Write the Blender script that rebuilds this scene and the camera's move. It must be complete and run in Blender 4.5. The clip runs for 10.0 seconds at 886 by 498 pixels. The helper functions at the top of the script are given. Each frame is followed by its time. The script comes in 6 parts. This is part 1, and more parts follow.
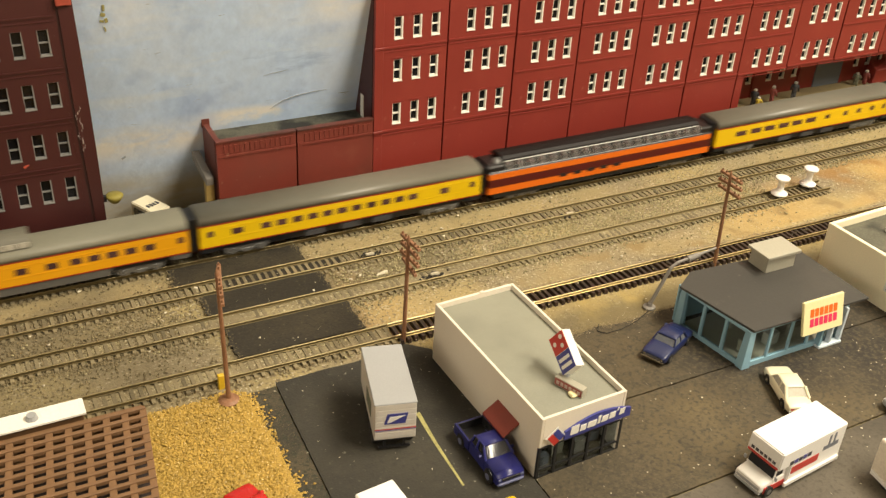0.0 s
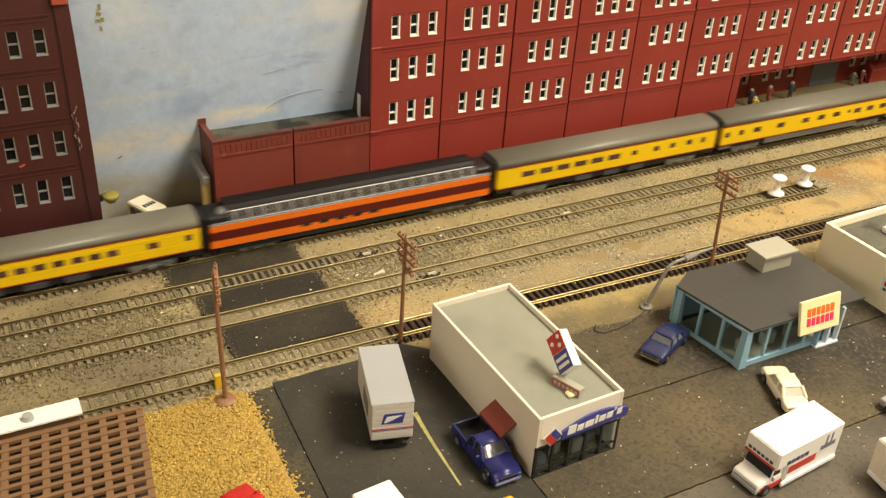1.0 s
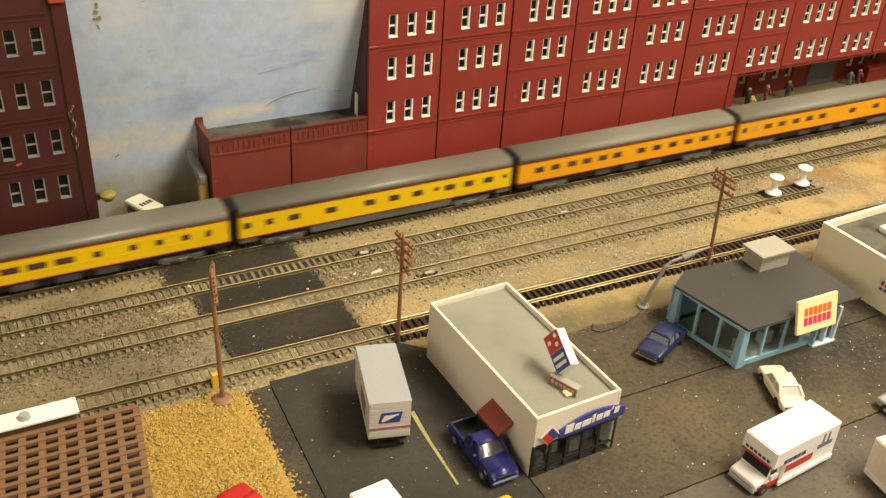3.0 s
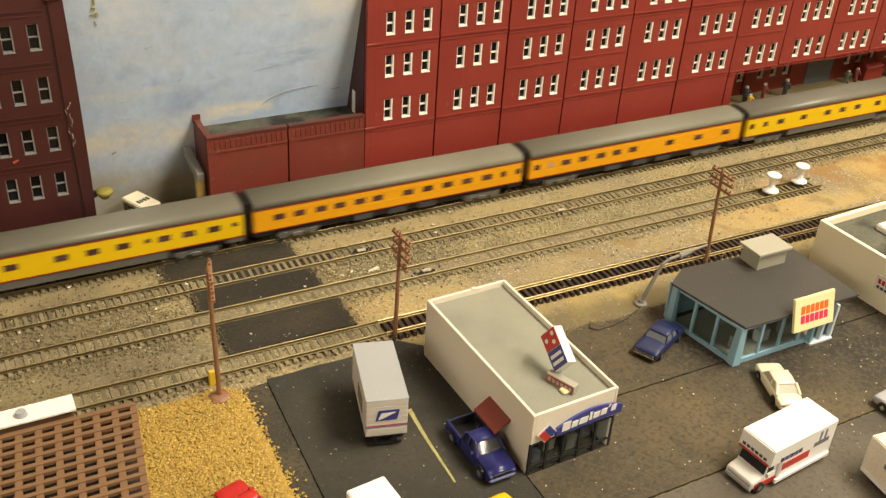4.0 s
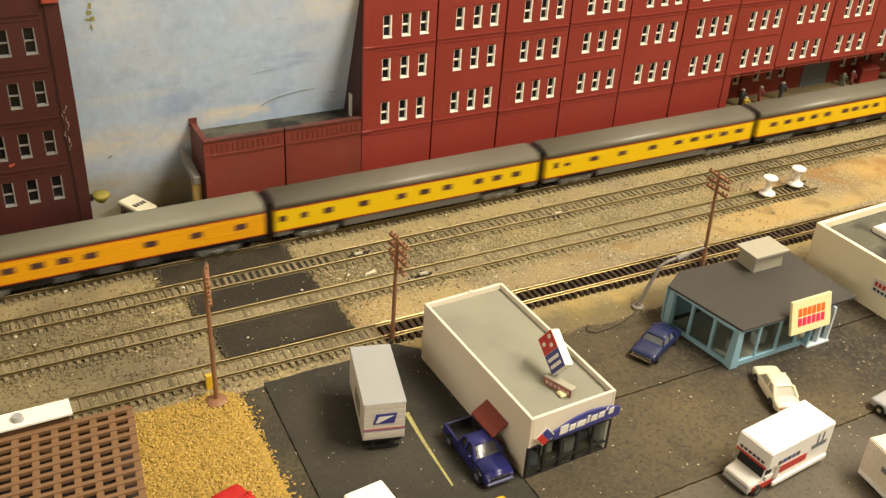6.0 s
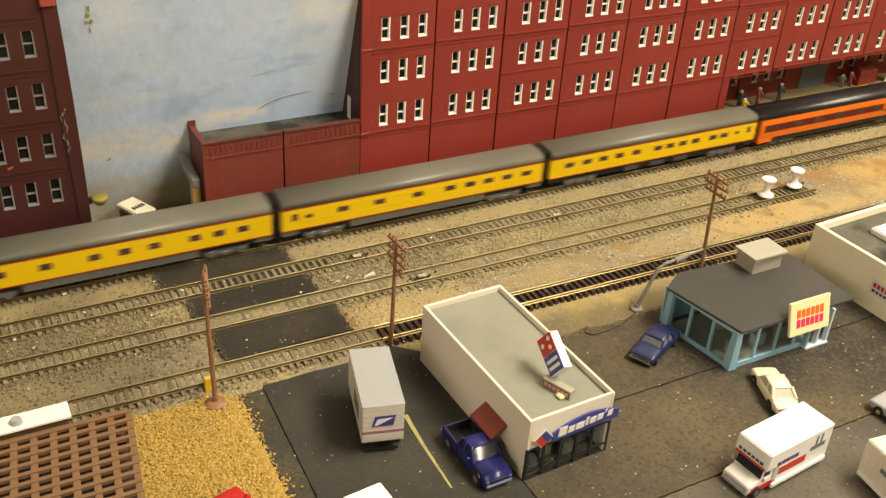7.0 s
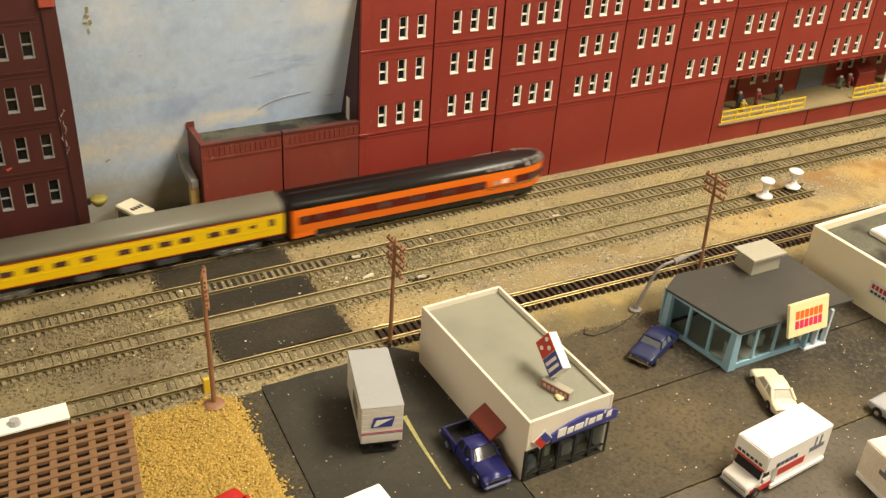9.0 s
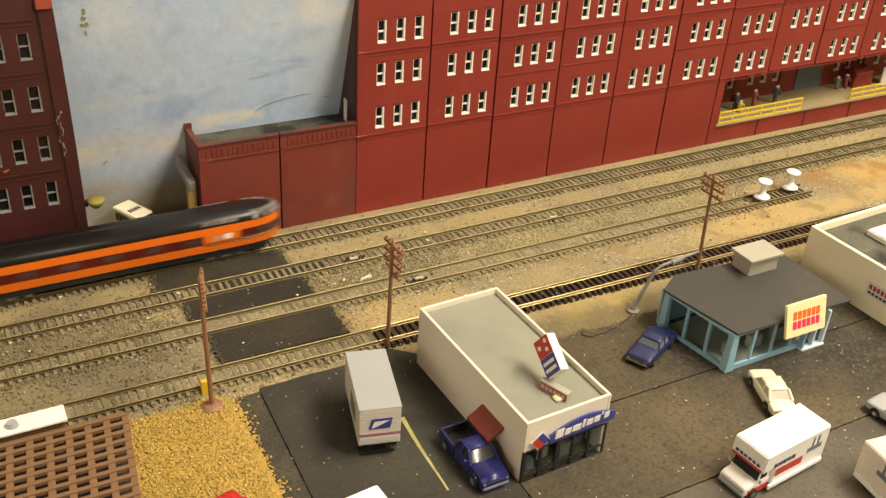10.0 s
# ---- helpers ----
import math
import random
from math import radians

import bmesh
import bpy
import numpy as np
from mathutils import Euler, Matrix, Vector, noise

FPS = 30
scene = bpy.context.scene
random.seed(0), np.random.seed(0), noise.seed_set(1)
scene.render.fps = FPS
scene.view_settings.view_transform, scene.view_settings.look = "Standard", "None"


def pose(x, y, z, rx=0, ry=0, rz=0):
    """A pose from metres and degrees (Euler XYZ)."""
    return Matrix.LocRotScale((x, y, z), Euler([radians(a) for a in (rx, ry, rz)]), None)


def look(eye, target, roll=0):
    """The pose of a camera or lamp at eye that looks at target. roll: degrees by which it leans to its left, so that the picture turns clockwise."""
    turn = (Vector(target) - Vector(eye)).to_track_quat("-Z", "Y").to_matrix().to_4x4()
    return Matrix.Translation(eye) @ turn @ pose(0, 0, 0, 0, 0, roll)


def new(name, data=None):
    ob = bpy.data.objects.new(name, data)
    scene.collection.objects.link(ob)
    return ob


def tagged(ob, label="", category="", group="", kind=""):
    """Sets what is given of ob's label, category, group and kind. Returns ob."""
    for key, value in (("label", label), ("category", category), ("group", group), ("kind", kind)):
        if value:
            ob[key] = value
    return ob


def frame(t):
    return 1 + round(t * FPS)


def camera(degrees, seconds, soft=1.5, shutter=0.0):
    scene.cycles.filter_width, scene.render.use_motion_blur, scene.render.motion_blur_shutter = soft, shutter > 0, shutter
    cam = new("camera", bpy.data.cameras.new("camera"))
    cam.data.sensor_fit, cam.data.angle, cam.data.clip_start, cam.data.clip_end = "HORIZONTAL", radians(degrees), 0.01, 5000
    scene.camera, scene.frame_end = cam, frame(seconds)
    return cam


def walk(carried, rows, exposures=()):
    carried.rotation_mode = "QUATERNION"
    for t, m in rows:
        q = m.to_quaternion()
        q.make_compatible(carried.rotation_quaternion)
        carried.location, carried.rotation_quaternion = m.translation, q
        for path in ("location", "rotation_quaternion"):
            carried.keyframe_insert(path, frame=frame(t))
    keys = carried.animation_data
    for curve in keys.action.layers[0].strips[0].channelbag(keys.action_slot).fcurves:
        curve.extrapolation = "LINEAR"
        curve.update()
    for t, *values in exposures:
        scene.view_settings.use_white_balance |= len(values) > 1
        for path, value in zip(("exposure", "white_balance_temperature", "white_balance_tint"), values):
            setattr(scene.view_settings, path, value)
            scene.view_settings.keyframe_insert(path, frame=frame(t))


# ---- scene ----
cam = camera(48.23, 10.0, soft=1.4, shutter=0.65)
walk(cam, [
    (0.0, pose(-0.00020, -0.00079, 0.27560, 58.563, -2.991, -26.846)),
    (0.5, pose(-0.00037, -0.00032, 0.27539, 58.550, -3.045, -26.916)),
    (1.0, pose(-0.00027, -0.00031, 0.27527, 58.562, -3.102, -27.023)),
    (1.5, pose(-0.00016, -0.00062, 0.27495, 58.651, -3.116, -27.073)),
    (2.0, pose(-0.00052, -0.00028, 0.27520, 58.587, -3.186, -27.120)),
    (2.5, pose(-0.00038, -0.00019, 0.27519, 58.573, -3.184, -27.113)),
    (4.0, pose(-0.00010, -0.00021, 0.27488, 58.410, -3.335, -27.230)),
    (4.5, pose(0.00003, -0.00012, 0.27470, 58.479, -3.356, -27.267)),
    (5.0, pose(-0.00038, 0.00027, 0.27494, 58.537, -3.395, -27.411)),
    (5.5, pose(-0.00040, 0.00027, 0.27490, 58.543, -3.399, -27.424)),
    (7.0, pose(-0.00002, 0.00003, 0.27518, 58.690, -3.302, -27.539)),
    (7.5, pose(-0.00024, 0.00002, 0.27531, 58.706, -3.345, -27.549)),
    (8.0, pose(-0.00014, -0.00009, 0.27535, 58.700, -3.349, -27.534)),
    (8.5, pose(-0.00050, 0.00025, 0.27527, 58.748, -3.373, -27.574)),
    (9.0, pose(-0.00019, 0.00010, 0.27508, 58.769, -3.353, -27.612)),
    (9.5, pose(-0.00020, 0.00007, 0.27497, 58.763, -3.302, -27.689)),
    (10.0, pose(0.00000, 0.00000, 0.27510, 58.852, -3.329, -27.755)),
])

# ---- room light: a ceiling tube over the right end, a lamp in front of it, an unseen fill light added at left ----
world = bpy.data.worlds.new("room_dim")
scene.world = world
world.use_nodes = True
world.node_tree.nodes["Background"].inputs[0].default_value = (1.0, 0.85, 0.65, 1)
world.node_tree.nodes["Background"].inputs[1].default_value = 0.01


def tube_light(name, eye, target, sx, sy, power, color):
    data = bpy.data.lights.new(name, "AREA")
    data.shape, data.size, data.size_y = "RECTANGLE", sx, sy
    data.energy, data.color = power, color
    ob = new(name, data)
    ob.matrix_world = look(eye, target)
    return ob


tube_light("ceiling_tube", (0.72, -0.03, 1.08), (0.4, 0.3, 0.0), 0.8, 0.14, 24, (1.0, 0.89, 0.70))
tube_light("room_lamp", (0.95, -0.85, 1.4), (0.3, 0.32, 0.0), 0.45, 0.2, 17, (1.0, 0.89, 0.70))
# added fill without a known source; it brightens walls that face left
tube_light("left_fill_light", (-1.5, -0.6, 0.9), (0.2, 0.3, 0.0), 1.0, 0.3, 9.5, (1.0, 0.89, 0.70))
scene.view_settings.exposure = -0.06


# ---- small tools: all lengths below are in millimetres ----
S = 0.001


def bmnew():
    return bmesh.new()


def box(bm, x0, x1, y0, y1, z0, z1, taper=0.0):
    vs = []
    for z, i in ((z0, 0.0), (z1, taper)):
        for x, y in ((x0 + i, y0 + i), (x1 - i, y0 + i), (x1 - i, y1 - i), (x0 + i, y1 - i)):
            vs.append(bm.verts.new((x * S, y * S, z * S)))
    for f in ((3, 2, 1, 0), (4, 5, 6, 7), (0, 1, 5, 4), (1, 2, 6, 5), (2, 3, 7, 6), (3, 0, 4, 7)):
        bm.faces.new([vs[i] for i in f])
    return vs


def hexa(bm, low, high):
    """A solid between two outlines of equal count (counter-clockwise seen from above)."""
    a = [bm.verts.new(Vector(p) * S) for p in low]
    b = [bm.verts.new(Vector(p) * S) for p in high]
    n = len(a)
    bm.faces.new(a[::-1])
    bm.faces.new(b)
    for i in range(n):
        j = (i + 1) % n
        bm.faces.new((a[i], a[j], b[j], b[i]))


def plate(bm, outline, z0, z1):
    hexa(bm, [(x, y, z0) for x, y in outline], [(x, y, z1) for x, y in outline])


def prism_x(bm, profile, x0, x1):
    """A profile of (y, z) drawn along x."""
    a = [bm.verts.new((x0 * S, y * S, z * S)) for y, z in profile]
    b = [bm.verts.new((x1 * S, y * S, z * S)) for y, z in profile]
    n = len(a)
    bm.faces.new(a)
    bm.faces.new(b[::-1])
    for i in range(n):
        j = (i + 1) % n
        bm.faces.new((a[j], a[i], b[i], b[j]))


def prism_y(bm, profile, y0, y1):
    """A profile of (x, z) drawn along y."""
    a = [bm.verts.new((x * S, y0 * S, z * S)) for x, z in profile]
    b = [bm.verts.new((x * S, y1 * S, z * S)) for x, z in profile]
    n = len(a)
    bm.faces.new(a[::-1])
    bm.faces.new(b)
    for i in range(n):
        j = (i + 1) % n
        bm.faces.new((a[i], a[j], b[j], b[i]))


def rod(bm, p, q, r0, r1=None, n=8):
    p, q = Vector(p) * S, Vector(q) * S
    d = q - p
    m = Matrix.Translation((p + q) / 2) @ d.to_track_quat("Z", "Y").to_matrix().to_4x4()
    bmesh.ops.create_cone(bm, cap_ends=True, segments=n, radius1=r0 * S, radius2=(r0 if r1 is None else r1) * S,
                          depth=d.length, matrix=m)


def lathe(bm, profile, cx=0.0, cy=0.0, n=20):
    rings = []
    for r, z in profile:
        rings.append([bm.verts.new(((cx + r * math.cos(2 * math.pi * i / n)) * S,
                                    (cy + r * math.sin(2 * math.pi * i / n)) * S, z * S)) for i in range(n)])
    bm.faces.new(rings[0][::-1])
    bm.faces.new(rings[-1])
    for a, b in zip(rings, rings[1:]):
        for i in range(n):
            j = (i + 1) % n
            bm.faces.new((a[i], a[j], b[j], b[i]))


def soften(bm, w, seg=1):
    bmesh.ops.remove_doubles(bm, verts=bm.verts, dist=1e-7)
    bmesh.ops.bevel(bm, geom=list(bm.edges), offset=w * S, segments=seg, affect="EDGES", clamp_overlap=True)
    return bm


def mesh_of(name, bm, material, smooth=False):
    bmesh.ops.recalc_face_normals(bm, faces=bm.faces)
    me = bpy.data.meshes.new(name)
    bm.to_mesh(me)
    bm.free()
    if smooth:
        me.polygons.foreach_set("use_smooth", [len(p.vertices) == 4 for p in me.polygons])
    me.materials.append(material)
    return me


def part(name, bm, material, parent=None, label="", at=None, smooth=False):
    """Links a bmesh (or a shared mesh) as one object under a thing or a part."""
    me = bm if isinstance(bm, bpy.types.Mesh) else mesh_of(name, bm, material, smooth)
    ob = new(name, me)
    ob.parent = parent
    if at is not None:
        ob.matrix_basis = at
    return tagged(ob, label) if label else ob


def mm(x, y, z, rx=0, ry=0, rz=0):
    return pose(x * S, y * S, z * S, rx, ry, rz)


def thing(name, m, label, category, group="", kind=""):
    ob = new(name)
    ob.empty_display_size = 0.01
    ob.matrix_basis = m
    return tagged(ob, label, category, group, kind)


# ---- materials ----
def mat(name, col, rough=0.5, metal=0.0, vary=0.12, coarse=25.0, fine=900.0, bump=0.15, spots=None, rand=0.0, island=0.0, spec=0.5):
    """Colour with variation at two scales, fine relief, and optional spots (colour, scale, amount)."""
    m = bpy.data.materials.new(name)
    m.use_nodes = True
    nt = m.node_tree
    b = nt.nodes["Principled BSDF"]
    b.inputs["Metallic"].default_value = metal
    b.inputs["Specular IOR Level"].default_value = spec
    tc = nt.nodes.new("ShaderNodeTexCoord")

    def noise_node(scale, detail=4.0):
        n = nt.nodes.new("ShaderNodeTexNoise")
        n.inputs["Scale"].default_value = scale
        n.inputs["Detail"].default_value = detail
        nt.links.new(tc.outputs["Object"], n.inputs["Vector"])
        return n

    def math_node(op, a, c, clamp=False):
        n = nt.nodes.new("ShaderNodeMath")
        n.operation, n.use_clamp = op, clamp
        for i, v in enumerate((a, c)):
            if isinstance(v, (int, float)):
                n.inputs[i].default_value = v
            else:
                nt.links.new(v, n.inputs[i])
        return n.outputs[0]

    big, small = noise_node(coarse), noise_node(fine, 2.0)
    f = math_node("ADD", math_node("MULTIPLY", big.outputs["Fac"], 1.2), math_node("MULTIPLY", small.outputs["Fac"], 0.8))
    f = math_node("SUBTRACT", f, 1.0)
    if rand:
        oi = nt.nodes.new("ShaderNodeObjectInfo")
        f = math_node("ADD", f, math_node("MULTIPLY", math_node("SUBTRACT", oi.outputs["Random"], 0.5), rand))
    if island:
        ge = nt.nodes.new("ShaderNodeNewGeometry")
        f = math_node("ADD", f, math_node("MULTIPLY", math_node("SUBTRACT", ge.outputs["Random Per Island"], 0.5), island))
    gain = math_node("ADD", 1.0, math_node("MULTIPLY", f, vary * 4))
    hs = nt.nodes.new("ShaderNodeHueSaturation")
    hs.inputs["Color"].default_value = (*col, 1)
    nt.links.new(gain, hs.inputs["Value"])
    out = hs.outputs["Color"]
    for scol, sscale, low, high in spots or ():
        n = noise_node(sscale, 6.0)
        rmp = nt.nodes.new("ShaderNodeMapRange")
        rmp.inputs["From Min"].default_value, rmp.inputs["From Max"].default_value = low, high
        nt.links.new(n.outputs["Fac"], rmp.inputs["Value"])
        mx = nt.nodes.new("ShaderNodeMix")
        mx.data_type = "RGBA"
        nt.links.new(rmp.outputs[0], mx.inputs[0])
        nt.links.new(out, mx.inputs[6])
        mx.inputs[7].default_value = (*scol, 1)
        out = mx.outputs[2]
    nt.links.new(out, b.inputs["Base Color"])
    r = math_node("ADD", rough, math_node("MULTIPLY", math_node("SUBTRACT", big.outputs["Fac"], 0.5), 0.25), True)
    nt.links.new(r, b.inputs["Roughness"])
    if bump:
        bp = nt.nodes.new("ShaderNodeBump")
        bp.inputs["Strength"].default_value = bump
        bp.inputs["Distance"].default_value = 0.0003
        nt.links.new(small.outputs["Fac"], bp.inputs["Height"])
        nt.links.new(bp.outputs[0], b.inputs["Normal"])
    return m


M_RED = mat("red_plastic", (0.222, 0.0275, 0.019), 0.5, vary=0.09, coarse=18, fine=1500, bump=0.12,
            spots=[((0.275, 0.042, 0.026), 30, 0.55, 0.8), ((0.2, 0.03, 0.02), 11, 0.58, 0.85), ((0.3, 0.085, 0.055), 230, 0.66, 0.84)], rand=0.25)
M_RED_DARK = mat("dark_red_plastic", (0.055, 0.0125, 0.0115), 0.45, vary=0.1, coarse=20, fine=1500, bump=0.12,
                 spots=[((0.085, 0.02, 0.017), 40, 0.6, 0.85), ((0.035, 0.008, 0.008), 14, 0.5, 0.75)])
# near-black colour stands in for the shade inside the panel joints
M_GROOVE = mat("joint_shade_plastic", (0.03, 0.008, 0.006), 0.8, vary=0.1)
M_WHITE = mat("white_window_paint", (0.8, 0.77, 0.69), 0.45, vary=0.06, fine=2500, rand=0.3)
M_PANE = mat("dark_window_glazing", (0.008, 0.008, 0.01), 0.14, vary=0.2, coarse=90, rand=1.0, spec=0.3)
M_TARROOF = mat("dusty_roof_felt", (0.1, 0.097, 0.07), 0.9, vary=0.28, coarse=40, fine=1200, bump=0.3,
                spots=[((0.15, 0.14, 0.1), 26, 0.52, 0.7), ((0.028, 0.027, 0.022), 34, 0.52, 0.66)])
M_ANNEX = mat("weathered_red_plastic", (0.178, 0.031, 0.02), 0.55, vary=0.14, coarse=16, fine=1500, bump=0.14,
              spots=[((0.135, 0.036, 0.024), 18, 0.46, 0.72), ((0.22, 0.06, 0.036), 45, 0.56, 0.8), ((0.24, 0.11, 0.07), 260, 0.66, 0.8)], rand=0.25)
M_COPING = mat("grimy_red_coping", (0.13, 0.032, 0.022), 0.6, vary=0.18, coarse=40, fine=1500, bump=0.2,
               spots=[((0.06, 0.026, 0.02), 45, 0.48, 0.68), ((0.22, 0.09, 0.06), 90, 0.6, 0.78)])
M_ANNEXROOF = mat("stained_roof_felt", (0.085, 0.083, 0.06), 0.9, vary=0.3, coarse=40, fine=1200, bump=0.3,
                  spots=[((0.16, 0.145, 0.1), 30, 0.54, 0.7), ((0.018, 0.018, 0.015), 42, 0.48, 0.58), ((0.02, 0.02, 0.016), 95, 0.55, 0.66)])
M_DOORGREY = mat("grey_blue_door", (0.13, 0.15, 0.18), 0.5, vary=0.06)
M_DOCKTOP = mat("tan_dock_concrete", (0.27, 0.21, 0.105), 0.85, vary=0.1, coarse=40)
M_YELRAIL = mat("yellow_handrail", (0.75, 0.52, 0.03), 0.4, vary=0.06)
M_SAND = mat("sandy_ground", (0.305, 0.242, 0.108), 0.95, vary=0.2, coarse=22, fine=1100, bump=0.9,
             spots=[((0.22, 0.18, 0.11), 16, 0.42, 0.58), ((0.36, 0.235, 0.085), 9, 0.56, 0.72), ((0.12, 0.095, 0.06), 35, 0.62, 0.78),
                    ((0.13, 0.1, 0.06), 620, 0.54, 0.62), ((0.46, 0.4, 0.28), 760, 0.58, 0.66)])


def sand_regions(m):
    """Orange sand past the stub track and a tan strip behind the front track."""
    nt = m.node_tree
    b = nt.nodes["Principled BSDF"]
    base = b.inputs["Base Color"].links[0].from_socket
    tc = nt.nodes.new("ShaderNodeTexCoord")
    sep = nt.nodes.new("ShaderNodeSeparateXYZ")
    nt.links.new(tc.outputs["Object"], sep.inputs[0])
    for col, scale, lo, hi, ranges in (
            ((0.14, 0.112, 0.06), 20.0, 0.2, 0.5, (("X", 0.17, 0.03), ("Y", 0.32, 0.33))),
            ((0.35, 0.27, 0.125), 30.0, 0.3, 0.6, (("X", 0.15, 0.18), ("Y", 0.342, 0.346), ("Y", 0.364, 0.355))),
            ((0.32, 0.25, 0.12), 30.0, 0.3, 0.6, (("Y", 0.405, 0.412), ("Y", 0.425, 0.42))),
            ((0.33, 0.255, 0.125), 30.0, 0.3, 0.5, (("Y", 0.436, 0.441),)),
            ((0.45, 0.285, 0.085), 18.0, 0.36, 0.55, (("X", 0.36, 0.47), ("Y", 0.395, 0.375), ("Y", 0.342, 0.346))),
            ((0.26, 0.13, 0.03), 42.0, 0.46, 0.58, (("X", 0.44, 0.49), ("Y", 0.398, 0.385), ("Y", 0.355, 0.372))),
            ((0.22, 0.15, 0.06), 60.0, 0.52, 0.64, (("X", 0.2, 0.3), ("Y", 0.366, 0.358), ("Y", 0.342, 0.346))),
            ((0.3, 0.225, 0.085), 25.0, 0.35, 0.55, (("X", 0.15, 0.16), ("Y", 0.33, 0.324))),
            ((0.105, 0.084, 0.045), 32.0, 0.22, 0.48, (("X", 0.16, 0.19), ("Y", 0.323, 0.315))),
            ((0.38, 0.275, 0.09), 45.0, 0.5, 0.66, (("X", 0.16, 0.19), ("Y", 0.33, 0.324), ("Y", 0.31, 0.318))),
            ((0.12, 0.1, 0.045), 28.0, 0.48, 0.62, (("X", 0.13, 0.16), ("X", 0.34, 0.22), ("Y", 0.36, 0.37), ("Y", 0.44, 0.425)))):
        n = nt.nodes.new("ShaderNodeTexNoise")
        n.inputs["Scale"].default_value, n.inputs["Detail"].default_value = scale, 6.0
        nt.links.new(tc.outputs["Object"], n.inputs["Vector"])
        fac = nt.nodes.new("ShaderNodeMapRange")
        fac.inputs["From Min"].default_value, fac.inputs["From Max"].default_value = lo, hi
        nt.links.new(n.outputs["Fac"], fac.inputs["Value"])
        last = fac.outputs[0]
        for axis, a, c in ranges:
            band = nt.nodes.new("ShaderNodeMapRange")
            band.inputs["From Min"].default_value, band.inputs["From Max"].default_value = a, c
            nt.links.new(sep.outputs[axis], band.inputs["Value"])
            mul = nt.nodes.new("ShaderNodeMath")
            mul.operation = "MULTIPLY"
            nt.links.new(last, mul.inputs[0])
            nt.links.new(band.outputs[0], mul.inputs[1])
            last = mul.outputs[0]
        soft = nt.nodes.new("ShaderNodeMath")
        soft.operation = "MULTIPLY"
        soft.inputs[1].default_value = 0.72
        nt.links.new(last, soft.inputs[0])
        mx = nt.nodes.new("ShaderNodeMix")
        mx.data_type = "RGBA"
        nt.links.new(soft.outputs[0], mx.inputs[0])
        nt.links.new(base, mx.inputs[6])
        mx.inputs[7].default_value = (*col, 1)
        base = mx.outputs[2]
    nt.links.new(base, b.inputs["Base Color"])


sand_regions(M_SAND)
M_SCUFF = mat("grey_scuff", (0.27, 0.3, 0.33), 0.8, vary=0.2)
# white window paint greyed down for the weaker light on the corner building
M_DIMWHITE = mat("dimmed_white_window_paint", (0.21, 0.205, 0.195), 0.5, vary=0.12, rand=0.6)
M_CHIPS = mat("grey_ballast_stone", (0.325, 0.282, 0.152), 0.9, vary=0.15, coarse=14, fine=1500, island=0.9, bump=0.3)
M_BROWNCHIPS = mat("dark_brown_ballast_stone", (0.175, 0.138, 0.072), 0.9, vary=0.16, coarse=14, fine=1500, island=0.5, bump=0.3)
M_GOLDCHIPS = mat("golden_gravel", (0.4, 0.258, 0.048), 0.7, vary=0.13, coarse=30, fine=1500, island=0.75, bump=0.3)
M_PALEGOLD = mat("pale_golden_gravel", (0.62, 0.45, 0.17), 0.45, vary=0.12, island=0.6)
M_GOLDBED = mat("golden_gravel_bed", (0.4, 0.258, 0.048), 0.95, vary=0.25, coarse=60, fine=900, bump=0.8)
M_SKYLIGHT = mat("smoked_skylight", (0.24, 0.22, 0.21), 0.12, vary=0.2, rand=0.8, bump=0.0)
M_LOT = mat("dark_asphalt_card", (0.023, 0.021, 0.0155), 0.82, vary=0.2, coarse=35, fine=1000, bump=0.6,
            spots=[((0.05, 0.044, 0.03), 12, 0.46, 0.72), ((0.014, 0.013, 0.011), 16, 0.48, 0.8), ((0.05, 0.045, 0.033), 90, 0.55, 0.9),
                   ((0.023, 0.021, 0.016), 480, 0.5, 0.85), ((0.08, 0.072, 0.052), 560, 0.62, 0.8), ((0.2, 0.19, 0.15), 260, 0.7, 0.76)])
M_LOT2 = mat("brown_asphalt_card", (0.052, 0.04, 0.02), 0.7, vary=0.22, coarse=30, fine=1400, bump=0.6,
             spots=[((0.12, 0.088, 0.038), 7, 0.44, 0.64), ((0.016, 0.0125, 0.008), 6, 0.45, 0.6), ((0.085, 0.066, 0.034), 46, 0.5, 0.85), ((0.026, 0.021, 0.013), 60, 0.52, 0.85),
                    ((0.082, 0.063, 0.033), 430, 0.46, 0.74), ((0.027, 0.021, 0.012), 540, 0.48, 0.74), ((0.1, 0.08, 0.047), 900, 0.56, 0.8), ((0.24, 0.2, 0.13), 240, 0.7, 0.75)])
M_ROADGREY = mat("grey_road_card", (0.095, 0.08, 0.058), 0.75, vary=0.16, coarse=16, fine=1300, bump=0.3,
                 spots=[((0.05, 0.041, 0.028), 14, 0.46, 0.7), ((0.13, 0.1, 0.06), 60, 0.6, 0.8), ((0.05, 0.042, 0.03), 520, 0.52, 0.75)])
M_PATCH = mat("black_crossing_asphalt", (0.02, 0.016, 0.009), 0.75, vary=0.35, coarse=45, fine=1000, bump=0.9,
              spots=[((0.042, 0.033, 0.017), 30, 0.48, 0.72), ((0.012, 0.01, 0.006), 800, 0.52, 0.7), ((0.055, 0.044, 0.026), 620, 0.6, 0.72)])
M_VERGE = mat("grey_verge_dirt", (0.05, 0.042, 0.028), 0.95, vary=0.3, coarse=40, fine=1200, bump=0.7,
              spots=[((0.1, 0.078, 0.045), 34, 0.5, 0.75), ((0.03, 0.033, 0.02), 520, 0.5, 0.65)])
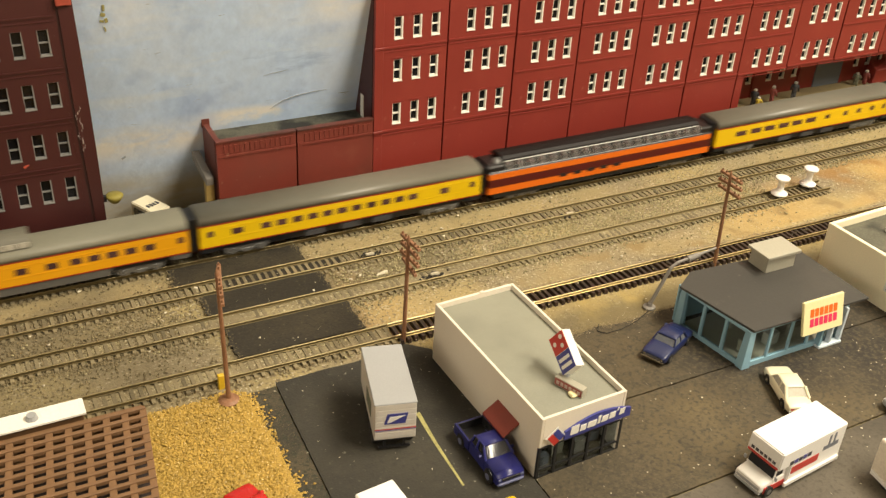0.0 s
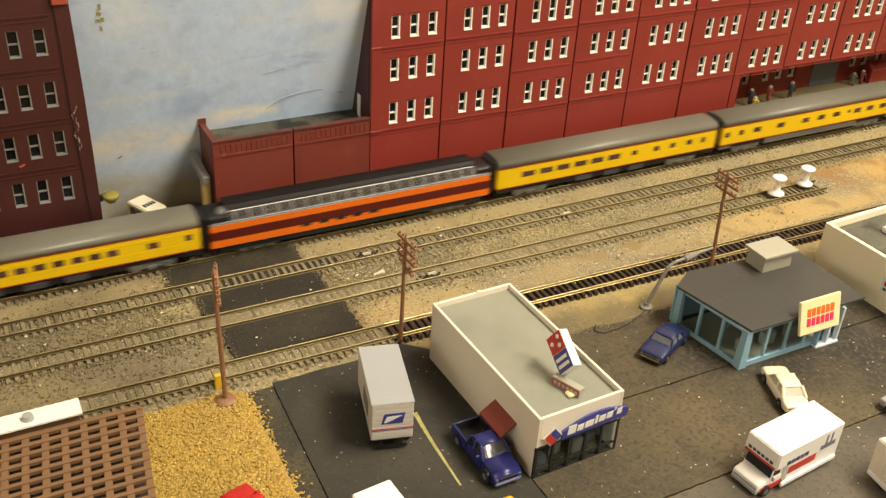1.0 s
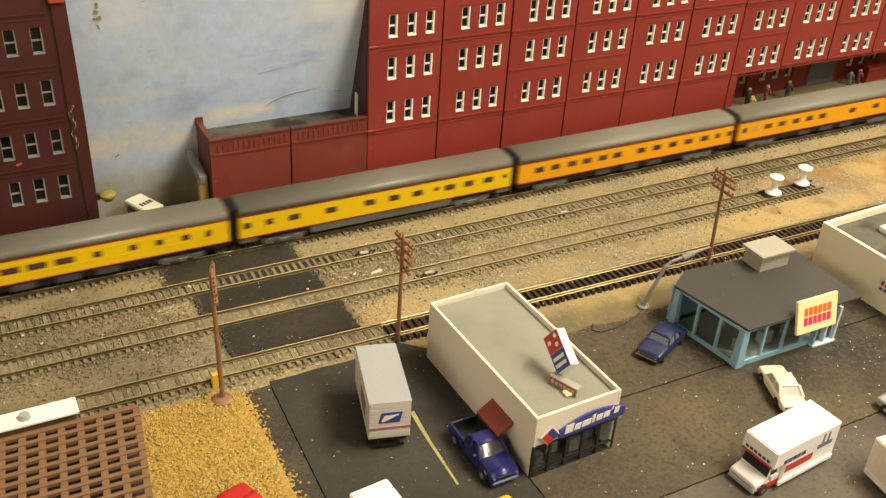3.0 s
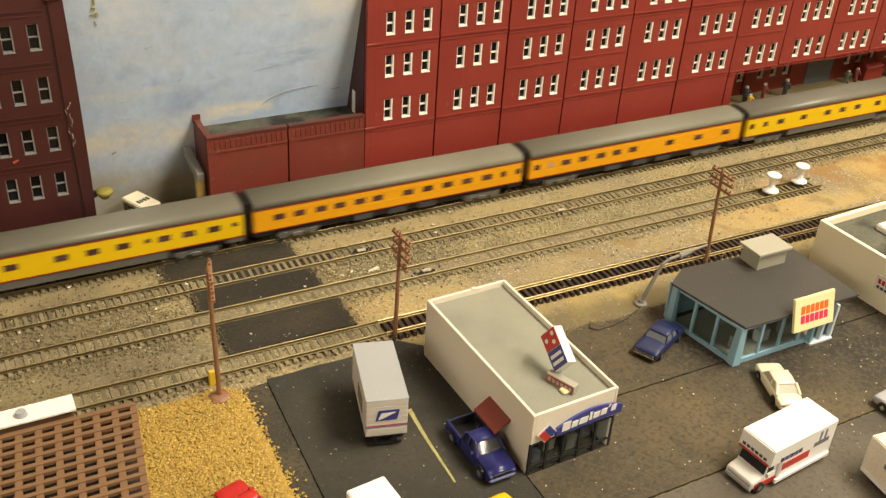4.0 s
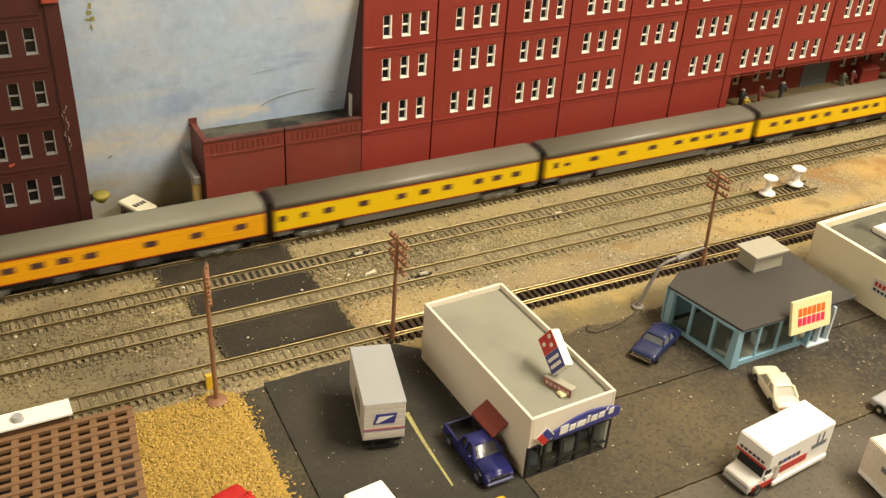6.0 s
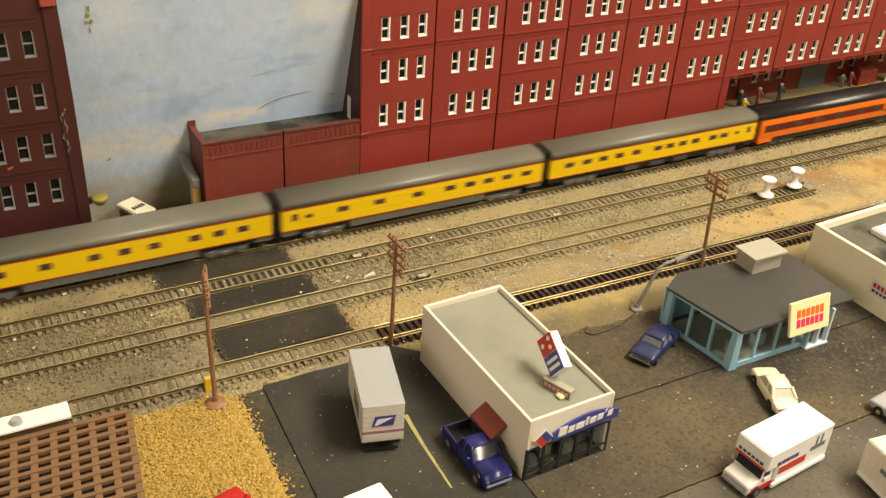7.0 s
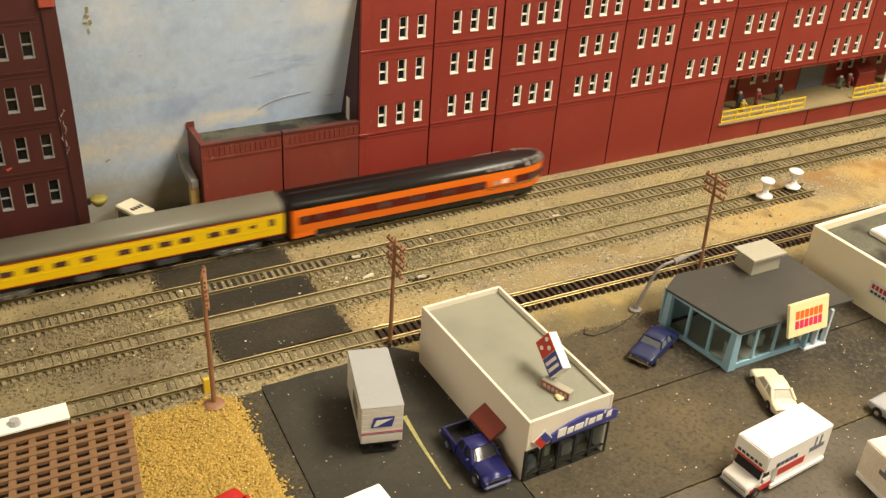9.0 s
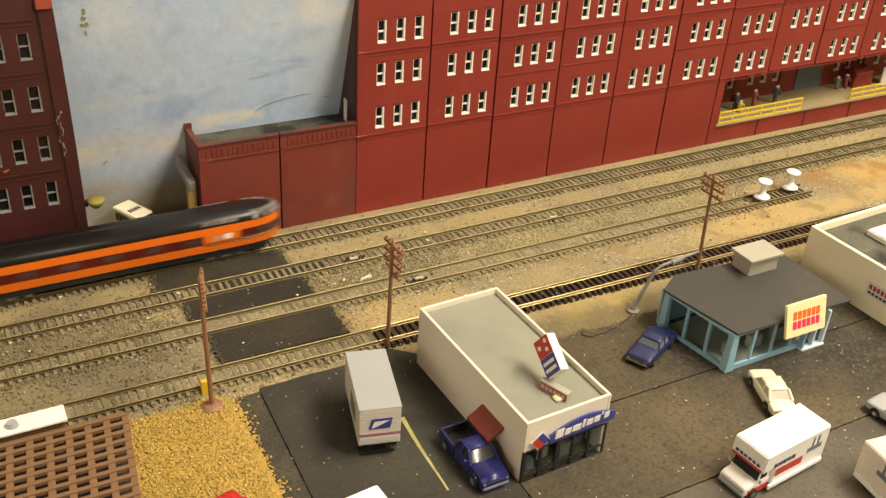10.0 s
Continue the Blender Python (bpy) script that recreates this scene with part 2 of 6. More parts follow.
M_TIE = mat("dusty_tie", (0.185, 0.15, 0.085), 0.9, vary=0.2, coarse=60, fine=1500, rand=0.8, bump=0.3)
M_FILL = mat("dusty_ballast_fill", (0.25, 0.207, 0.112), 0.95, vary=0.18, coarse=30, fine=1300, bump=0.9,
             spots=[((0.19, 0.15, 0.085), 24, 0.45, 0.6), ((0.12, 0.095, 0.055), 640, 0.56, 0.66), ((0.42, 0.37, 0.25), 760, 0.58, 0.66)])
M_TIE_DARK = mat("dark_brown_tie", (0.035, 0.02, 0.013), 0.55, vary=0.2, coarse=60, fine=1500, rand=0.6)
M_RAIL = mat("worn_brass_rail", (0.33, 0.27, 0.14), 0.45, 0.8, vary=0.14, coarse=40, fine=900)
M_RAIL_BRIGHT = mat("bright_brass_rail", (0.62, 0.5, 0.26), 0.36, 0.9, vary=0.08, coarse=30, fine=900)


def tarnish(m, col):
    """Rails are wiped bright on top of the head only; web and foot stay dull brown."""
    nt = m.node_tree
    b = nt.nodes["Principled BSDF"]
    base = b.inputs["Base Color"].links[0].from_socket
    tc = nt.nodes.new("ShaderNodeTexCoord")
    sep = nt.nodes.new("ShaderNodeSeparateXYZ")
    nt.links.new(tc.outputs["Object"], sep.inputs[0])
    rmp = nt.nodes.new("ShaderNodeMapRange")
    rmp.inputs["From Min"].default_value, rmp.inputs["From Max"].default_value = 0.0042, 0.0045
    nt.links.new(sep.outputs["Z"], rmp.inputs["Value"])
    mx = nt.nodes.new("ShaderNodeMix")
    mx.data_type = "RGBA"
    nt.links.new(rmp.outputs[0], mx.inputs[0])
    mx.inputs[6].default_value = (*col, 1)
    nt.links.new(base, mx.inputs[7])
    nt.links.new(mx.outputs[2], b.inputs["Base Color"])


tarnish(M_RAIL, (0.18, 0.142, 0.07))
tarnish(M_RAIL_BRIGHT, (0.3, 0.23, 0.1))
M_YELLOW = mat("lemon_yellow_car_paint", (0.72, 0.475, 0.004), 0.32, vary=0.03, coarse=15, fine=800, bump=0.03)
M_ORANGEY = mat("armour_yellow_car_paint", (0.72, 0.335, 0.006), 0.32, vary=0.03, coarse=15, fine=800, bump=0.03)
M_CARROOF = mat("grey_car_roof_paint", (0.146, 0.138, 0.107), 0.41, vary=0.08, coarse=20, fine=800, bump=0.04)
M_MATTROOF = mat("olive_grey_car_roof_paint", (0.175, 0.168, 0.125), 0.6, vary=0.08, coarse=20, fine=800, bump=0.04)
M_CARGREY = mat("grey_skirt_paint", (0.105, 0.1, 0.09), 0.4, vary=0.08)
M_STRIPE = mat("red_stripe_paint", (0.3, 0.035, 0.01), 0.35, vary=0.05)
M_BLACK = mat("black_plastic", (0.012, 0.012, 0.013), 0.4, vary=0.15)
M_BLACKROOF = mat("black_car_roof", (0.011, 0.0095, 0.009), 0.34, vary=0.1, bump=0.03)
M_TRUCKGREY = mat("silver_truck_frame", (0.15, 0.148, 0.14), 0.4, 0.3, vary=0.15)
M_ORANGE = mat("orange_car_paint", (0.7, 0.145, 0.008), 0.32, vary=0.03, bump=0.03)
M_MAROON = mat("maroon_car_paint", (0.085, 0.008, 0.006), 0.35, vary=0.06, bump=0.03)
M_CARWIN = mat("smoked_car_window", (0.075, 0.036, 0.032), 0.18, vary=0.15, rand=0.6)
M_LITWIN = mat("pale_window_blind", (0.42, 0.27, 0.2), 0.4, vary=0.1)
M_STEEL = mat("steel_wheel", (0.3, 0.28, 0.25), 0.35, 0.9)
M_CHROME = mat("chrome_trim", (0.75, 0.74, 0.7), 0.18, 1.0, vary=0.03, bump=0.02)
M_STOREWALL = mat("offwhite_store_wall", (0.72, 0.655, 0.55), 0.55, vary=0.05, coarse=22, fine=1500, bump=0.12)
M_STOREROOF = mat("grey_green_store_roof", (0.235, 0.235, 0.186), 0.6, vary=0.06, coarse=25, fine=1200, bump=0.12,
                  spots=[((0.27, 0.265, 0.205), 14, 0.48, 0.75), ((0.19, 0.19, 0.15), 22, 0.55, 0.8)])
M_AWNING = mat("brick_red_awning", (0.2, 0.032, 0.02), 0.55, vary=0.06)
M_SIGNBLUE = mat("blue_purple_sign", (0.045, 0.05, 0.24), 0.4, vary=0.05)
M_SIGNWHITE = mat("white_sign_print", (0.75, 0.73, 0.68), 0.45, vary=0.04)
M_SIGNRED = mat("red_sign_print", (0.48, 0.035, 0.025), 0.4, vary=0.05)
M_CREAMSIGN = mat("cream_sign_board", (0.82, 0.72, 0.4), 0.45, vary=0.04)
M_SIGNORANGE = mat("orange_sign_print", (0.82, 0.15, 0.015), 0.45, vary=0.04)
M_SIGNPINK = mat("pink_sign_print", (0.72, 0.03, 0.11), 0.45, vary=0.04)
M_SHOPBLUE = mat("pale_blue_shop_frame", (0.245, 0.415, 0.52), 0.5, vary=0.07, fine=1500)
M_SHOPBLUELIGHT = mat("whitish_blue_doorway", (0.6, 0.68, 0.74), 0.5, vary=0.05)
M_SHOPROOF = mat("dark_brown_shop_roof", (0.042, 0.039, 0.034), 0.65, vary=0.08, coarse=20, bump=0.15,
                 spots=[((0.11, 0.09, 0.07), 50, 0.66, 0.8), ((0.06, 0.054, 0.045), 26, 0.5, 0.8), ((0.16, 0.14, 0.11), 380, 0.7, 0.8)])
M_VENT = mat("beige_vent_box", (0.36, 0.34, 0.27), 0.55, vary=0.05)
M_CREAM = mat("cream_plastic_wall", (0.9, 0.82, 0.6), 0.5, vary=0.05, coarse=20, fine=1300, bump=0.12)
M_POLE = mat("rusty_brown_plastic_pole", (0.25, 0.122, 0.062), 0.55, vary=0.14, coarse=60)
M_LAMPGREY = mat("grey_street_lamp_paint", (0.2, 0.185, 0.165), 0.5, vary=0.1)
M_BLUECAR = mat("dark_blue_car_paint", (0.012, 0.019, 0.075), 0.34, vary=0.06, bump=0.03)
M_BLUEPICK = mat("royal_blue_truck_paint", (0.016, 0.018, 0.13), 0.34, vary=0.06, bump=0.02)
M_CARGLASS = mat("dark_vehicle_glass", (0.02, 0.02, 0.025), 0.08, vary=0.1, bump=0.0)
M_PALEGLASS = mat("pale_vehicle_glass", (0.46, 0.43, 0.36), 0.12, vary=0.1, bump=0.0)
M_CREAMCAR = mat("ivory_car_paint", (0.74, 0.68, 0.5), 0.32, vary=0.03, bump=0.02)
M_WHITETRUCK = mat("white_truck_paint", (0.82, 0.8, 0.76), 0.4, vary=0.03, bump=0.03)
M_TRAILERTOP = mat("light_grey_trailer_roof", (0.33, 0.335, 0.34), 0.5, vary=0.05, fine=1800, bump=0.15)
M_TRAILERSIDE = mat("offwhite_trailer_side", (0.6, 0.56, 0.5), 0.5, vary=0.05, fine=1500)
M_TYRE = mat("black_rubber_tyre", (0.015, 0.014, 0.013), 0.8, vary=0.15)
M_LATTICE = mat("brown_plastic_lattice", (0.185, 0.1, 0.047), 0.5, vary=0.08, fine=1500, rand=0.2)
M_WHITEROOF = mat("white_ribbed_sheet", (0.84, 0.81, 0.73), 0.5, vary=0.05)
M_PIN = mat("white_push_pin_plastic", (0.84, 0.83, 0.8), 0.3, vary=0.02, bump=0.0)
M_REDCAR = mat("bright_red_car_paint", (0.45, 0.015, 0.012), 0.28, vary=0.05, bump=0.02)
M_GREYCAR = mat("blue_grey_car_body", (0.16, 0.17, 0.2), 0.4, vary=0.08)
M_YELLINE = mat("worn_yellow_paint_line", (0.33, 0.3, 0.11), 0.8, vary=0.3, coarse=90)
M_YELPOST = mat("yellow_post_paint", (0.62, 0.4, 0.02), 0.45, vary=0.1)
M_DARKCHIP = mat("dark_grime", (0.03, 0.026, 0.02), 0.85, vary=0.3, coarse=80)
M_PALECHIP = mat("pale_plaster_chip", (0.62, 0.56, 0.42), 0.8, vary=0.15, island=0.6)
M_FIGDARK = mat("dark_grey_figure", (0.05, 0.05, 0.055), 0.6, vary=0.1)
M_FIGRED = mat("dull_red_figure", (0.25, 0.06, 0.05), 0.6, vary=0.1)
M_FIGYEL = mat("yellow_figure", (0.55, 0.4, 0.05), 0.6, vary=0.1)
M_FIGGREEN = mat("grey_green_figure", (0.16, 0.17, 0.12), 0.6, vary=0.1)
M_ROOMWALL = mat("room_wall_paint", (0.55, 0.5, 0.42), 0.9, vary=0.05, coarse=2, fine=80)
M_ROOMFLOOR = mat("room_floor_carpet", (0.18, 0.15, 0.12), 0.95, vary=0.1, coarse=3, fine=200)
M_BENCH = mat("bench_plywood", (0.3, 0.2, 0.11), 0.7, vary=0.12, coarse=6, fine=120)


def sky_paint():
    """Hand-painted sky board: grey-blue above, cream clouds low down, tan haze at the foot, partly shade put into the
    colour.
    """
    m = mat("painted_sky_board", (0.57, 0.715, 0.95), 0.7, vary=0.08, coarse=9, fine=160, bump=1.0,
            spots=[((0.62, 0.71, 0.85), 30, 0.5, 0.8), ((0.36, 0.49, 0.74), 42, 0.54, 0.78)])
    nt = m.node_tree
    b = nt.nodes["Principled BSDF"]
    base = b.inputs["Base Color"].links[0].from_socket
    tc = nt.nodes.new("ShaderNodeTexCoord")
    sep = nt.nodes.new("ShaderNodeSeparateXYZ")
    nt.links.new(tc.outputs["Object"], sep.inputs[0])
    # colour, scale, seed, four heights of the band, noise limits, stretch along x, four places along x
    wide = (-3.0, -2.9, 2.9, 3.0)
    for col, scale, seed, z0, z1, z2, z3, low, high, thin, (xa, xb, xc, xd) in (
            ((0.66, 0.75, 0.88), 46.0, 11.0, 0.0, 0.06, 0.2, 0.3, 0.52, 0.66, 0.3, wide),
            ((0.33, 0.46, 0.7), 52.0, 17.0, 0.045, 0.07, 0.2, 0.3, 0.56, 0.72, 0.3, wide),
            ((0.78, 0.83, 0.9), 20.0, 3.0, 0.1, 0.135, 0.2, 0.3, 0.48, 0.62, 0.55, wide),
            ((0.84, 0.82, 0.78), 26.0, 0.0, 0.034, 0.05, 0.052, 0.066, 0.4, 0.56, 0.55, (-3.0, -2.9, 0.1, 0.14)),
            ((0.88, 0.86, 0.82), 34.0, 21.0, 0.048, 0.056, 0.06, 0.066, 0.44, 0.56, 0.7, (0.112, 0.125, 0.15, 0.175)),
            ((0.8, 0.83, 0.87), 30.0, 23.0, 0.105, 0.118, 0.135, 0.16, 0.4, 0.54, 0.6, (0.155, 0.18, 0.25, 0.3)),
            # foot band: tan paint, darkened further to carry the shade near the ground
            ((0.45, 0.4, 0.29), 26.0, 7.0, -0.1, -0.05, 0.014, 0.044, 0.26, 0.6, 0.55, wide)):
        mp = nt.nodes.new("ShaderNodeMapping")
        mp.inputs["Location"].default_value = (seed, seed, seed)
        mp.inputs["Scale"].default_value = (thin, 1, 1.3)
        nt.links.new(tc.outputs["Object"], mp.inputs[0])
        n = nt.nodes.new("ShaderNodeTexNoise")
        n.inputs["Scale"].default_value, n.inputs["Detail"].default_value = scale, 7.0
        n.inputs["Roughness"].default_value = 0.62
        nt.links.new(mp.outputs[0], n.inputs["Vector"])
        fac = nt.nodes.new("ShaderNodeMapRange")
        fac.inputs["From Min"].default_value, fac.inputs["From Max"].default_value = low, high
        nt.links.new(n.outputs["Fac"], fac.inputs["Value"])
        last = fac.outputs[0]
        for axis, a, c in (("Z", z0, z1), ("Z", z3, z2), ("X", xa, xb), ("X", xd, xc)):
            band = nt.nodes.new("ShaderNodeMapRange")
            band.interpolation_type = "SMOOTHSTEP"
            band.inputs["From Min"].default_value, band.inputs["From Max"].default_value = a, c
            nt.links.new(sep.outputs[axis], band.inputs["Value"])
            mul = nt.nodes.new("ShaderNodeMath")
            mul.operation = "MULTIPLY"
            nt.links.new(last, mul.inputs[0])
            nt.links.new(band.outputs[0], mul.inputs[1])
            last = mul.outputs[0]
        mx = nt.nodes.new("ShaderNodeMix")
        mx.data_type = "RGBA"
        nt.links.new(last, mx.inputs[0])
        nt.links.new(base, mx.inputs[6])
        mx.inputs[7].default_value = (*col, 1)
        base = mx.outputs[2]
    nt.links.new(base, b.inputs["Base Color"])
    return m


M_SKY = sky_paint()


def shop_glass():
    m = bpy.data.materials.new("clear_shop_glass")
    m.use_nodes = True
    b = m.node_tree.nodes["Principled BSDF"]
    b.inputs["Base Color"].default_value = (0.5, 0.56, 0.56, 1)
    b.inputs["Roughness"].default_value = 0.08
    b.inputs["Transmission Weight"].default_value = 1.0
    b.inputs["IOR"].default_value = 1.2
    return m


M_GLASS = shop_glass()

# ---- the room that closes the place ----
def room():
    bm = bmnew(); box(bm, -1900, 2000, -1500, 560, -950, -900)
    tagged(part("floor", bm, M_ROOMFLOOR), "dark carpeted room floor", "floor", kind="structure")
    bm = bmnew(); box(bm, -1900, 2000, -1500, 560, 1550, 1600)
    tagged(part("ceiling", bm, M_ROOMWALL), "plain painted room ceiling", "ceiling", kind="structure")
    for name, a in (("wall_north", (-1900, 2000, 560, 600)), ("wall_south", (-1900, 2000, -1540, -1500)),
                    ("wall_west", (-1940, -1900, -1540, 600)), ("wall_east", (2000, 2040, -1540, 600))):
        bm = bmnew(); box(bm, *a, -950, 1600)
        tagged(part(name, bm, M_ROOMWALL), "plain painted room wall", "wall", kind="structure")
    bm = bmnew(); box(bm, -1780, 1880, 60, 540, -900, -14)
    tagged(part("layout_bench", bm, M_BENCH), "plywood bench under the model railway", "bench", kind="structure")


room()


# ---- ground ----
def ground():
    xs, ys = 600, 100
    X0, X1, Y0, Y1 = -1780, 1880, 60, 500
    verts, faces = [], []
    for j in range(ys + 1):
        for i in range(xs + 1):
            x, y = X0 + (X1 - X0) * i / xs, Y0 + (Y1 - Y0) * j / ys
            n = noise.noise((x * 0.05, y * 0.05, 0)) * 0.5 + noise.noise((x * 0.22, y * 0.22, 5)) * 0.35
            yard = max(0.0, min(1.0, (y - 318) / 8))
            bare = 158 < x and y < 350
            z = yard * ((0.7 if bare else 1.75) + n * 0.8) * min(1.0, max(0.0, (447 - y) / 4 + 0.15)) - (1 - yard) * 0.6
            verts.append((x * S, y * S, z * S))
    for j in range(ys):
        for i in range(xs):
            a = j * (xs + 1) + i
            faces.append((a, a + 1, a + xs + 2, a + xs + 1))
    me = bpy.data.meshes.new("ground")
    me.from_pydata(verts, [], faces)
    me.shade_smooth()
    me.materials.append(M_SAND)
    tagged(new("ground", me), "sandy tan and grey model railway ground", "ground", kind="structure")


ground()


def chip_mesh(name, spots, lo, hi, flat, material, label, category):
    """Many small broken stones in one mesh; spots yields x, y, z."""
    verts, faces = [], []
    for x, y, z in spots:
        r = random.uniform(lo, hi)
        a = random.uniform(0, 6.28)
        n = len(verts)
        tilt = random.uniform(-0.4, 0.4)
        for k in range(4):
            q = a + k * 1.571 + random.uniform(-0.4, 0.4)
            rr = r * random.uniform(0.6, 1.1)
            verts.append(((x + rr * math.cos(q)) * S, (y + rr * math.sin(q)) * S, (z + tilt * rr * math.cos(q)) * S))
        verts.append((x * S, y * S, (z + r * flat) * S))
        verts.append((x * S, y * S, (z - r * flat) * S))
        for k in range(4):
            faces += [(n + k, n + (k + 1) % 4, n + 4), (n + (k + 1) % 4, n + k, n + 5)]
    me = bpy.data.meshes.new(name)
    me.from_pydata(verts, [], faces)
    me.materials.append(material)
    return tagged(new(name, me), label, category, kind="stuff")


TRACK_Y = (430.5, 401.0, 371.8, 336.0)


def crossing(x, y):
    return 80 < x < 150 and 341 < y < 427


def ballast_spots():
    while True:
        x = random.uniform(-60, 700)
        k = random.choice((0, 1, 1, 2, 2, 2, 3))
        y = TRACK_Y[k] + random.gauss(0, 8.5)
        if k == 3 and x > 155 and random.random() < 0.93:
            continue
        if k == 0 and random.random() < 0.35:
            continue
        if (x > 165 and 346 < y < 361 or 409 < y < 421 or y > 438) and random.random() < 0.72:
            continue
        if x > 430 and y < 388 or y > 446 or y < 324 or crossing(x, y):
            continue
        yield x, y, 1.95 + random.uniform(-0.3, 0.6)


def take(gen, n):
    return [p for p, _ in zip(gen, range(n))]


def gravel_spots():
    while True:
        x, y = random.uniform(31, 98), random.uniform(170, 333)
        right = 86.2 - 6 * abs((y - 285) / 60) ** 2 * (y < 285) * 0.3 + 2.5 * noise.noise((0, y * 0.15, 3)) + 1.5 * noise.noise((1, y * 0.5, 3)) - max(0, (y - 318)) * 0.5
        top = 326 + 2.5 * noise.noise((x * 0.2, 0, 9)) + (3 if 70 < x < 84 else 0)
        edge = min(right - x, top - y)
        if edge < 0 and random.random() > math.exp(edge * 0.9):
            continue
        yield x, y, 0.85 + min(0.8, max(0, edge) * 0.15) * random.uniform(0.2, 1.0)


def fleck_spots():
    while True:
        x, y = random.uniform(95, 420), random.uniform(170, 440)
        yield x, y, (3.15 if crossing(x, y) else 2.6) if y > 325 else 0.85


def crossing_patches():
    for n, (x0, x1, y0, y1) in enumerate(((88.5, 149, 342.6, 366), (85, 146.5, 377.6, 395.4), (77, 144, 407, 424.5), (96, 160, 396.8, 405.2))):
        bm = bmnew()
        pts = [(x0 + (x1 - x0) * i / 16, y0 + random.uniform(-0.25, 0.25)) for i in range(16)]
        pts += [(x1 + 2.2 * noise.noise((i * 0.33, n, 1)) + random.uniform(-0.6, 0.6), y0 + (y1 - y0) * i / 14) for i in range(14)]
        pts += [(x1 - (x1 - x0) * i / 16, y1 + random.uniform(-0.25, 0.25)) for i in range(16)]
        pts += [(x0 + 2.4 * noise.noise((i * 0.33, n, 5)) + random.uniform(-0.6, 0.6), y1 - (y1 - y0) * i / 14) for i in range(14)]
        plate(bm, pts, 0.2, 3.1 if n < 3 else 2.55)
        tagged(part("crossing_pavement", bm, M_PATCH), "black asphalt level crossing patch between tracks", "pavement", kind="structure")


def lots():
    def sheet(name, outline, z, material, label):
        bm = bmnew()
        ragged = []
        for (ax, ay), (bx, by) in zip(outline, outline[1:] + outline[:1]):
            n = max(1, int(math.hypot(bx - ax, by - ay) / 1.6))
            for i in range(n):
                w = 0.35 if i else 0.0
                ragged.append((ax + (bx - ax) * i / n + w * noise.noise((ax + i * 0.7, ay, 1)), ay + (by - ay) * i / n + w * noise.noise((ax + i * 0.7, by, 8)) + random.uniform(-0.12, 0.12) * (i > 0)))
        plate(bm, ragged, -1.2, z)
        tagged(part(name, bm, material), label, "pavement", kind="structure")
    rag = [(x, 302 + 2.6 * noise.noise((x * 0.09, 2, 0)) + 1.5 * noise.noise((x * 0.3, 2, 0))) for x in range(700, 215, -8)]
    sheet("parking_lot", [(99.2, 336.5), (93.5, 170), (171.4, 170), (171.4, 318), (163, 325.5), (140, 333)][::1][::-1], 0.9, M_LOT, "dark grey asphalt card parking lot")
    sheet("parking_lot", [(172.2, 253.6), (700, 255.5)] + rag + [(205, 314), (172.2, 316)], 0.6, M_LOT2, "brown-black asphalt parking lot with pale flecks")
    sheet("parking_lot", [(172.2, 198.5), (700, 205), (700, 254.8), (172.2, 252.8)], 0.55, M_LOT2, "brown-black asphalt parking lot with pale flecks")
    sheet("road", [(172.2, 90), (700, 90), (700, 204.2), (172.2, 197.6)], 0.3, M_ROADGREY, "grey asphalt road beside the parking lot")
    sheet("gravel_bed", [(29, 170), (83, 170), (87, 285), (84.5, 318), (76, 327), (36, 324)], 0.9, M_GOLDBED, "golden gravel bed")
    sheet("verge", [(76, 170), (93, 170), (98.7, 336.2), (92, 335.5), (86, 322)], 0.35, M_VERGE, "grey dirt verge between gravel and lot")
    bm = bmnew()
    plate(bm, [(144.2, 236), (145.0, 236), (146.0, 262), (147.6, 281), (145.6, 281), (144.6, 262)], 0.9, 0.96)
    tagged(part("painted_line", bm, M_YELLINE), "worn yellow painted parking line", "line", kind="structure")


crossing_patches()
lots()


# ---- tracks ----
def track(y, x0, x1, pitch, skew, tie_m, rail_m, label, dark_from=None):
    t = thing("railway_track", mm(x0, y, 0, 0, 0, skew), label, "track", "yard tracks")
    n = int((x1 - x0) / pitch)
    tie_me = {}
    for key, m in ((0, tie_m), (1, M_TIE_DARK)):
        bm = bmnew(); box(bm, -0.95, 0.95, -7.8, 7.8, 0.3, 2.9, 0.15)
        tie_me[key] = mesh_of("tie", bm, m)
    for i in range(n):
        x = i * pitch + pitch / 2
        wx = x0 + x
        dark = dark_from is not None and wx > dark_from
        part("tie", tie_me[1 if dark else 0], None, t, at=mm(x + random.uniform(-0.2, 0.2), random.uniform(-0.3, 0.3), random.uniform(-0.15, 0.05), 0, 0, random.uniform(-1.5, 1.5)))
    for s in (-1, 1):
        bm = bmnew()
        c = s * 4.95
        section = [(c - 0.5, 2.85), (c + 0.5, 2.85), (c + 0.45, 3.05), (c + 0.16, 3.2), (c + 0.16, 3.85), (c + 0.33, 4.05), (c + 0.33, 4.55),
                   (c + 0.22, 4.65), (c - 0.22, 4.65), (c - 0.33, 4.55), (c - 0.33, 4.05), (c - 0.16, 3.85), (c - 0.16, 3.2), (c - 0.45, 3.05)]
        cut = dark_from - x0 if dark_from else x1 - x0
        prism_x(bm, section, 0, cut)
        part("rail", bm, M_RAIL, t)
        if dark_from:
            bm = bmnew(); prism_x(bm, section, cut + 0.3, x1 - x0)
            part("rail", bm, rail_m, t)
    return t


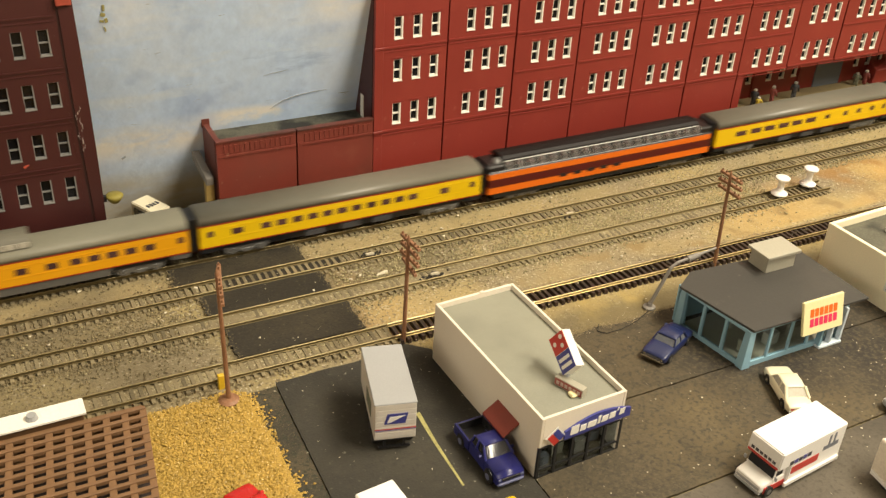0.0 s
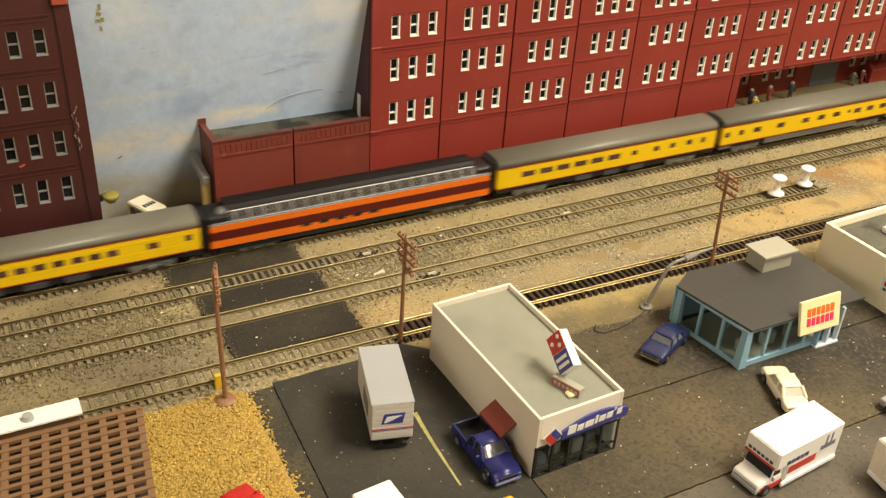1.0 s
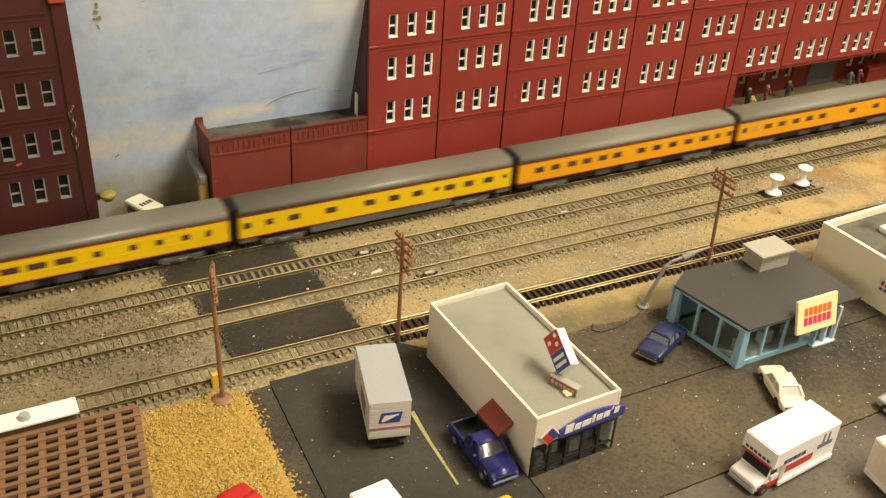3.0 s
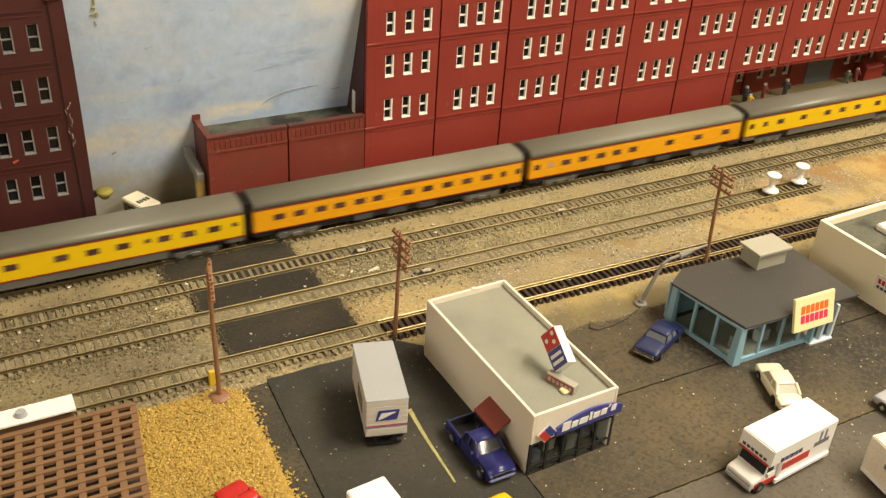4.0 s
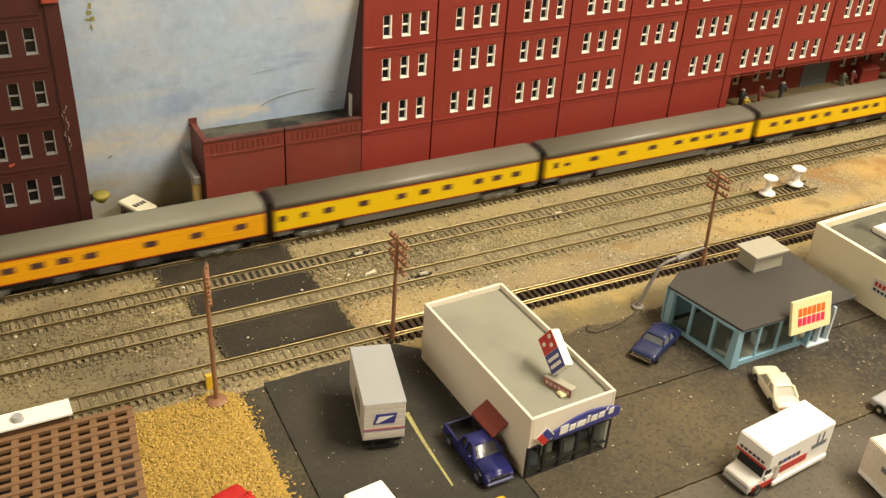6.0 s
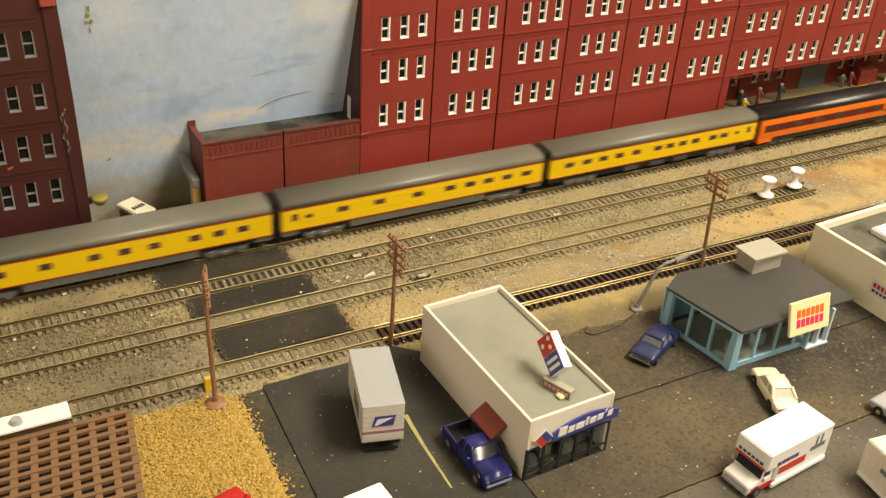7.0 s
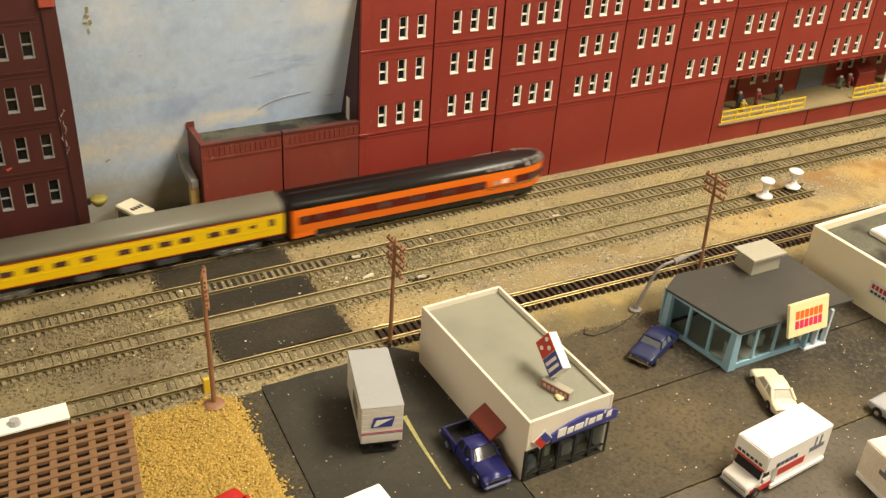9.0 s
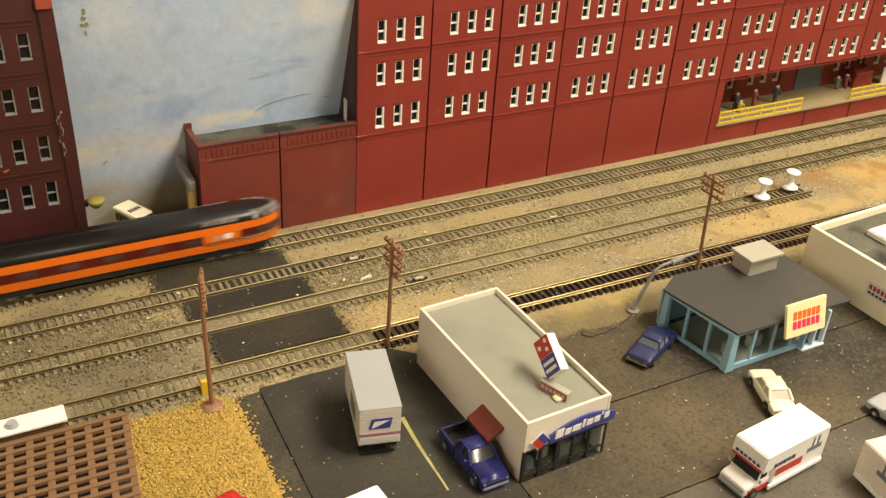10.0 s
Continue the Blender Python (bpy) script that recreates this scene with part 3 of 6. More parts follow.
def far_track(x0, x1):
    """The main track where it runs on past the view, ties joined in one strip."""
    t = thing("railway_track", mm(0, 430.5, 0), "ballasted track running on along the bench", "track", "yard tracks")
    bm = bmnew()
    for i in range(int((x1 - x0) / 3.62)):
        box(bm, x0 + i * 3.62, x0 + i * 3.62 + 1.9, -7.8, 7.8, 0.3, 2.9)
    tagged(part("tie_strip", bm, M_TIE, t), kind="stuff")
    for c in (-4.95, 4.95):
        bm = bmnew(); box(bm, x0, x1, c - 0.33, c + 0.33, 2.85, 4.65)
        part("rail", bm, M_RAIL, t)


far_track(-1760, -80.2)
far_track(720.2, 1860)
track(430.5, -80, 720, 3.62, 0, M_TIE, M_RAIL, "ballasted track with dusty ties beside the warehouse")
track(401.0, -80, 720, 3.62, 0, M_TIE, M_RAIL, "ballasted track with dusty ties and brass rails")
track(372.0, -80, 467, 3.62, -0.25, M_TIE, M_RAIL, "ballasted stub track ending in sand")
track(337.3, -80, 720, 3.62, -0.75, M_TIE, M_RAIL_BRIGHT, "front track with bright rails and bare dark ties", dark_from=158)


def ballast_fill(y, skew, x0, x1, level, material, label):
    """Dusty stones packed between the rails, up to the tops of the ties."""
    nx, ny = int((x1 - x0) / 1.25), 10
    verts, faces = [], []
    for i in range(nx + 1):
        x = x0 + (x1 - x0) * i / nx
        mid = y + (x + 80) * math.tan(math.radians(skew))
        for j in range(ny + 1):
            v = mid - 4.3 + 8.6 * j / ny
            z = level + 0.42 * noise.noise((x * 0.09, v * 0.2, 2)) + 0.32 * noise.noise((x * 0.5, v * 0.5, 4)) + 0.22 * noise.noise((x * 1.4, v * 1.4, 7))
            verts.append((x * S, v * S, z * S))
    for i in range(nx):
        for j in range(ny):
            a = i * (ny + 1) + j
            faces.append((a, a + ny + 1, a + ny + 2, a + 1))
    me = bpy.data.meshes.new("ballast_fill")
    me.from_pydata(verts, [], faces)
    me.materials.append(material)
    tagged(new("ballast_fill", me), label, "ballast", kind="stuff")


ballast_fill(430.5, 0, -80, 720, 2.0, M_FILL, "dusty tan stones packed between the rails")
ballast_fill(401.0, 0, -80, 95, 2.05, M_FILL, "dusty tan stones packed between the rails")
ballast_fill(401.0, 0, 161, 720, 2.0, M_FILL, "dusty tan stones packed between the rails")
ballast_fill(372.0, -0.25, -80, 70, 2.35, M_FILL, "dusty tan stones packed between the rails")
ballast_fill(372.0, -0.25, 70, 385, 2.75, M_FILL, "dusty tan stones packed between the rails")
ballast_fill(337.3, -0.75, -80, 157, 2.5, M_FILL, "dusty tan stones packed between the rails")


# ---- backdrop board, leaning forward ----
def backdrop():
    bm = bmnew()
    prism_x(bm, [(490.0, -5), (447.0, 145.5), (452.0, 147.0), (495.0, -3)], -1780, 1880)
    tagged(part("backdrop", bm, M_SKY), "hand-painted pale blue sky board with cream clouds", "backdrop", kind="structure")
    for x, z, w, h, a in ((71, 42.4, 2.4, 0.9, -30), (66.7, 129, 1.1, 3, 0), (66.2, 125.6, 2.0, 1.8, 20),
                          (67.6, 122.6, 1.4, 2.2, -10), (65.6, 122.4, 1.8, 1.0, 10), (66.9, 118.2, 0.6, 2.6, -14)):
        bm = bmnew(); box(bm, -w / 2, w / 2, -0.15, 0.15, -h / 2, h / 2)
        y = 488.57 - 0.2857 * z - 0.25
        tagged(part("scratch", bm, M_SCUFF if w > 2.2 else M_YELLINE, at=mm(x, y, z, 15.9, a, 0)), "dark scuff mark on the painted sky", "mark", kind="structure")

    def streak(pts, wide):
        """A thin scuff that tapers at both ends, lying on the board."""
        bm = bmnew()
        path = [Vector((x, 488.57 - 0.2857 * z - 0.2, z)) for x, z in pts]
        for i, (p, q) in enumerate(zip(path, path[1:])):
            n = len(path) - 1
            rod(bm, p, q, max(0.03, wide * math.sin(math.pi * i / n)), max(0.03, wide * math.sin(math.pi * (i + 1) / n)), 5)
        tagged(part("scratch", bm, M_SCUFF), "faint grey scuff mark on the painted sky", "mark", kind="structure")

    streak([(143, 81.6), (147, 82.5), (151, 82.8), (155, 83.4), (157, 83.5)], 0.14)
    streak([(147.8, 59.6), (151, 62), (155, 64.4), (160, 66), (166, 67), (172, 67.5), (177, 67.7), (180.5, 67.6)], 0.3)
    streak([(186.5, 64.2), (188, 64.3), (190, 64.1), (192.5, 64.3)], 0.2)
    random.seed(31)
    for k in range(16):
        x, z, w = random.uniform(60, 190), random.uniform(55, 135), random.uniform(1.5, 5)
        d = random.uniform(-0.8, 0.8)
        streak([(x, z), (x + w * 0.3, z + d * 0.6), (x + w * 0.7, z + d), (x + w, z + d * 1.4)], random.uniform(0.05, 0.1))


backdrop()

# ---- warehouse ----
BAY, WX0, WY = 42.77, 198.5, 448.6
ROWS = (57.2, 82.0, 105.2, 131.0)
WIN_X = (13.2, 24.0, 34.6)
WW, WH = 5.0, 12.2


def wall_with_windows(width, z0, z1, rows, cols, depth=3.0, ww=WW, wh=WH, notch=None):
    """One wall slab along x with real window openings; notch: (x, z) below and right of which the wall is open."""
    xs, zs = {0.0, width}, {z0, z1}
    rows = [r for r in rows if r - wh / 2 > z0 and r + wh / 2 < z1]
    for c in cols:
        xs |= {c - ww / 2, c + ww / 2}
    for r in rows:
        zs |= {r - wh / 2, r + wh / 2}
    if notch:
        xs.add(notch[0]); zs.add(notch[1])
    xs, zs = sorted(xs), sorted(zs)

    def solid(i, k):
        if not (0 <= i < len(xs) - 1 and 0 <= k < len(zs) - 1):
            return False
        x, z = (xs[i] + xs[i + 1]) / 2, (zs[k] + zs[k + 1]) / 2
        if notch and x > notch[0] and z < notch[1]:
            return False
        return not (any(abs(x - c) < ww / 2 for c in cols) and any(abs(z - r) < wh / 2 for r in rows))

    bm = bmnew()
    vs = {}

    def v(i, j, k):
        if (i, j, k) not in vs:
            vs[i, j, k] = bm.verts.new((xs[i] * S, j * depth * S, zs[k] * S))
        return vs[i, j, k]

    for i in range(len(xs) - 1):
        for k in range(len(zs) - 1):
            if not solid(i, k):
                continue
            bm.faces.new((v(i, 0, k), v(i + 1, 0, k), v(i + 1, 0, k + 1), v(i, 0, k + 1)))
            bm.faces.new((v(i, 1, k + 1), v(i + 1, 1, k + 1), v(i + 1, 1, k), v(i, 1, k)))
            for di, dk, a, c in ((-1, 0, (i, k), (i, k + 1)), (1, 0, (i + 1, k + 1), (i + 1, k)), (0, -1, (i + 1, k), (i, k)), (0, 1, (i, k + 1), (i + 1, k + 1))):
                if not solid(i + di, k + dk):
                    bm.faces.new((v(a[0], 0, a[1]), v(c[0], 0, c[1]), v(c[0], 1, c[1]), v(a[0], 1, a[1])))
    return bm


def window_meshes(paint, ww=WW, wh=WH, slim=1.0):
    bm = bmnew()
    h, k = wh / 2, ww / 2
    j = 0.8 * slim
    box(bm, -k, -k + 0.45 * slim, 0.3, 1.7, -h, h)
    box(bm, k - j, k, 0.05, 1.7, -h, h)
    box(bm, -k + 0.45 * slim, k - j, 0.7, 1.7, h - 0.55 * slim, h)
    box(bm, -k + 0.45 * slim, k - j, 0.6, 1.7, -0.36 * slim, 0.36 * slim)
    box(bm, -k + 0.45 * slim, k - j, 0.4, 1.7, -h, -h + 1.0 * slim)
    box(bm, -k, k + 0.1, -0.35, 0.3, -h - 0.1, -h + 0.5)
    frame_me = mesh_of("window", bm, paint)
    bm = bmnew()
    box(bm, -k, k, 1.7, 2.2, -h, h)
    return frame_me, mesh_of("pane", bm, M_PANE)


WIN_ME, PANE_ME = window_meshes(M_WHITE)
DIM_WIN_ME, _ = window_meshes(M_DIMWHITE, slim=0.75)


def put_window(parent, x, z, y=0.0, me=None):
    w = part("window", me or WIN_ME, None, parent, "white sash window with dark glazing", at=mm(x, y, z))
    part("pane", PANE_ME, None, w)


def warehouse():
    b = thing("warehouse", mm(WX0, WY, 0), "long red plastic warehouse model with white sash windows", "building")
    top = 141
    full = mesh_of("wall_panel", wall_with_windows(BAY - 1.0, -1.5, top, ROWS, WIN_X), M_RED)
    upper = mesh_of("wall_panel", wall_with_windows(BAY - 1.0, 46.5, top, ROWS, WIN_X), M_RED)
    bm = bmnew(); box(bm, -3.3, 3.3, -0.25, 0, 6.6, 7.6); lintel = mesh_of("lintel", bm, M_RED)
    bm = bmnew(); box(bm, 0.0, BAY - 1.0, -0.55, 0, -0.5, 0.5); course = mesh_of("moulding", bm, M_RED)
    bm = bmnew(); box(bm, 0.0, BAY - 1.0, -0.3, 0, -2.4, -1.9); bead = mesh_of("bead", bm, M_RED)
    bm = bmnew(); box(bm, 1.0, BAY - 2.7, -0.4, 0, -0.45, 0.45); short = mesh_of("moulding", bm, M_RED)
    for k in range(12):
        dock = k >= 7
        me = upper if dock else full
        if k == 6:
            me = mesh_of("wall_panel", wall_with_windows(BAY - 1.0, -1.5, top, ROWS, WIN_X, notch=(6, 46.5)), M_RED)
        off = (0.0, 0.15, -0.1)[k % 3]
        part("wall_panel", me, None, b, at=mm(k * BAY, off, 0))
        dz = (0, 0.3, -0.5, 0.2)[k % 4]
        for z in (47.8, 95.0):
            part("moulding", course, None, b, at=mm(k * BAY, off, z + dz))
            part("bead", bead, None, b, at=mm(k * BAY, off, z + dz))
        if k in (2, 3, 5, 6, 8):
            part("moulding", short, None, b, at=mm(k * BAY, off, 72 + dz))
        for r in ROWS[:3]:
            for c in WIN_X:
                part("lintel", lintel, None, b, at=mm(k * BAY + c, off, r))
        for r in ROWS[:3]:
            for c in WIN_X:
                put_window(b, k * BAY + c, r, off)
    # dark sheet behind the panels puts joint shade into the gaps
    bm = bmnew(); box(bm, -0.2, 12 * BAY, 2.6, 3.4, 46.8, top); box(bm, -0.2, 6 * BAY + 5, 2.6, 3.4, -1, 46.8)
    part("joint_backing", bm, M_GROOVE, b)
    # pilaster at the corner and the visible end wall
    bm = bmnew()
    box(bm, -0.3, 4.6, -0.6, 0, 48.5, 94.6); box(bm, -0.3, 4.6, -0.6, 0, 95.6, top); box(bm, -0.3, 4.6, -0.3, 0, -1.5, 47.2)
    box(bm, -0.7, 5.0, -1.0, 0, 47.2, 48.5); box(bm, -0.7, 5.0, -1.0, 0, 94.5, 95.7)
    part("pilaster", soften(bm, 0.15), M_RED, b)
    bm = bmnew()
    hexa(bm, [(-0.2, 3, -1.5), (2.6, 3, -1.5), (2.6, 40, -1.5), (-0.2, 40, -1.5)], [(-0.2, 3, top - 4), (2.6, 3, top - 4), (2.6, 3.3, top - 4), (-0.2, 3.3, top - 4)])
    part("end_wall", bm, M_RED_DARK, b)
    bm = bmnew(); box(bm, -0.7, -0.2, 13.5, 17.5, 49, 64)
    part("door", soften(bm, 0.1), M_WHITE, b, "plain white side door")
    # recessed loading dock
    x0, x1 = 6 * BAY + 5.6, 12 * BAY
    bm = bmnew(); box(bm, x0, x1, 0.2, 30, -1.5, 12.4)
    part("dock_base", bm, M_RED, b)
    bm = bmnew(); box(bm, x0 - 0.5, x1, -0.8, 30, 12.4, 13.8)
    part("dock_floor", soften(bm, 0.2), M_DOCKTOP, b, "tan concrete dock floor")
    bm = wall_with_windows(x1 - x0, 13.8, 60, (30.5,), [c for k in range(6) for c in (11 + k * BAY, 23 + k * BAY, 35 + k * BAY) if not 92 < c < 137], 2.5)
    part("dock_back_wall", bm, M_RED, b, at=mm(x0, 29, 0))
    for k in range(6):
        for c in (11, 23, 35):
            if not 92 < c + k * BAY < 137:
                put_window(b, x0 + c + k * BAY, 30.5, 29)
        if k:
            bm = bmnew(); box(bm, x0 + k * BAY - 4, x0 + k * BAY - 1, 27.8, 29, 13.8, 50)
            part("pilaster", bm, M_RED, b)
    bm = bmnew(); box(bm, x0 + 98.5, x0 + 124.5, 28, 29, 13.8, 50)
    part("door", bm, M_DOORGREY, b, "tall grey sliding dock door")
    bm = bmnew(); box(bm, x0, x1, 3, 31, 48.5, 51)
    part("soffit", bm, M_RED_DARK, b)
    bm = bmnew(); box(bm, x0 - 2, x0, 3, 31, -1, 50)
    part("dock_side_wall", bm, M_RED, b)
    # thin dark strips draw shaded joints on the dock face
    for k in range(1, 6):
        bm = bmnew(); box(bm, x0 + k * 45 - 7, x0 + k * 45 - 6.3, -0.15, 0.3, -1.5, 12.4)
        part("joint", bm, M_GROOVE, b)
    bm = bmnew(); box(bm, 0, 12 * BAY, 2, 3, top, top + 1)
    part("coping", bm, M_RED, b)


warehouse()


def dock_rail(x0, x1):
    t = thing("handrail", mm(x0, 449.6, 13.8), "yellow plastic handrail along the dock edge", "handrail", "dock handrails")
    n = max(2, round((x1 - x0) / 12.5))
    bm = bmnew(); box(bm, -0.4, 0.4, -0.4, 0.4, 0, 8.6)
    post = mesh_of("post", bm, M_YELRAIL)
    for i in range(n + 1):
        part("post", post, None, t, at=mm((x1 - x0) * i / n, 0, 0))
    for z in (0.7, 4.4, 8.2):
        bm = bmnew(); box(bm, -0.4, x1 - x0 + 0.4, -0.65, -0.1, z - 0.5, z + 0.5)
        part("rail", bm, M_YELRAIL, t)


dock_rail(463, 538.5)
dock_rail(587.5, 690)


M_FIGPALE = mat("pale_figure_paint", (0.6, 0.55, 0.48), 0.6, vary=0.1)


def figure(x, y, z, h, material, label, lean=0, turn=0):
    """A tiny cast figurine: one plain mesh, with a pale top."""
    bm = bmnew()
    for s in (-1, 1):
        rod(bm, (0, s * 0.9, 0), (0, s * 0.7, h * 0.46), 0.75, 0.95, 7)
        rod(bm, (0.3, s * 2.0, h * 0.8), (1.4, s * 2.6, h * 0.48), 0.75, 0.55, 6)
    lathe(bm, [(1.5, h * 0.42), (1.7, h * 0.5), (1.6, h * 0.62), (2.1, h * 0.76), (1.6, h * 0.84), (0.7, h * 0.86)], n=10)
    low = len(bm.faces)
    lathe(bm, [(0.9, h * 0.86), (1.35, h * 0.9), (1.35, h * 0.96), (0.7, h)], n=10)
    for i, f in enumerate(bm.faces):
        if i >= low:
            f.material_index = 1
    ob = part("figurine", bm, material, at=mm(x, y, z, lean, 0, turn), smooth=True)
    ob.data.materials.append(M_FIGPALE)
    tagged(ob, label, "figurine", "dock figurines")


figure(490, 463.5, 13.8, 13.5, M_FIGDARK, "dark plastic figurine standing on the dock", 0, 30)
figure(491.5, 460.5, 13.8, 8.5, M_FIGYEL, "small yellow plastic figurine on the dock", 0, 10)
figure(507.5, 464, 13.8, 13, M_FIGRED, "dull red plastic figurine on the dock")
figure(526.7, 463, 13.8, 14, M_FIGDARK, "dark plastic figurine with pale top on the dock", 0, 40)
figure(593.5, 468, 13.8, 10, M_FIGGREEN, "grey-green plastic figurine crouching on the dock", 0, 40)
figure(602, 467.5, 13.8, 11, M_FIGRED, "dull red plastic figurine beside a crate")


def crate():
    t = thing("crate", mm(616, 468, 13.8, 0, 0, -8), "red plastic housing standing on the dock", "crate")
    bm = bmnew(); hexa(bm, [(-8.5, -5, 0), (8.5, -5, 0), (8.5, 5, 0), (-8.5, 5, 0)], [(-7.5, -4.5, 11), (8, -4.5, 12.5), (7, 5, 15.5), (-7, 5, 16)])
    part("body", soften(bm, 0.4), M_RED, t)
    bm = bmnew(); box(bm, 19, 30, -3, -2, 0, 14)
    part("panel", bm, M_SIGNWHITE, t, "pale panel beside the housing")


crate()


# ---- low annex ----
def annex():
    b = thing("annex", mm(112.0, WY, 0), "low red plastic annex with flat grey roof", "building")
    for x0, x1 in ((0, 42.2), (43.0, 86.0)):
        bm = bmnew(); box(bm, x0, x1, 0, 2.2, -1.5, 55.8); part("wall_panel", bm, M_ANNEX, b)
        bm = bmnew(); box(bm, x0, x1, -0.5, 0, 47.4, 48.4); part("moulding", bm, M_ANNEX, b)
        bm = bmnew(); box(bm, x0, x1, -0.7, 2.6, 55.8, 56.6); part("coping", bm, M_COPING, b)
        bm = bmnew(); box(bm, x0, x0 + 3.5, -0.35, 0, -1.5, 49.2); part("pilaster", bm, M_ANNEX, b)
        n = 14
        bm = bmnew(); box(bm, -0.6, 0.6, -0.32, 0, 49.4, 53.8); dentil = mesh_of("dentil", bm, M_ANNEX)
        for i in range(n):
            part("dentil", dentil, None, b, at=mm(x0 + 4.5 + (x1 - x0 - 7) * i / (n - 1), 0, 0))
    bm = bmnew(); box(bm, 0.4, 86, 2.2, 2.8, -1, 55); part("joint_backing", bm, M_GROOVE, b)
    bm = bmnew(); box(bm, -0.2, 2.6, 2.2, 24.5, -1.5, 56.6); box(bm, -0.8, 3.2, 22.6, 25.0, 55, 59.5)
    part("end_wall", bm, M_COPING, b)
    bm = bmnew(); box(bm, 2.6, 86, 2.8, 27, 49.6, 51.2)
    part("roof", bm, M_ANNEXROOF, b, "dusty grey flat roof")


annex()


# ---- dark red building beside the sky ----
def corner_block():
    b = thing("corner_building", mm(-66, WY, 0), "dark red plastic corner building with white sash windows", "building")
    rows = (44.1, 67.7, 92.1, 116.7)
    cols = [c + 66 for c in (-55, -44, -33, -14.5, -3.3, 7.9, 19.6, 30.2, 41.2)]

    def view_shift(z):
        """Sideways shift, growing with height, that fits the walls to the camera's view."""
        return -0.0006 * max(0.0, z - 45) ** 1.85

    def bent(bm):
        for v in bm.verts:
            v.co.x += view_shift(v.co.z / S) * S
        return bm

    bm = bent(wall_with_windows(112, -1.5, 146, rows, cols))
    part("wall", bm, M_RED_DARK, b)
    levels = (-1.5, 20, 45, 62, 88, 112, 146)
    seam = [112.6 + 0.8 + max(0.0, 90 - z) * 0.03 + view_shift(z) * 0.3 for z in levels]
    for (za, zb), (xa, xb) in zip(zip(levels, levels[1:]), zip(seam, seam[1:])):
        bm = bmnew()
        hexa(bm, [(xa - 0.5, -0.35, za), (xa + 0.5, -0.35, za), (xa + 0.5, 3, za), (xa - 0.5, 3, za)], [(xb - 0.5, -0.35, zb), (xb + 0.5, -0.35, zb), (xb + 0.5, 3, zb), (xb - 0.5, 3, zb)])
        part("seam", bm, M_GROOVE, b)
        for lo, hi, y, nm in ((lambda z, x: 111.8 + view_shift(z), lambda z, x: x - 0.5, -0.1, "edge_strip"), (lambda z, x: x + 0.5, lambda z, x: 120.9 + 0.6 * view_shift(z), -0.8, "pilaster")):
            bm = bmnew()
            hexa(bm, [(lo(za, xa), y, za), (hi(za, xa), y, za), (hi(za, xa), 3, za), (lo(za, xa), 3, za)], [(lo(zb, xb), y, zb), (hi(zb, xb), y, zb), (hi(zb, xb), 3, zb), (lo(zb, xb), 3, zb)])
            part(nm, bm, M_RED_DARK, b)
    for z in (56.0, 80.0, 104.6, 128.6):
        bm = bmnew()
        box(bm, 0, 113, -0.5, 0, z - 0.4, z + 0.4)
        box(bm, 0, 113, -0.3, 0, z - 2.6, z - 2.1)
        part("moulding", bent(bm), M_RED_DARK, b)
    bm = bmnew(); box(bm, 112.3, 119.0, -2.2, -0.85, 133, 138.5)
    part("corner_cap", soften(bm, 0.4), M_REDCHIP, b, "brighter red corner cap")
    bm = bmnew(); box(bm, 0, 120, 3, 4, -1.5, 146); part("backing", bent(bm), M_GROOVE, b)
    for r in rows:
        for c in cols:
            put_window(b, c + view_shift(r), r, 0.0, DIM_WIN_ME)
    bm = bmnew()
    for i in range(18):
        z = 63 + i * 1.25
        x = 115.2 + 0.9 * math.sin(i * 0.8) + random.uniform(-0.5, 0.5)
        rod(bm, (x, -0.82, z), (x + random.uniform(-0.4, 0.4), -0.82, z + random.uniform(0.8, 2.4)), random.uniform(0.12, 0.42), 0.06, 5)
    part("paint_chips", bm, M_SMEAR, b, "pale glue smears on the corner")
    bm = bmnew(); rod(bm, (88.0, -0.05, 58.6), (90.4, -0.05, 59.6), 0.75, 0.4, 6)
    part("paint_chip", bm, M_REDCHIP, b, "bright red paint chip")


M_REDCHIP = mat("bright_red_chip", (0.34, 0.06, 0.035), 0.5, vary=0.15)
M_SMEAR = mat("dried_glue_smear", (0.3, 0.25, 0.23), 0.35, vary=0.3, coarse=200)
corner_block()


def chute():
    t = thing("loading_chute", mm(108.5, 455, 0), "grey chute on a yellowed post beside the annex", "chute")
    bm = bmnew(); box(bm, -2.2, 2.2, -2.0, 2.0, 0, 32); part("post", soften(bm, 0.2), mat("yellowed_post", (0.36, 0.25, 0.08), 0.6), t)
    bm = bmnew(); hexa(bm, [(-2, -3, 31), (2, -3, 31), (0.5, 18, 37), (-3.5, 18, 37)], [(-2, -3, 35.5), (2, -3, 35.5), (0.5, 18, 42), (-3.5, 18, 42)])
    part("trough", soften(bm, 0.3), M_LAMPGREY, t, "weathered grey sheet trough")


chute()


def wall_lamp():
    t = thing("wall_lamp", mm(55, 452, 34), "yellow-green round lamp on a dark bracket", "lamp")
    bm = bmnew(); box(bm, -0.2, 1.8, -1.0, 1.0, -1.5, 1.5); part("bracket", bm, M_BLACK, t)
    bm = bmnew(); lathe(bm, [(0.6, -3.6), (2.0, -3.0), (3.4, -1.2), (4.4, 0.6), (4.0, 1.3), (1.0, 1.7)], 5.6, 0, 16)
    part("globe", bm, mat("yellow_green_globe", (0.24, 0.2, 0.035), 0.6), t, smooth=True)


wall_lamp()


# ---- vehicles ----
M_GREYGLASS = mat("grey_vehicle_glass", (0.13, 0.138, 0.155), 0.16, vary=0.1, bump=0.0)


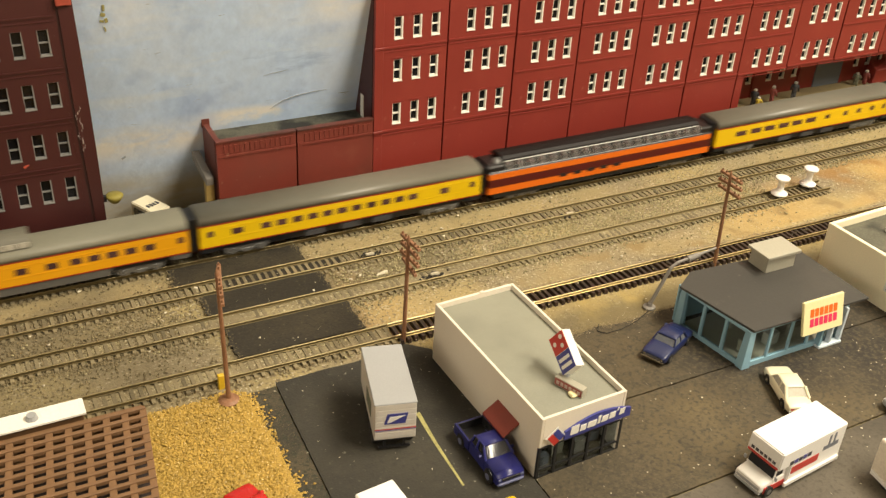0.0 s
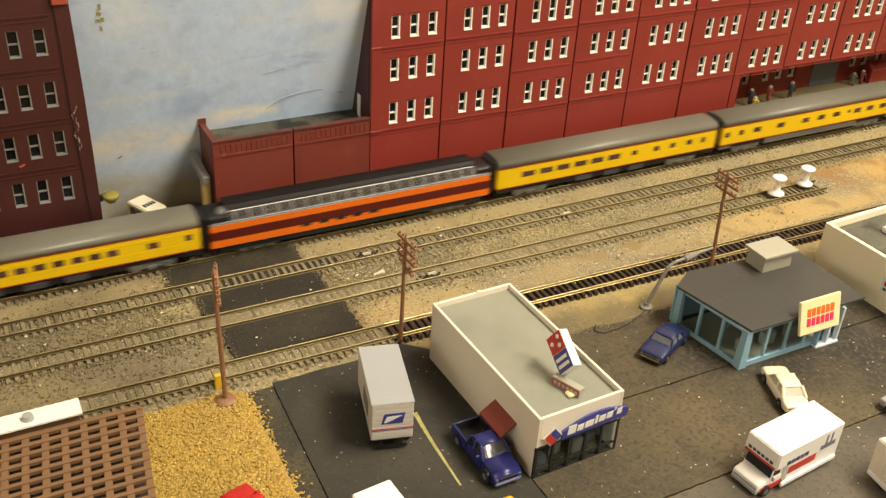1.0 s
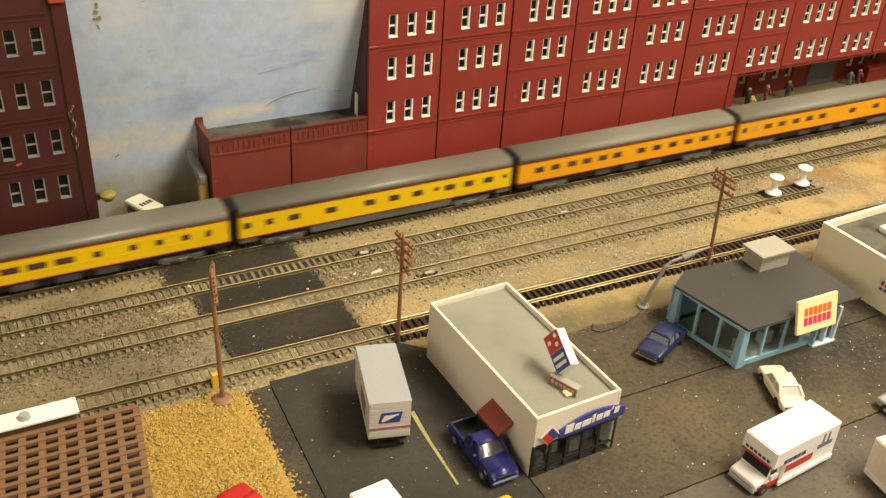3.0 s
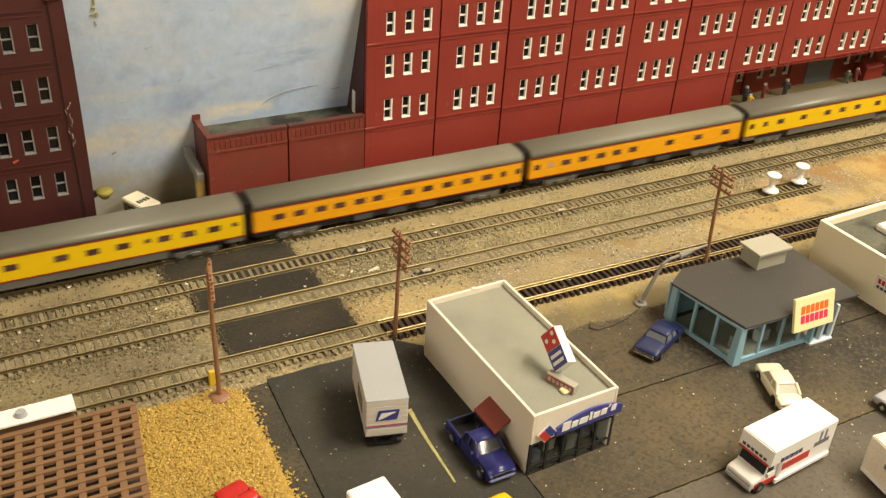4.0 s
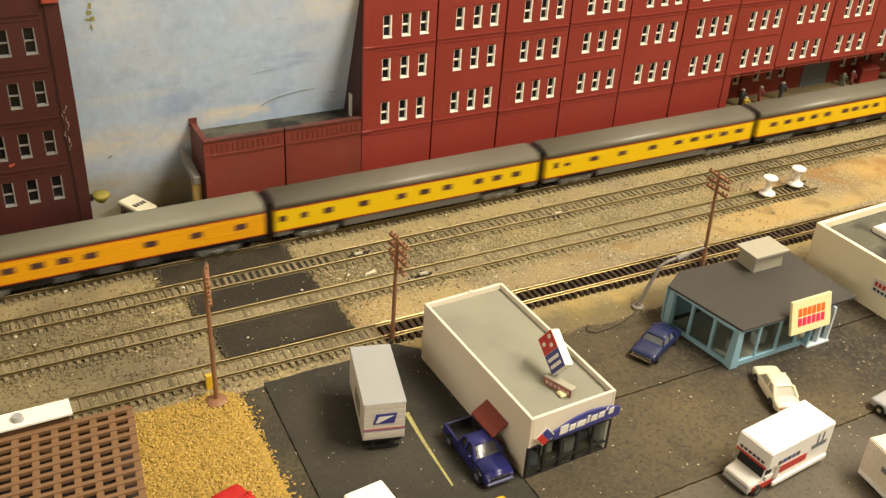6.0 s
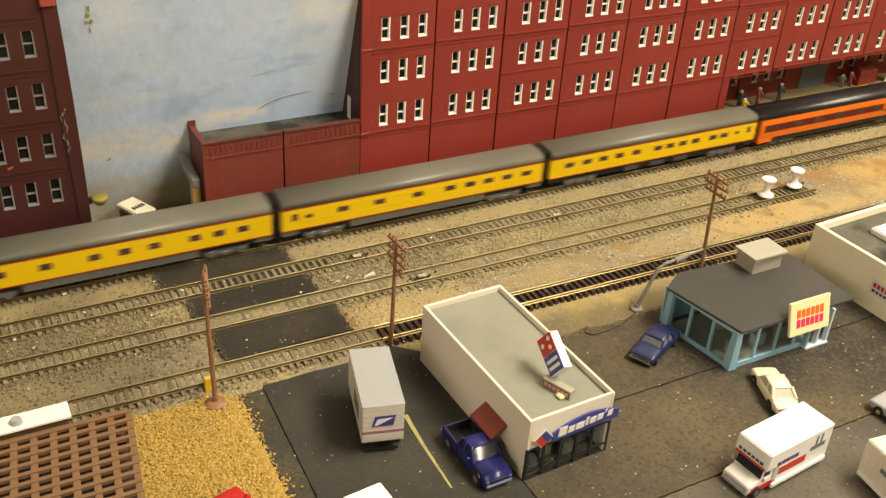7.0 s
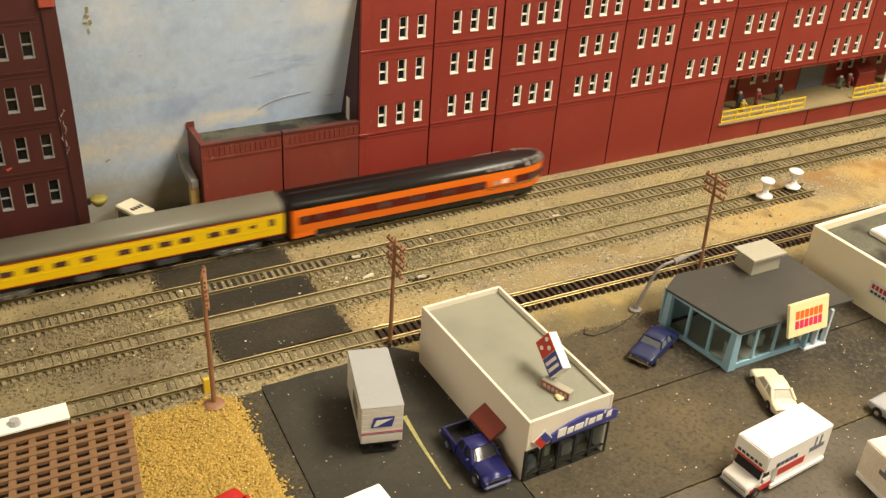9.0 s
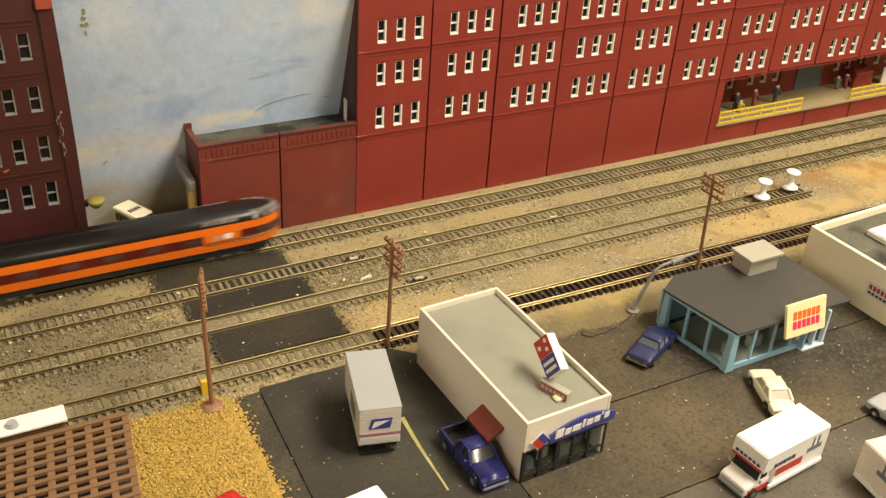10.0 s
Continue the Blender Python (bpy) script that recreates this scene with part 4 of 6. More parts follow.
def wheels(parent, xs, half, r, w=2.0, rim=M_CHROME):
    bm = bmnew(); rod(bm, (0, -w / 2, 0), (0, w / 2, 0), r, n=16); tyre = mesh_of("wheel", bm, M_TYRE)
    bm = bmnew(); rod(bm, (0, -w / 2 - 0.08, 0), (0, w / 2 + 0.08, 0), r * 0.55, n=12); hub = mesh_of("hub", bm, rim)
    for x in xs:
        for s in (-1, 1):
            o = part("wheel", tyre, None, parent, at=mm(x, s * half, r))
            part("hub", hub, None, o)


def smooth_prism(profile, half, inset_top, z_split):
    """A body drawn from a side profile (x, z), narrowed above z_split."""
    bm = bmnew()
    prism_y(bm, profile, -half, half)
    for v in bm.verts:
        if v.co.z > z_split * S:
            k = (v.co.z / S - z_split)
            v.co.y -= math.copysign(min(inset_top, inset_top * k / 3.0) * S, v.co.y)
    return bm


def loft(stations):
    """A rounded body through cross-sections (x, half width, lower z, shoulder z, crown z)."""
    bm = bmnew()
    rings = []
    for x, w, zl, zs, zt in stations:
        side = [(0.86 * w, zl), (0.97 * w, zl + 0.5), (w, 0.5 * (zl + zs)), (0.985 * w, zs - 0.2), (0.95 * w, 0.6 * zs + 0.4 * zt), (0.86 * w, 0.2 * zs + 0.8 * zt), (0.5 * w, zt + 0.08)]
        pts = side + [(-y, z) for y, z in side[::-1]]
        rings.append([bm.verts.new((x * S, y * S, z * S)) for y, z in pts])
    n = len(rings[0])
    for ra, rb in zip(rings, rings[1:]):
        for i in range(n):
            j = (i + 1) % n
            bm.faces.new((ra[i], ra[j], rb[j], rb[i]))
    bm.faces.new(rings[0]); bm.faces.new(rings[-1][::-1])
    return bm


def sedan(m, paint, label, L=31.0, half=6.4, glass=M_CARGLASS, front_glass=None, cabin=(9.0, 7.5, 3.6, 3.6), group="parked cars"):
    """A small car whose nose points along -x; cabin: its ends behind the nose and before the tail, and the rake of both screens."""
    t = thing("car", m, label, "car", group)
    h = L / 2
    r0, r1, rake0, rake1 = -h + cabin[0], h - cabin[1], cabin[2], cabin[3]
    part("body", loft([(-h, half * 0.86, 2.0, 3.9, 4.4), (-h + 0.5, half * 0.93, 1.7, 4.5, 5.0), (-h + 1.8, half * 0.98, 1.5, 4.8, 5.4), (-h + 6, half, 1.5, 5.0, 5.8), (r0 + 1, half, 1.4, 5.2, 6.1),
                       (r1 - 1, half, 1.4, 5.2, 6.1), (h - 3.5, half * 0.99, 1.5, 5.0, 5.7), (h - 1.2, half * 0.95, 1.6, 4.8, 5.3), (h - 0.4, half * 0.9, 1.8, 4.4, 4.9), (h, half * 0.85, 2.1, 4.0, 4.5)]), paint, t, smooth=True)
    w0, w1 = half - 0.7, half - 1.7
    # glass core, then screens, roof and pillars over it
    bm = bmnew()
    hexa(bm, [(r0 + 0.3, -w0, 5.6), (r1 - 0.3, -w0, 5.6), (r1 - 0.3, w0, 5.6), (r0 + 0.3, w0, 5.6)], [(r0 + rake0, -w1, 9.0), (r1 - rake1, -w1, 9.0), (r1 - rake1, w1, 9.0), (r0 + rake0, w1, 9.0)])
    part("glasshouse", soften(bm, 0.25, 2), glass, t, "side and rear glazing")
    bm = bmnew()
    hexa(bm, [(r0, -w0 + 0.7, 5.7), (r0 + 0.5, -w0 + 0.7, 5.7), (r0 + 0.5, w0 - 0.7, 5.7), (r0, w0 - 0.7, 5.7)], [(r0 + rake0 - 0.3, -w1 + 0.3, 8.85), (r0 + rake0 + 0.2, -w1 + 0.3, 8.85), (r0 + rake0 + 0.2, w1 - 0.3, 8.85), (r0 + rake0 - 0.3, w1 - 0.3, 8.85)])
    part("windscreen", bm, front_glass or glass, t)
    a, c = r0 + rake0 - 0.5, r1 - rake1 + 0.5
    part("roof", loft([(a, w1 * 0.93, 8.5, 8.7, 8.9), (a + 0.8, w1 + 0.25, 8.5, 8.9, 9.35), (0.5 * (a + c), w1 + 0.35, 8.5, 9.0, 9.6), (c - 0.8, w1 + 0.25, 8.5, 8.9, 9.35), (c, w1 * 0.93, 8.5, 8.7, 8.9)]), paint, t, smooth=True)
    for lo, hi, r in ((r0 + 0.2, r0 + rake0, 0.34), (0.5 * (r0 + r1) + 0.4, 0.5 * (a + c) + 0.4, 0.38), (r1 - 0.3, r1 - rake1, 0.75)):
        for s in (-1, 1):
            bm = bmnew(); rod(bm, (lo, s * (w0 + 0.05), 5.7), (hi, s * (w1 + 0.05), 9.0), r, n=8)
            part("pillar", bm, paint, t)
    for x in (-h - 0.35, h - 0.25):
        bm = bmnew(); box(bm, x, x + 0.6, -half * 0.9, half * 0.9, 2.0, 2.9)
        part("bumper", soften(bm, 0.2, 2), M_CHROME, t)
    bm = bmnew(); box(bm, -h - 0.12, -h + 0.4, -half + 2.6, half - 2.6, 3.1, 4.1); part("grille", bm, M_TRUCKGREY, t)
    for s in (-1, 1):
        bm = bmnew(); rod(bm, (-h + 0.5, s * (half - 1.9), 3.7), (-h - 0.15, s * (half - 1.9), 3.7), 0.6, n=10)
        part("headlight", bm, M_CHROME, t)
        bm = bmnew(); box(bm, h - 0.4, h + 0.05, s * (half - 2.0) - 0.8, s * (half - 2.0) + 0.8, 3.4, 4.1)
        part("tail_light", bm, M_SIGNRED, t)
        for x in (-h + 5.8, h - 6.0):
            bm = bmnew(); rod(bm, (x, s * (half - 0.7), 2.2), (x, s * (half + 0.04), 2.2), 2.45, n=16); part("wheel_arch", bm, M_BLACK, t)
    wheels(t, (-h + 5.8, h - 6.0), half - 0.75, 2.0)
    return t


sedan(mm(273.3, 276.0, 0.6, 0, 0, 25), M_BLUECAR, "dark blue old saloon parked by the shop", 30, 6.2, M_GREYGLASS, cabin=(9.5, 7.5, 2.6, 2.4))
sedan(mm(301.6, 227.3, 0.6, 0, 0, 249), M_CREAMCAR, "ivory white coupe parked in the lot", 28.5, 5.9, M_PALEGLASS, M_CARGLASS, (7.5, 4.5, 3.4, 4.6))
sedan(mm(342.8, 189.0, 0.6, 0, 0, -84), mat("silver_blue_car_paint", (0.36, 0.37, 0.39), 0.35, vary=0.05, bump=0.02), "silver grey car with pale bonnet in the lot", 32, 7.0)
sedan(mm(152.5, 206.4, 0.9, 0, 0, 95), M_YELLOW, "yellow car at the edge of the lot", 27, 6.0)
sedan(mm(67.2, 250.0, 2.0, 0, 0, 105), M_REDCAR, "bright red car parked on the golden gravel", 28, 6.2)


M_BUMPER = mat("grey_blue_bumper", (0.13, 0.14, 0.24), 0.45, vary=0.08, bump=0.02)
M_PICKGLASS = mat("dusty_windscreen", (0.035, 0.035, 0.04), 0.1, vary=0.1, bump=0.0, spec=0.5)


def pickup():
    t = thing("pickup_truck", mm(160.6, 246.5, 0.9, 0, 0, 91), "royal blue pickup truck parked beside the store", "truck")
    h, w = 18.2, 6.7
    r = h - 2.8
    bm = smooth_prism([(-h + 0.3, 2.0), (-h, 3.4), (-h + 0.15, 5.0), (-h + 0.9, 6.0), (-h + 3.0, 6.7), (-h + 6.5, 7.2), (-h + 9.6, 7.5), (-h + 10.2, 7.5), (-h + 10.2, 2.0)], w, 0.9, 5.0)
    for v in bm.verts:
        nose = max(0.0, 1 - (v.co.x / S + h) / 4.0)
        v.co.y *= 1 - 0.12 * nose * nose
    part("bonnet", soften(bm, 0.6, 3), M_BLUEPICK, t, smooth=True)
    bm = smooth_prism([(-h + 9.9, 2.2), (-h + 9.9, 7.5), (3.6, 7.5), (3.6, 2.2)], w, 0.5, 5.2)
    part("cab", soften(bm, 0.35, 2), M_BLUEPICK, t)
    # cab roof shell with its pillars, and the glass set between them
    lo = ((-h + 9.4, w - 0.55), (3.3, w - 0.55))
    hi = ((-h + 13.6, w - 1.75), (2.3, w - 1.6))
    bm = bmnew()
    hexa(bm, [(lo[0][0] + 0.5, -lo[0][1] + 0.4, 7.3), (lo[1][0] - 0.3, -lo[1][1] + 0.4, 7.3), (lo[1][0] - 0.3, lo[1][1] - 0.4, 7.3), (lo[0][0] + 0.5, lo[0][1] - 0.4, 7.3)],
         [(hi[0][0] + 0.3, -hi[0][1] + 0.2, 10.9), (hi[1][0] - 0.3, -hi[1][1] + 0.2, 10.9), (hi[1][0] - 0.3, hi[1][1] - 0.2, 10.9), (hi[0][0] + 0.3, hi[0][1] - 0.2, 10.9)])
    part("glasshouse", bm, M_CARGLASS, t, "dark cab glass")
    bm = bmnew()
    rows = []
    for i in range(11):
        u = i / 5 - 1
        bow = 0.4 * (1 - u * u)
        rows.append((bm.verts.new(Vector((lo[0][0] + 0.5 - bow, u * (lo[0][1] - 0.2), 7.3)) * S), bm.verts.new(Vector((hi[0][0] + 0.1 - bow, u * (hi[0][1] - 0.1), 10.8)) * S)))
    for (a0, a1), (b0, b1) in zip(rows, rows[1:]):
        bm.faces.new((a0, a1, b1, b0))
    bm.faces.new([a for a, _ in rows] ); bm.faces.new([a for _, a in rows][::-1])
    bm.faces.new((rows[0][0], rows[-1][0], rows[-1][1], rows[0][1]))
    part("windscreen", bm, M_PICKGLASS, t, "bowed dark windscreen")
    bm = bmnew()
    hexa(bm, [(hi[0][0] - 0.5, -hi[0][1] - 0.1, 10.5), (hi[1][0] + 0.2, -hi[1][1] - 0.1, 10.5), (hi[1][0] + 0.2, hi[1][1] + 0.1, 10.5), (hi[0][0] - 0.5, hi[0][1] + 0.1, 10.5)],
         [(hi[0][0] + 0.6, -hi[0][1] + 0.6, 11.5), (hi[1][0] - 0.4, -hi[1][1] + 0.6, 11.5), (hi[1][0] - 0.4, hi[1][1] - 0.6, 11.5), (hi[0][0] + 0.6, hi[0][1] - 0.6, 11.5)])
    part("roof", soften(bm, 0.4, 3), M_BLUEPICK, t, smooth=True)
    for x0, x1 in ((lo[0][0], hi[0][0]), (-h + 17.0, -h + 17.2), (lo[1][0], hi[1][0])):
        for s in (-1, 1):
            bm = bmnew(); rod(bm, (x0, s * lo[0][1], 7.2), (x1, s * hi[0][1], 10.9), 0.62, 0.5, 8); part("pillar", bm, M_BLUEPICK, t)
    for s in (-1, 1):
        bm = bmnew(); rod(bm, (-h + 9.9, s * 1.0, 7.65), (-h + 10.6, s * 4.4, 8.2), 0.12, n=5); part("wiper", bm, M_BLACK, t)
    bm = bmnew()
    box(bm, 3.6, r, -w, w, 2.2, 3.4); box(bm, 3.6, r, -w, -w + 0.8, 3.4, 7.4); box(bm, 3.6, r, w - 0.8, w, 3.4, 7.4)
    box(bm, r - 0.8, r, -w + 0.8, w - 0.8, 3.4, 7.2)
    part("cargo_bed", soften(bm, 0.2), M_BLUEPICK, t)
    bm = bmnew(); box(bm, 3.8, r - 0.9, -w + 0.9, w - 0.9, 3.4, 3.6); part("bed_liner", bm, M_BLACK, t)
    for y0 in (-w + 0.82, w - 1.1):
        bm = bmnew(); box(bm, 3.8, r - 0.9, y0, y0 + 0.28, 3.6, 7.5); part("bed_side_liner", bm, M_BLACK, t)
    bm = bmnew(); box(bm, r - 1.2, r - 0.85, -w + 1.1, w - 1.1, 3.6, 7.3); part("tailgate_liner", bm, M_BLACK, t)
    bm = bmnew(); box(bm, -h - 0.5, -h + 0.8, -w + 0.8, w - 0.8, 1.9, 3.5); part("front_bumper", soften(bm, 0.5, 3), M_BUMPER, t, "grey-blue front bumper")
    bm = bmnew(); box(bm, -h - 0.12, -h + 0.5, -w + 2.6, w - 2.6, 3.9, 5.3); part("grille", soften(bm, 0.15), M_BLACK, t)
    for s in (-1, 1):
        bm = bmnew(); box(bm, -h - 0.05, -h + 0.7, s * (w - 1.7) - 0.75, s * (w - 1.7) + 0.75, 4.0, 5.3); part("headlight", soften(bm, 0.25, 2), M_BUMPER, t)
        bm = bmnew(); box(bm, -h + 11.6, -h + 12.6, s * (w + 0.5) - 0.7, s * (w + 0.5) + 0.7, 7.3, 8.5); part("wing_mirror", soften(bm, 0.25), M_BLUEPICK, t)
        for x in (-h + 6.0, r - 5.6):
            bm = bmnew(); rod(bm, (x, s * (w - 0.6), 2.8), (x, s * (w + 0.05), 2.8), 3.1, n=16); part("wheel_arch", bm, M_BLACK, t)
    bm = bmnew(); box(bm, -12, 11, -4, 4, 1.2, 2.4); part("chassis", bm, M_BLACK, t)
    wheels(t, (-h + 6.0, r - 5.6), w - 0.6, 2.6, 2.0, M_BUMPER)


pickup()


def mail_trailer():
    t = thing("box_trailer", mm(120.0, 266.1, 0.9, 0, 0, -14.8), "off-white box trailer with grey roof and blue emblem", "trailer")
    w, l, z0, z1 = 17.0, 37.3, 6.3, 24.6
    bm = bmnew(); box(bm, 0.2, w - 0.2, 0.2, l - 0.2, z0, z1 - 0.8); part("body", soften(bm, 0.25), M_TRAILERSIDE, t)
    bm = bmnew(); box(bm, 0, w, 0, l, z1 - 0.9, z1); part("roof", soften(bm, 0.25), M_TRAILERTOP, t, "light grey trailer roof")
    for k in range(6):
        bm = bmnew(); box(bm, 0.6, w - 0.6, -0.05, 0.25, z0 + 1.4 + k * 2.8, z0 + 3.7 + k * 2.8); part("door_panel", bm, M_TRAILERSIDE, t)
    bm = bmnew(); box(bm, 0.3, w - 0.3, -0.14, 0.1, z0 + 5.3, z0 + 5.75); part("stripe", bm, M_SIGNRED, t, "thin red stripe")
    bm = bmnew(); box(bm, 0.3, w - 0.3, -0.14, 0.1, z0 + 4.75, z0 + 5.05); part("stripe", bm, M_SIGNBLUE, t, "thin blue stripe")
    bm = bmnew(); hexa(bm, [(4.0, -0.25, z0 + 8.2), (12.4, -0.25, z0 + 8.2), (12.4, 0, z0 + 8.2), (4.0, 0, z0 + 8.2)],
                       [(5.2, -0.25, z0 + 13.2), (13.4, -0.25, z0 + 13.2), (13.4, 0, z0 + 13.2), (5.2, 0, z0 + 13.2)])
    e = part("emblem", bm, M_SIGNBLUE, t, "plain blue slanted emblem")
    bm = bmnew(); hexa(bm, [(5.0, -0.35, z0 + 8.9), (6.2, -0.35, z0 + 8.9), (6.2, -0.2, z0 + 8.9), (5.0, -0.2, z0 + 8.9)],
                       [(6.2, -0.35, z0 + 11.9), (12.4, -0.35, z0 + 12.2), (12.4, -0.2, z0 + 12.2), (6.2, -0.2, z0 + 11.9)])
    part("emblem_mark", bm, M_SIGNWHITE, e)
    bm = bmnew(); box(bm, -0.05, 0.25, 9, 20, z0 + 5, z0 + 12); part("side_print", bm, M_FIGGREEN, t, "faded brown side print")
    bm = bmnew(); box(bm, 2, w - 2, 1.5, l - 2, 4.6, z0); part("chassis", bm, M_BLACK, t)
    for x in (4.5, w - 4.5):
        bm = bmnew(); box(bm, x - 0.4, x + 0.4, 0.8, 1.6, 1.2, 5); part("underride_post", bm, M_BLACK, t)
    bm = bmnew(); box(bm, 2.2, w - 2.2, 0.8, 1.7, 1.2, 2.2); part("underride_bar", bm, M_BLACK, t)
    for y in (7, 13):
        for x in (1.8, w - 1.8):
            bm = bmnew(); rod(bm, (x - 1.4, y, 2.6), (x + 1.4, y, 2.6), 2.6, n=16); part("wheel", bm, M_TYRE, t)
    for x in (5, w - 5):
        bm = bmnew(); box(bm, x - 0.6, x + 0.6, l - 9, l - 7.8, 0, 5); part("landing_leg", bm, M_BLACK, t)


mail_trailer()


def box_truck(m, side, label, L=46.0, w=8.2, hi=20.5, prints=True):
    """A moving truck, nose along -x."""
    t = thing("moving_truck", m, label, "truck", "box trucks")
    bm = bmnew(); prism_y(bm, [(-6, 3.0), (L - 12, 3.0), (L - 12, hi), (-12.6, hi), (-13.3, 12.0), (-6, 12.0)], -w, w)
    part("box_body", soften(bm, 0.45, 2), side, t)
    part("bonnet", loft([(-19.0, w - 2.0, 1.8, 4.6, 5.1), (-18.6, w - 1.5, 1.5, 5.0, 5.6), (-17, w - 1.4, 1.5, 5.5, 6.2), (-13.0, w - 1.3, 1.5, 6.0, 6.9), (-12.4, w - 1.3, 1.5, 6.0, 6.9)]), side, t, smooth=True)
    bm = bmnew(); hexa(bm, [(-13.0, -w + 1.2, 1.5), (-6.0, -w + 1.2, 1.5), (-6.0, w - 1.2, 1.5), (-13.0, w - 1.2, 1.5)], [(-13.0, -w + 1.2, 7.1), (-6.0, -w + 1.2, 7.1), (-6.0, w - 1.2, 7.1), (-13.0, w - 1.2, 7.1)])
    cab = part("cab", soften(bm, 0.3), side, t)
    bm = bmnew(); hexa(bm, [(-12.9, -w + 1.4, 7.0), (-6.0, -w + 1.4, 7.0), (-6.0, w - 1.4, 7.0), (-12.9, w - 1.4, 7.0)], [(-11.6, -w + 1.8, 12.2), (-6.0, -w + 1.8, 12.2), (-6.0, w - 1.8, 12.2), (-11.6, w - 1.8, 12.2)])
    part("cab_top", soften(bm, 0.25), side, t)
    bm = bmnew(); hexa(bm, [(-13.1, -w + 1.7, 7.3), (-12.6, -w + 1.7, 7.3), (-12.6, w - 1.7, 7.3), (-13.1, w - 1.7, 7.3)], [(-11.95, -w + 2.0, 12.1), (-11.5, -w + 2.0, 12.1), (-11.5, w - 2.0, 12.1), (-11.95, w - 2.0, 12.1)])
    part("windscreen", bm, M_CARGLASS, t, "dark cab glass")
    for s in (-1, 1):
        bm = bmnew(); hexa(bm, [(-11.7, s * (w - 1.45) - 0.15, 8.0), (-8.0, s * (w - 1.45) - 0.15, 8.0), (-8.0, s * (w - 1.45) + 0.15, 8.0), (-11.7, s * (w - 1.45) + 0.15, 8.0)],
                           [(-11.0, s * (w - 1.72) - 0.15, 11.6), (-8.0, s * (w - 1.72) - 0.15, 11.6), (-8.0, s * (w - 1.72) + 0.15, 11.6), (-11.0, s * (w - 1.72) + 0.15, 11.6)])
        part("side_window", bm, M_CARGLASS, t)
        bm = bmnew(); box(bm, -13.4, -12.9, s * (w - 0.3) - 0.6, s * (w - 0.3) + 0.6, 7.0, 9.0); part("wing_mirror", soften(bm, 0.2), M_TRAILERTOP, t)
        bm = bmnew(); box(bm, -17.4, -6.1, s * (w - 1.2) - 0.2, s * (w - 1.2) + 0.2, 1.6, 4.4); part("cab_stripe", bm, M_SIGNRED, t, "red lower cab stripe")
        if prints:
            bm = bmnew(); box(bm, -5, 11, s * w - 0.12, s * w + 0.12, 7.2, 10.8); part("red_band", bm, M_SIGNRED, t, "red printed band")
            for k in range(5):
                bm = bmnew(); box(bm, -7 + k * 2.6, -4.9 + k * 2.6, s * w - 0.12, s * w + 0.12, 12.4, 14.4); part("print_bar", bm, M_SIGNBLUE if k % 2 else M_FIGDARK, t)
            bm = bmnew(); box(bm, 13, 22, s * w - 0.12, s * w + 0.12, 11.0, 13.2); part("print_bar", bm, M_GREYCAR, t)
            for x in (15.5, 18.5):
                bm = bmnew(); box(bm, x, x + 1.1, s * w - 0.12, s * w + 0.12, 12.5, 18); part("print_bar", bm, M_GREYCAR, t)
            bm = bmnew(); box(bm, -8, L - 13, s * (w + 0.4) - 0.5, s * (w + 0.4) + 0.5, 2.2, 4.2); part("skirt", soften(bm, 0.2), M_WHITETRUCK, t)
    if prints:
        bm = bmnew(); hexa(bm, [(-13.42, -w + 0.6, 12.3), (-13.1, -w + 0.6, 12.3), (-13.1, w - 0.6, 12.3), (-13.42, w - 0.6, 12.3)],
                           [(-13.32, -w + 0.6, 13.3), (-13.0, -w + 0.6, 13.3), (-13.0, w - 0.6, 13.3), (-13.32, w - 0.6, 13.3)])
        part("red_band", bm, M_SIGNRED, t)
        for k in range(6):
            y = -w + 2.2 + k * 2.1
            bm = bmnew(); box(bm, -13.2, -12.8, y, y + 1.5, 13.9, 15.2); part("print_bar", bm, M_FIGDARK, t)
    bm = bmnew(); box(bm, -19.4, -18.4, -w + 1.6, w - 1.6, 1.2, 2.5); part("front_bumper", soften(bm, 0.25), M_TRAILERTOP, t)
    bm = bmnew(); box(bm, -19.1, -18.5, -w + 2.4, w - 2.4, 2.9, 4.1); part("grille", bm, M_TRAILERTOP, t)
    bm = bmnew(); box(bm, -15, L - 13, -w + 3, w - 3, 2.0, 4.4); part("chassis", bm, M_BLACK, t)
    wheels(t, (-15.0, L - 20), w - 1.5, 2.3, 2.4, M_TRUCKGREY)
    return t


box_truck(mm(264.6, 192.6, 0.4, 0, 0, 6.0), M_WHITETRUCK, "white moving truck with red bands on the lot", 37.5, 8.0, 20.3)
box_truck(mm(301.8, 143, 0.3, 0, 0, 83), mat("yellowed_white_truck", (0.76, 0.68, 0.56), 0.5), "yellowed white box truck with red band on the road", 44, 9.0, 19.6)
box_truck(mm(107.5, 203.5, 0.9, 0, 0, 95.6), M_WHITETRUCK, "plain white box truck on the lot edge", 40, 7.6, 20, False)


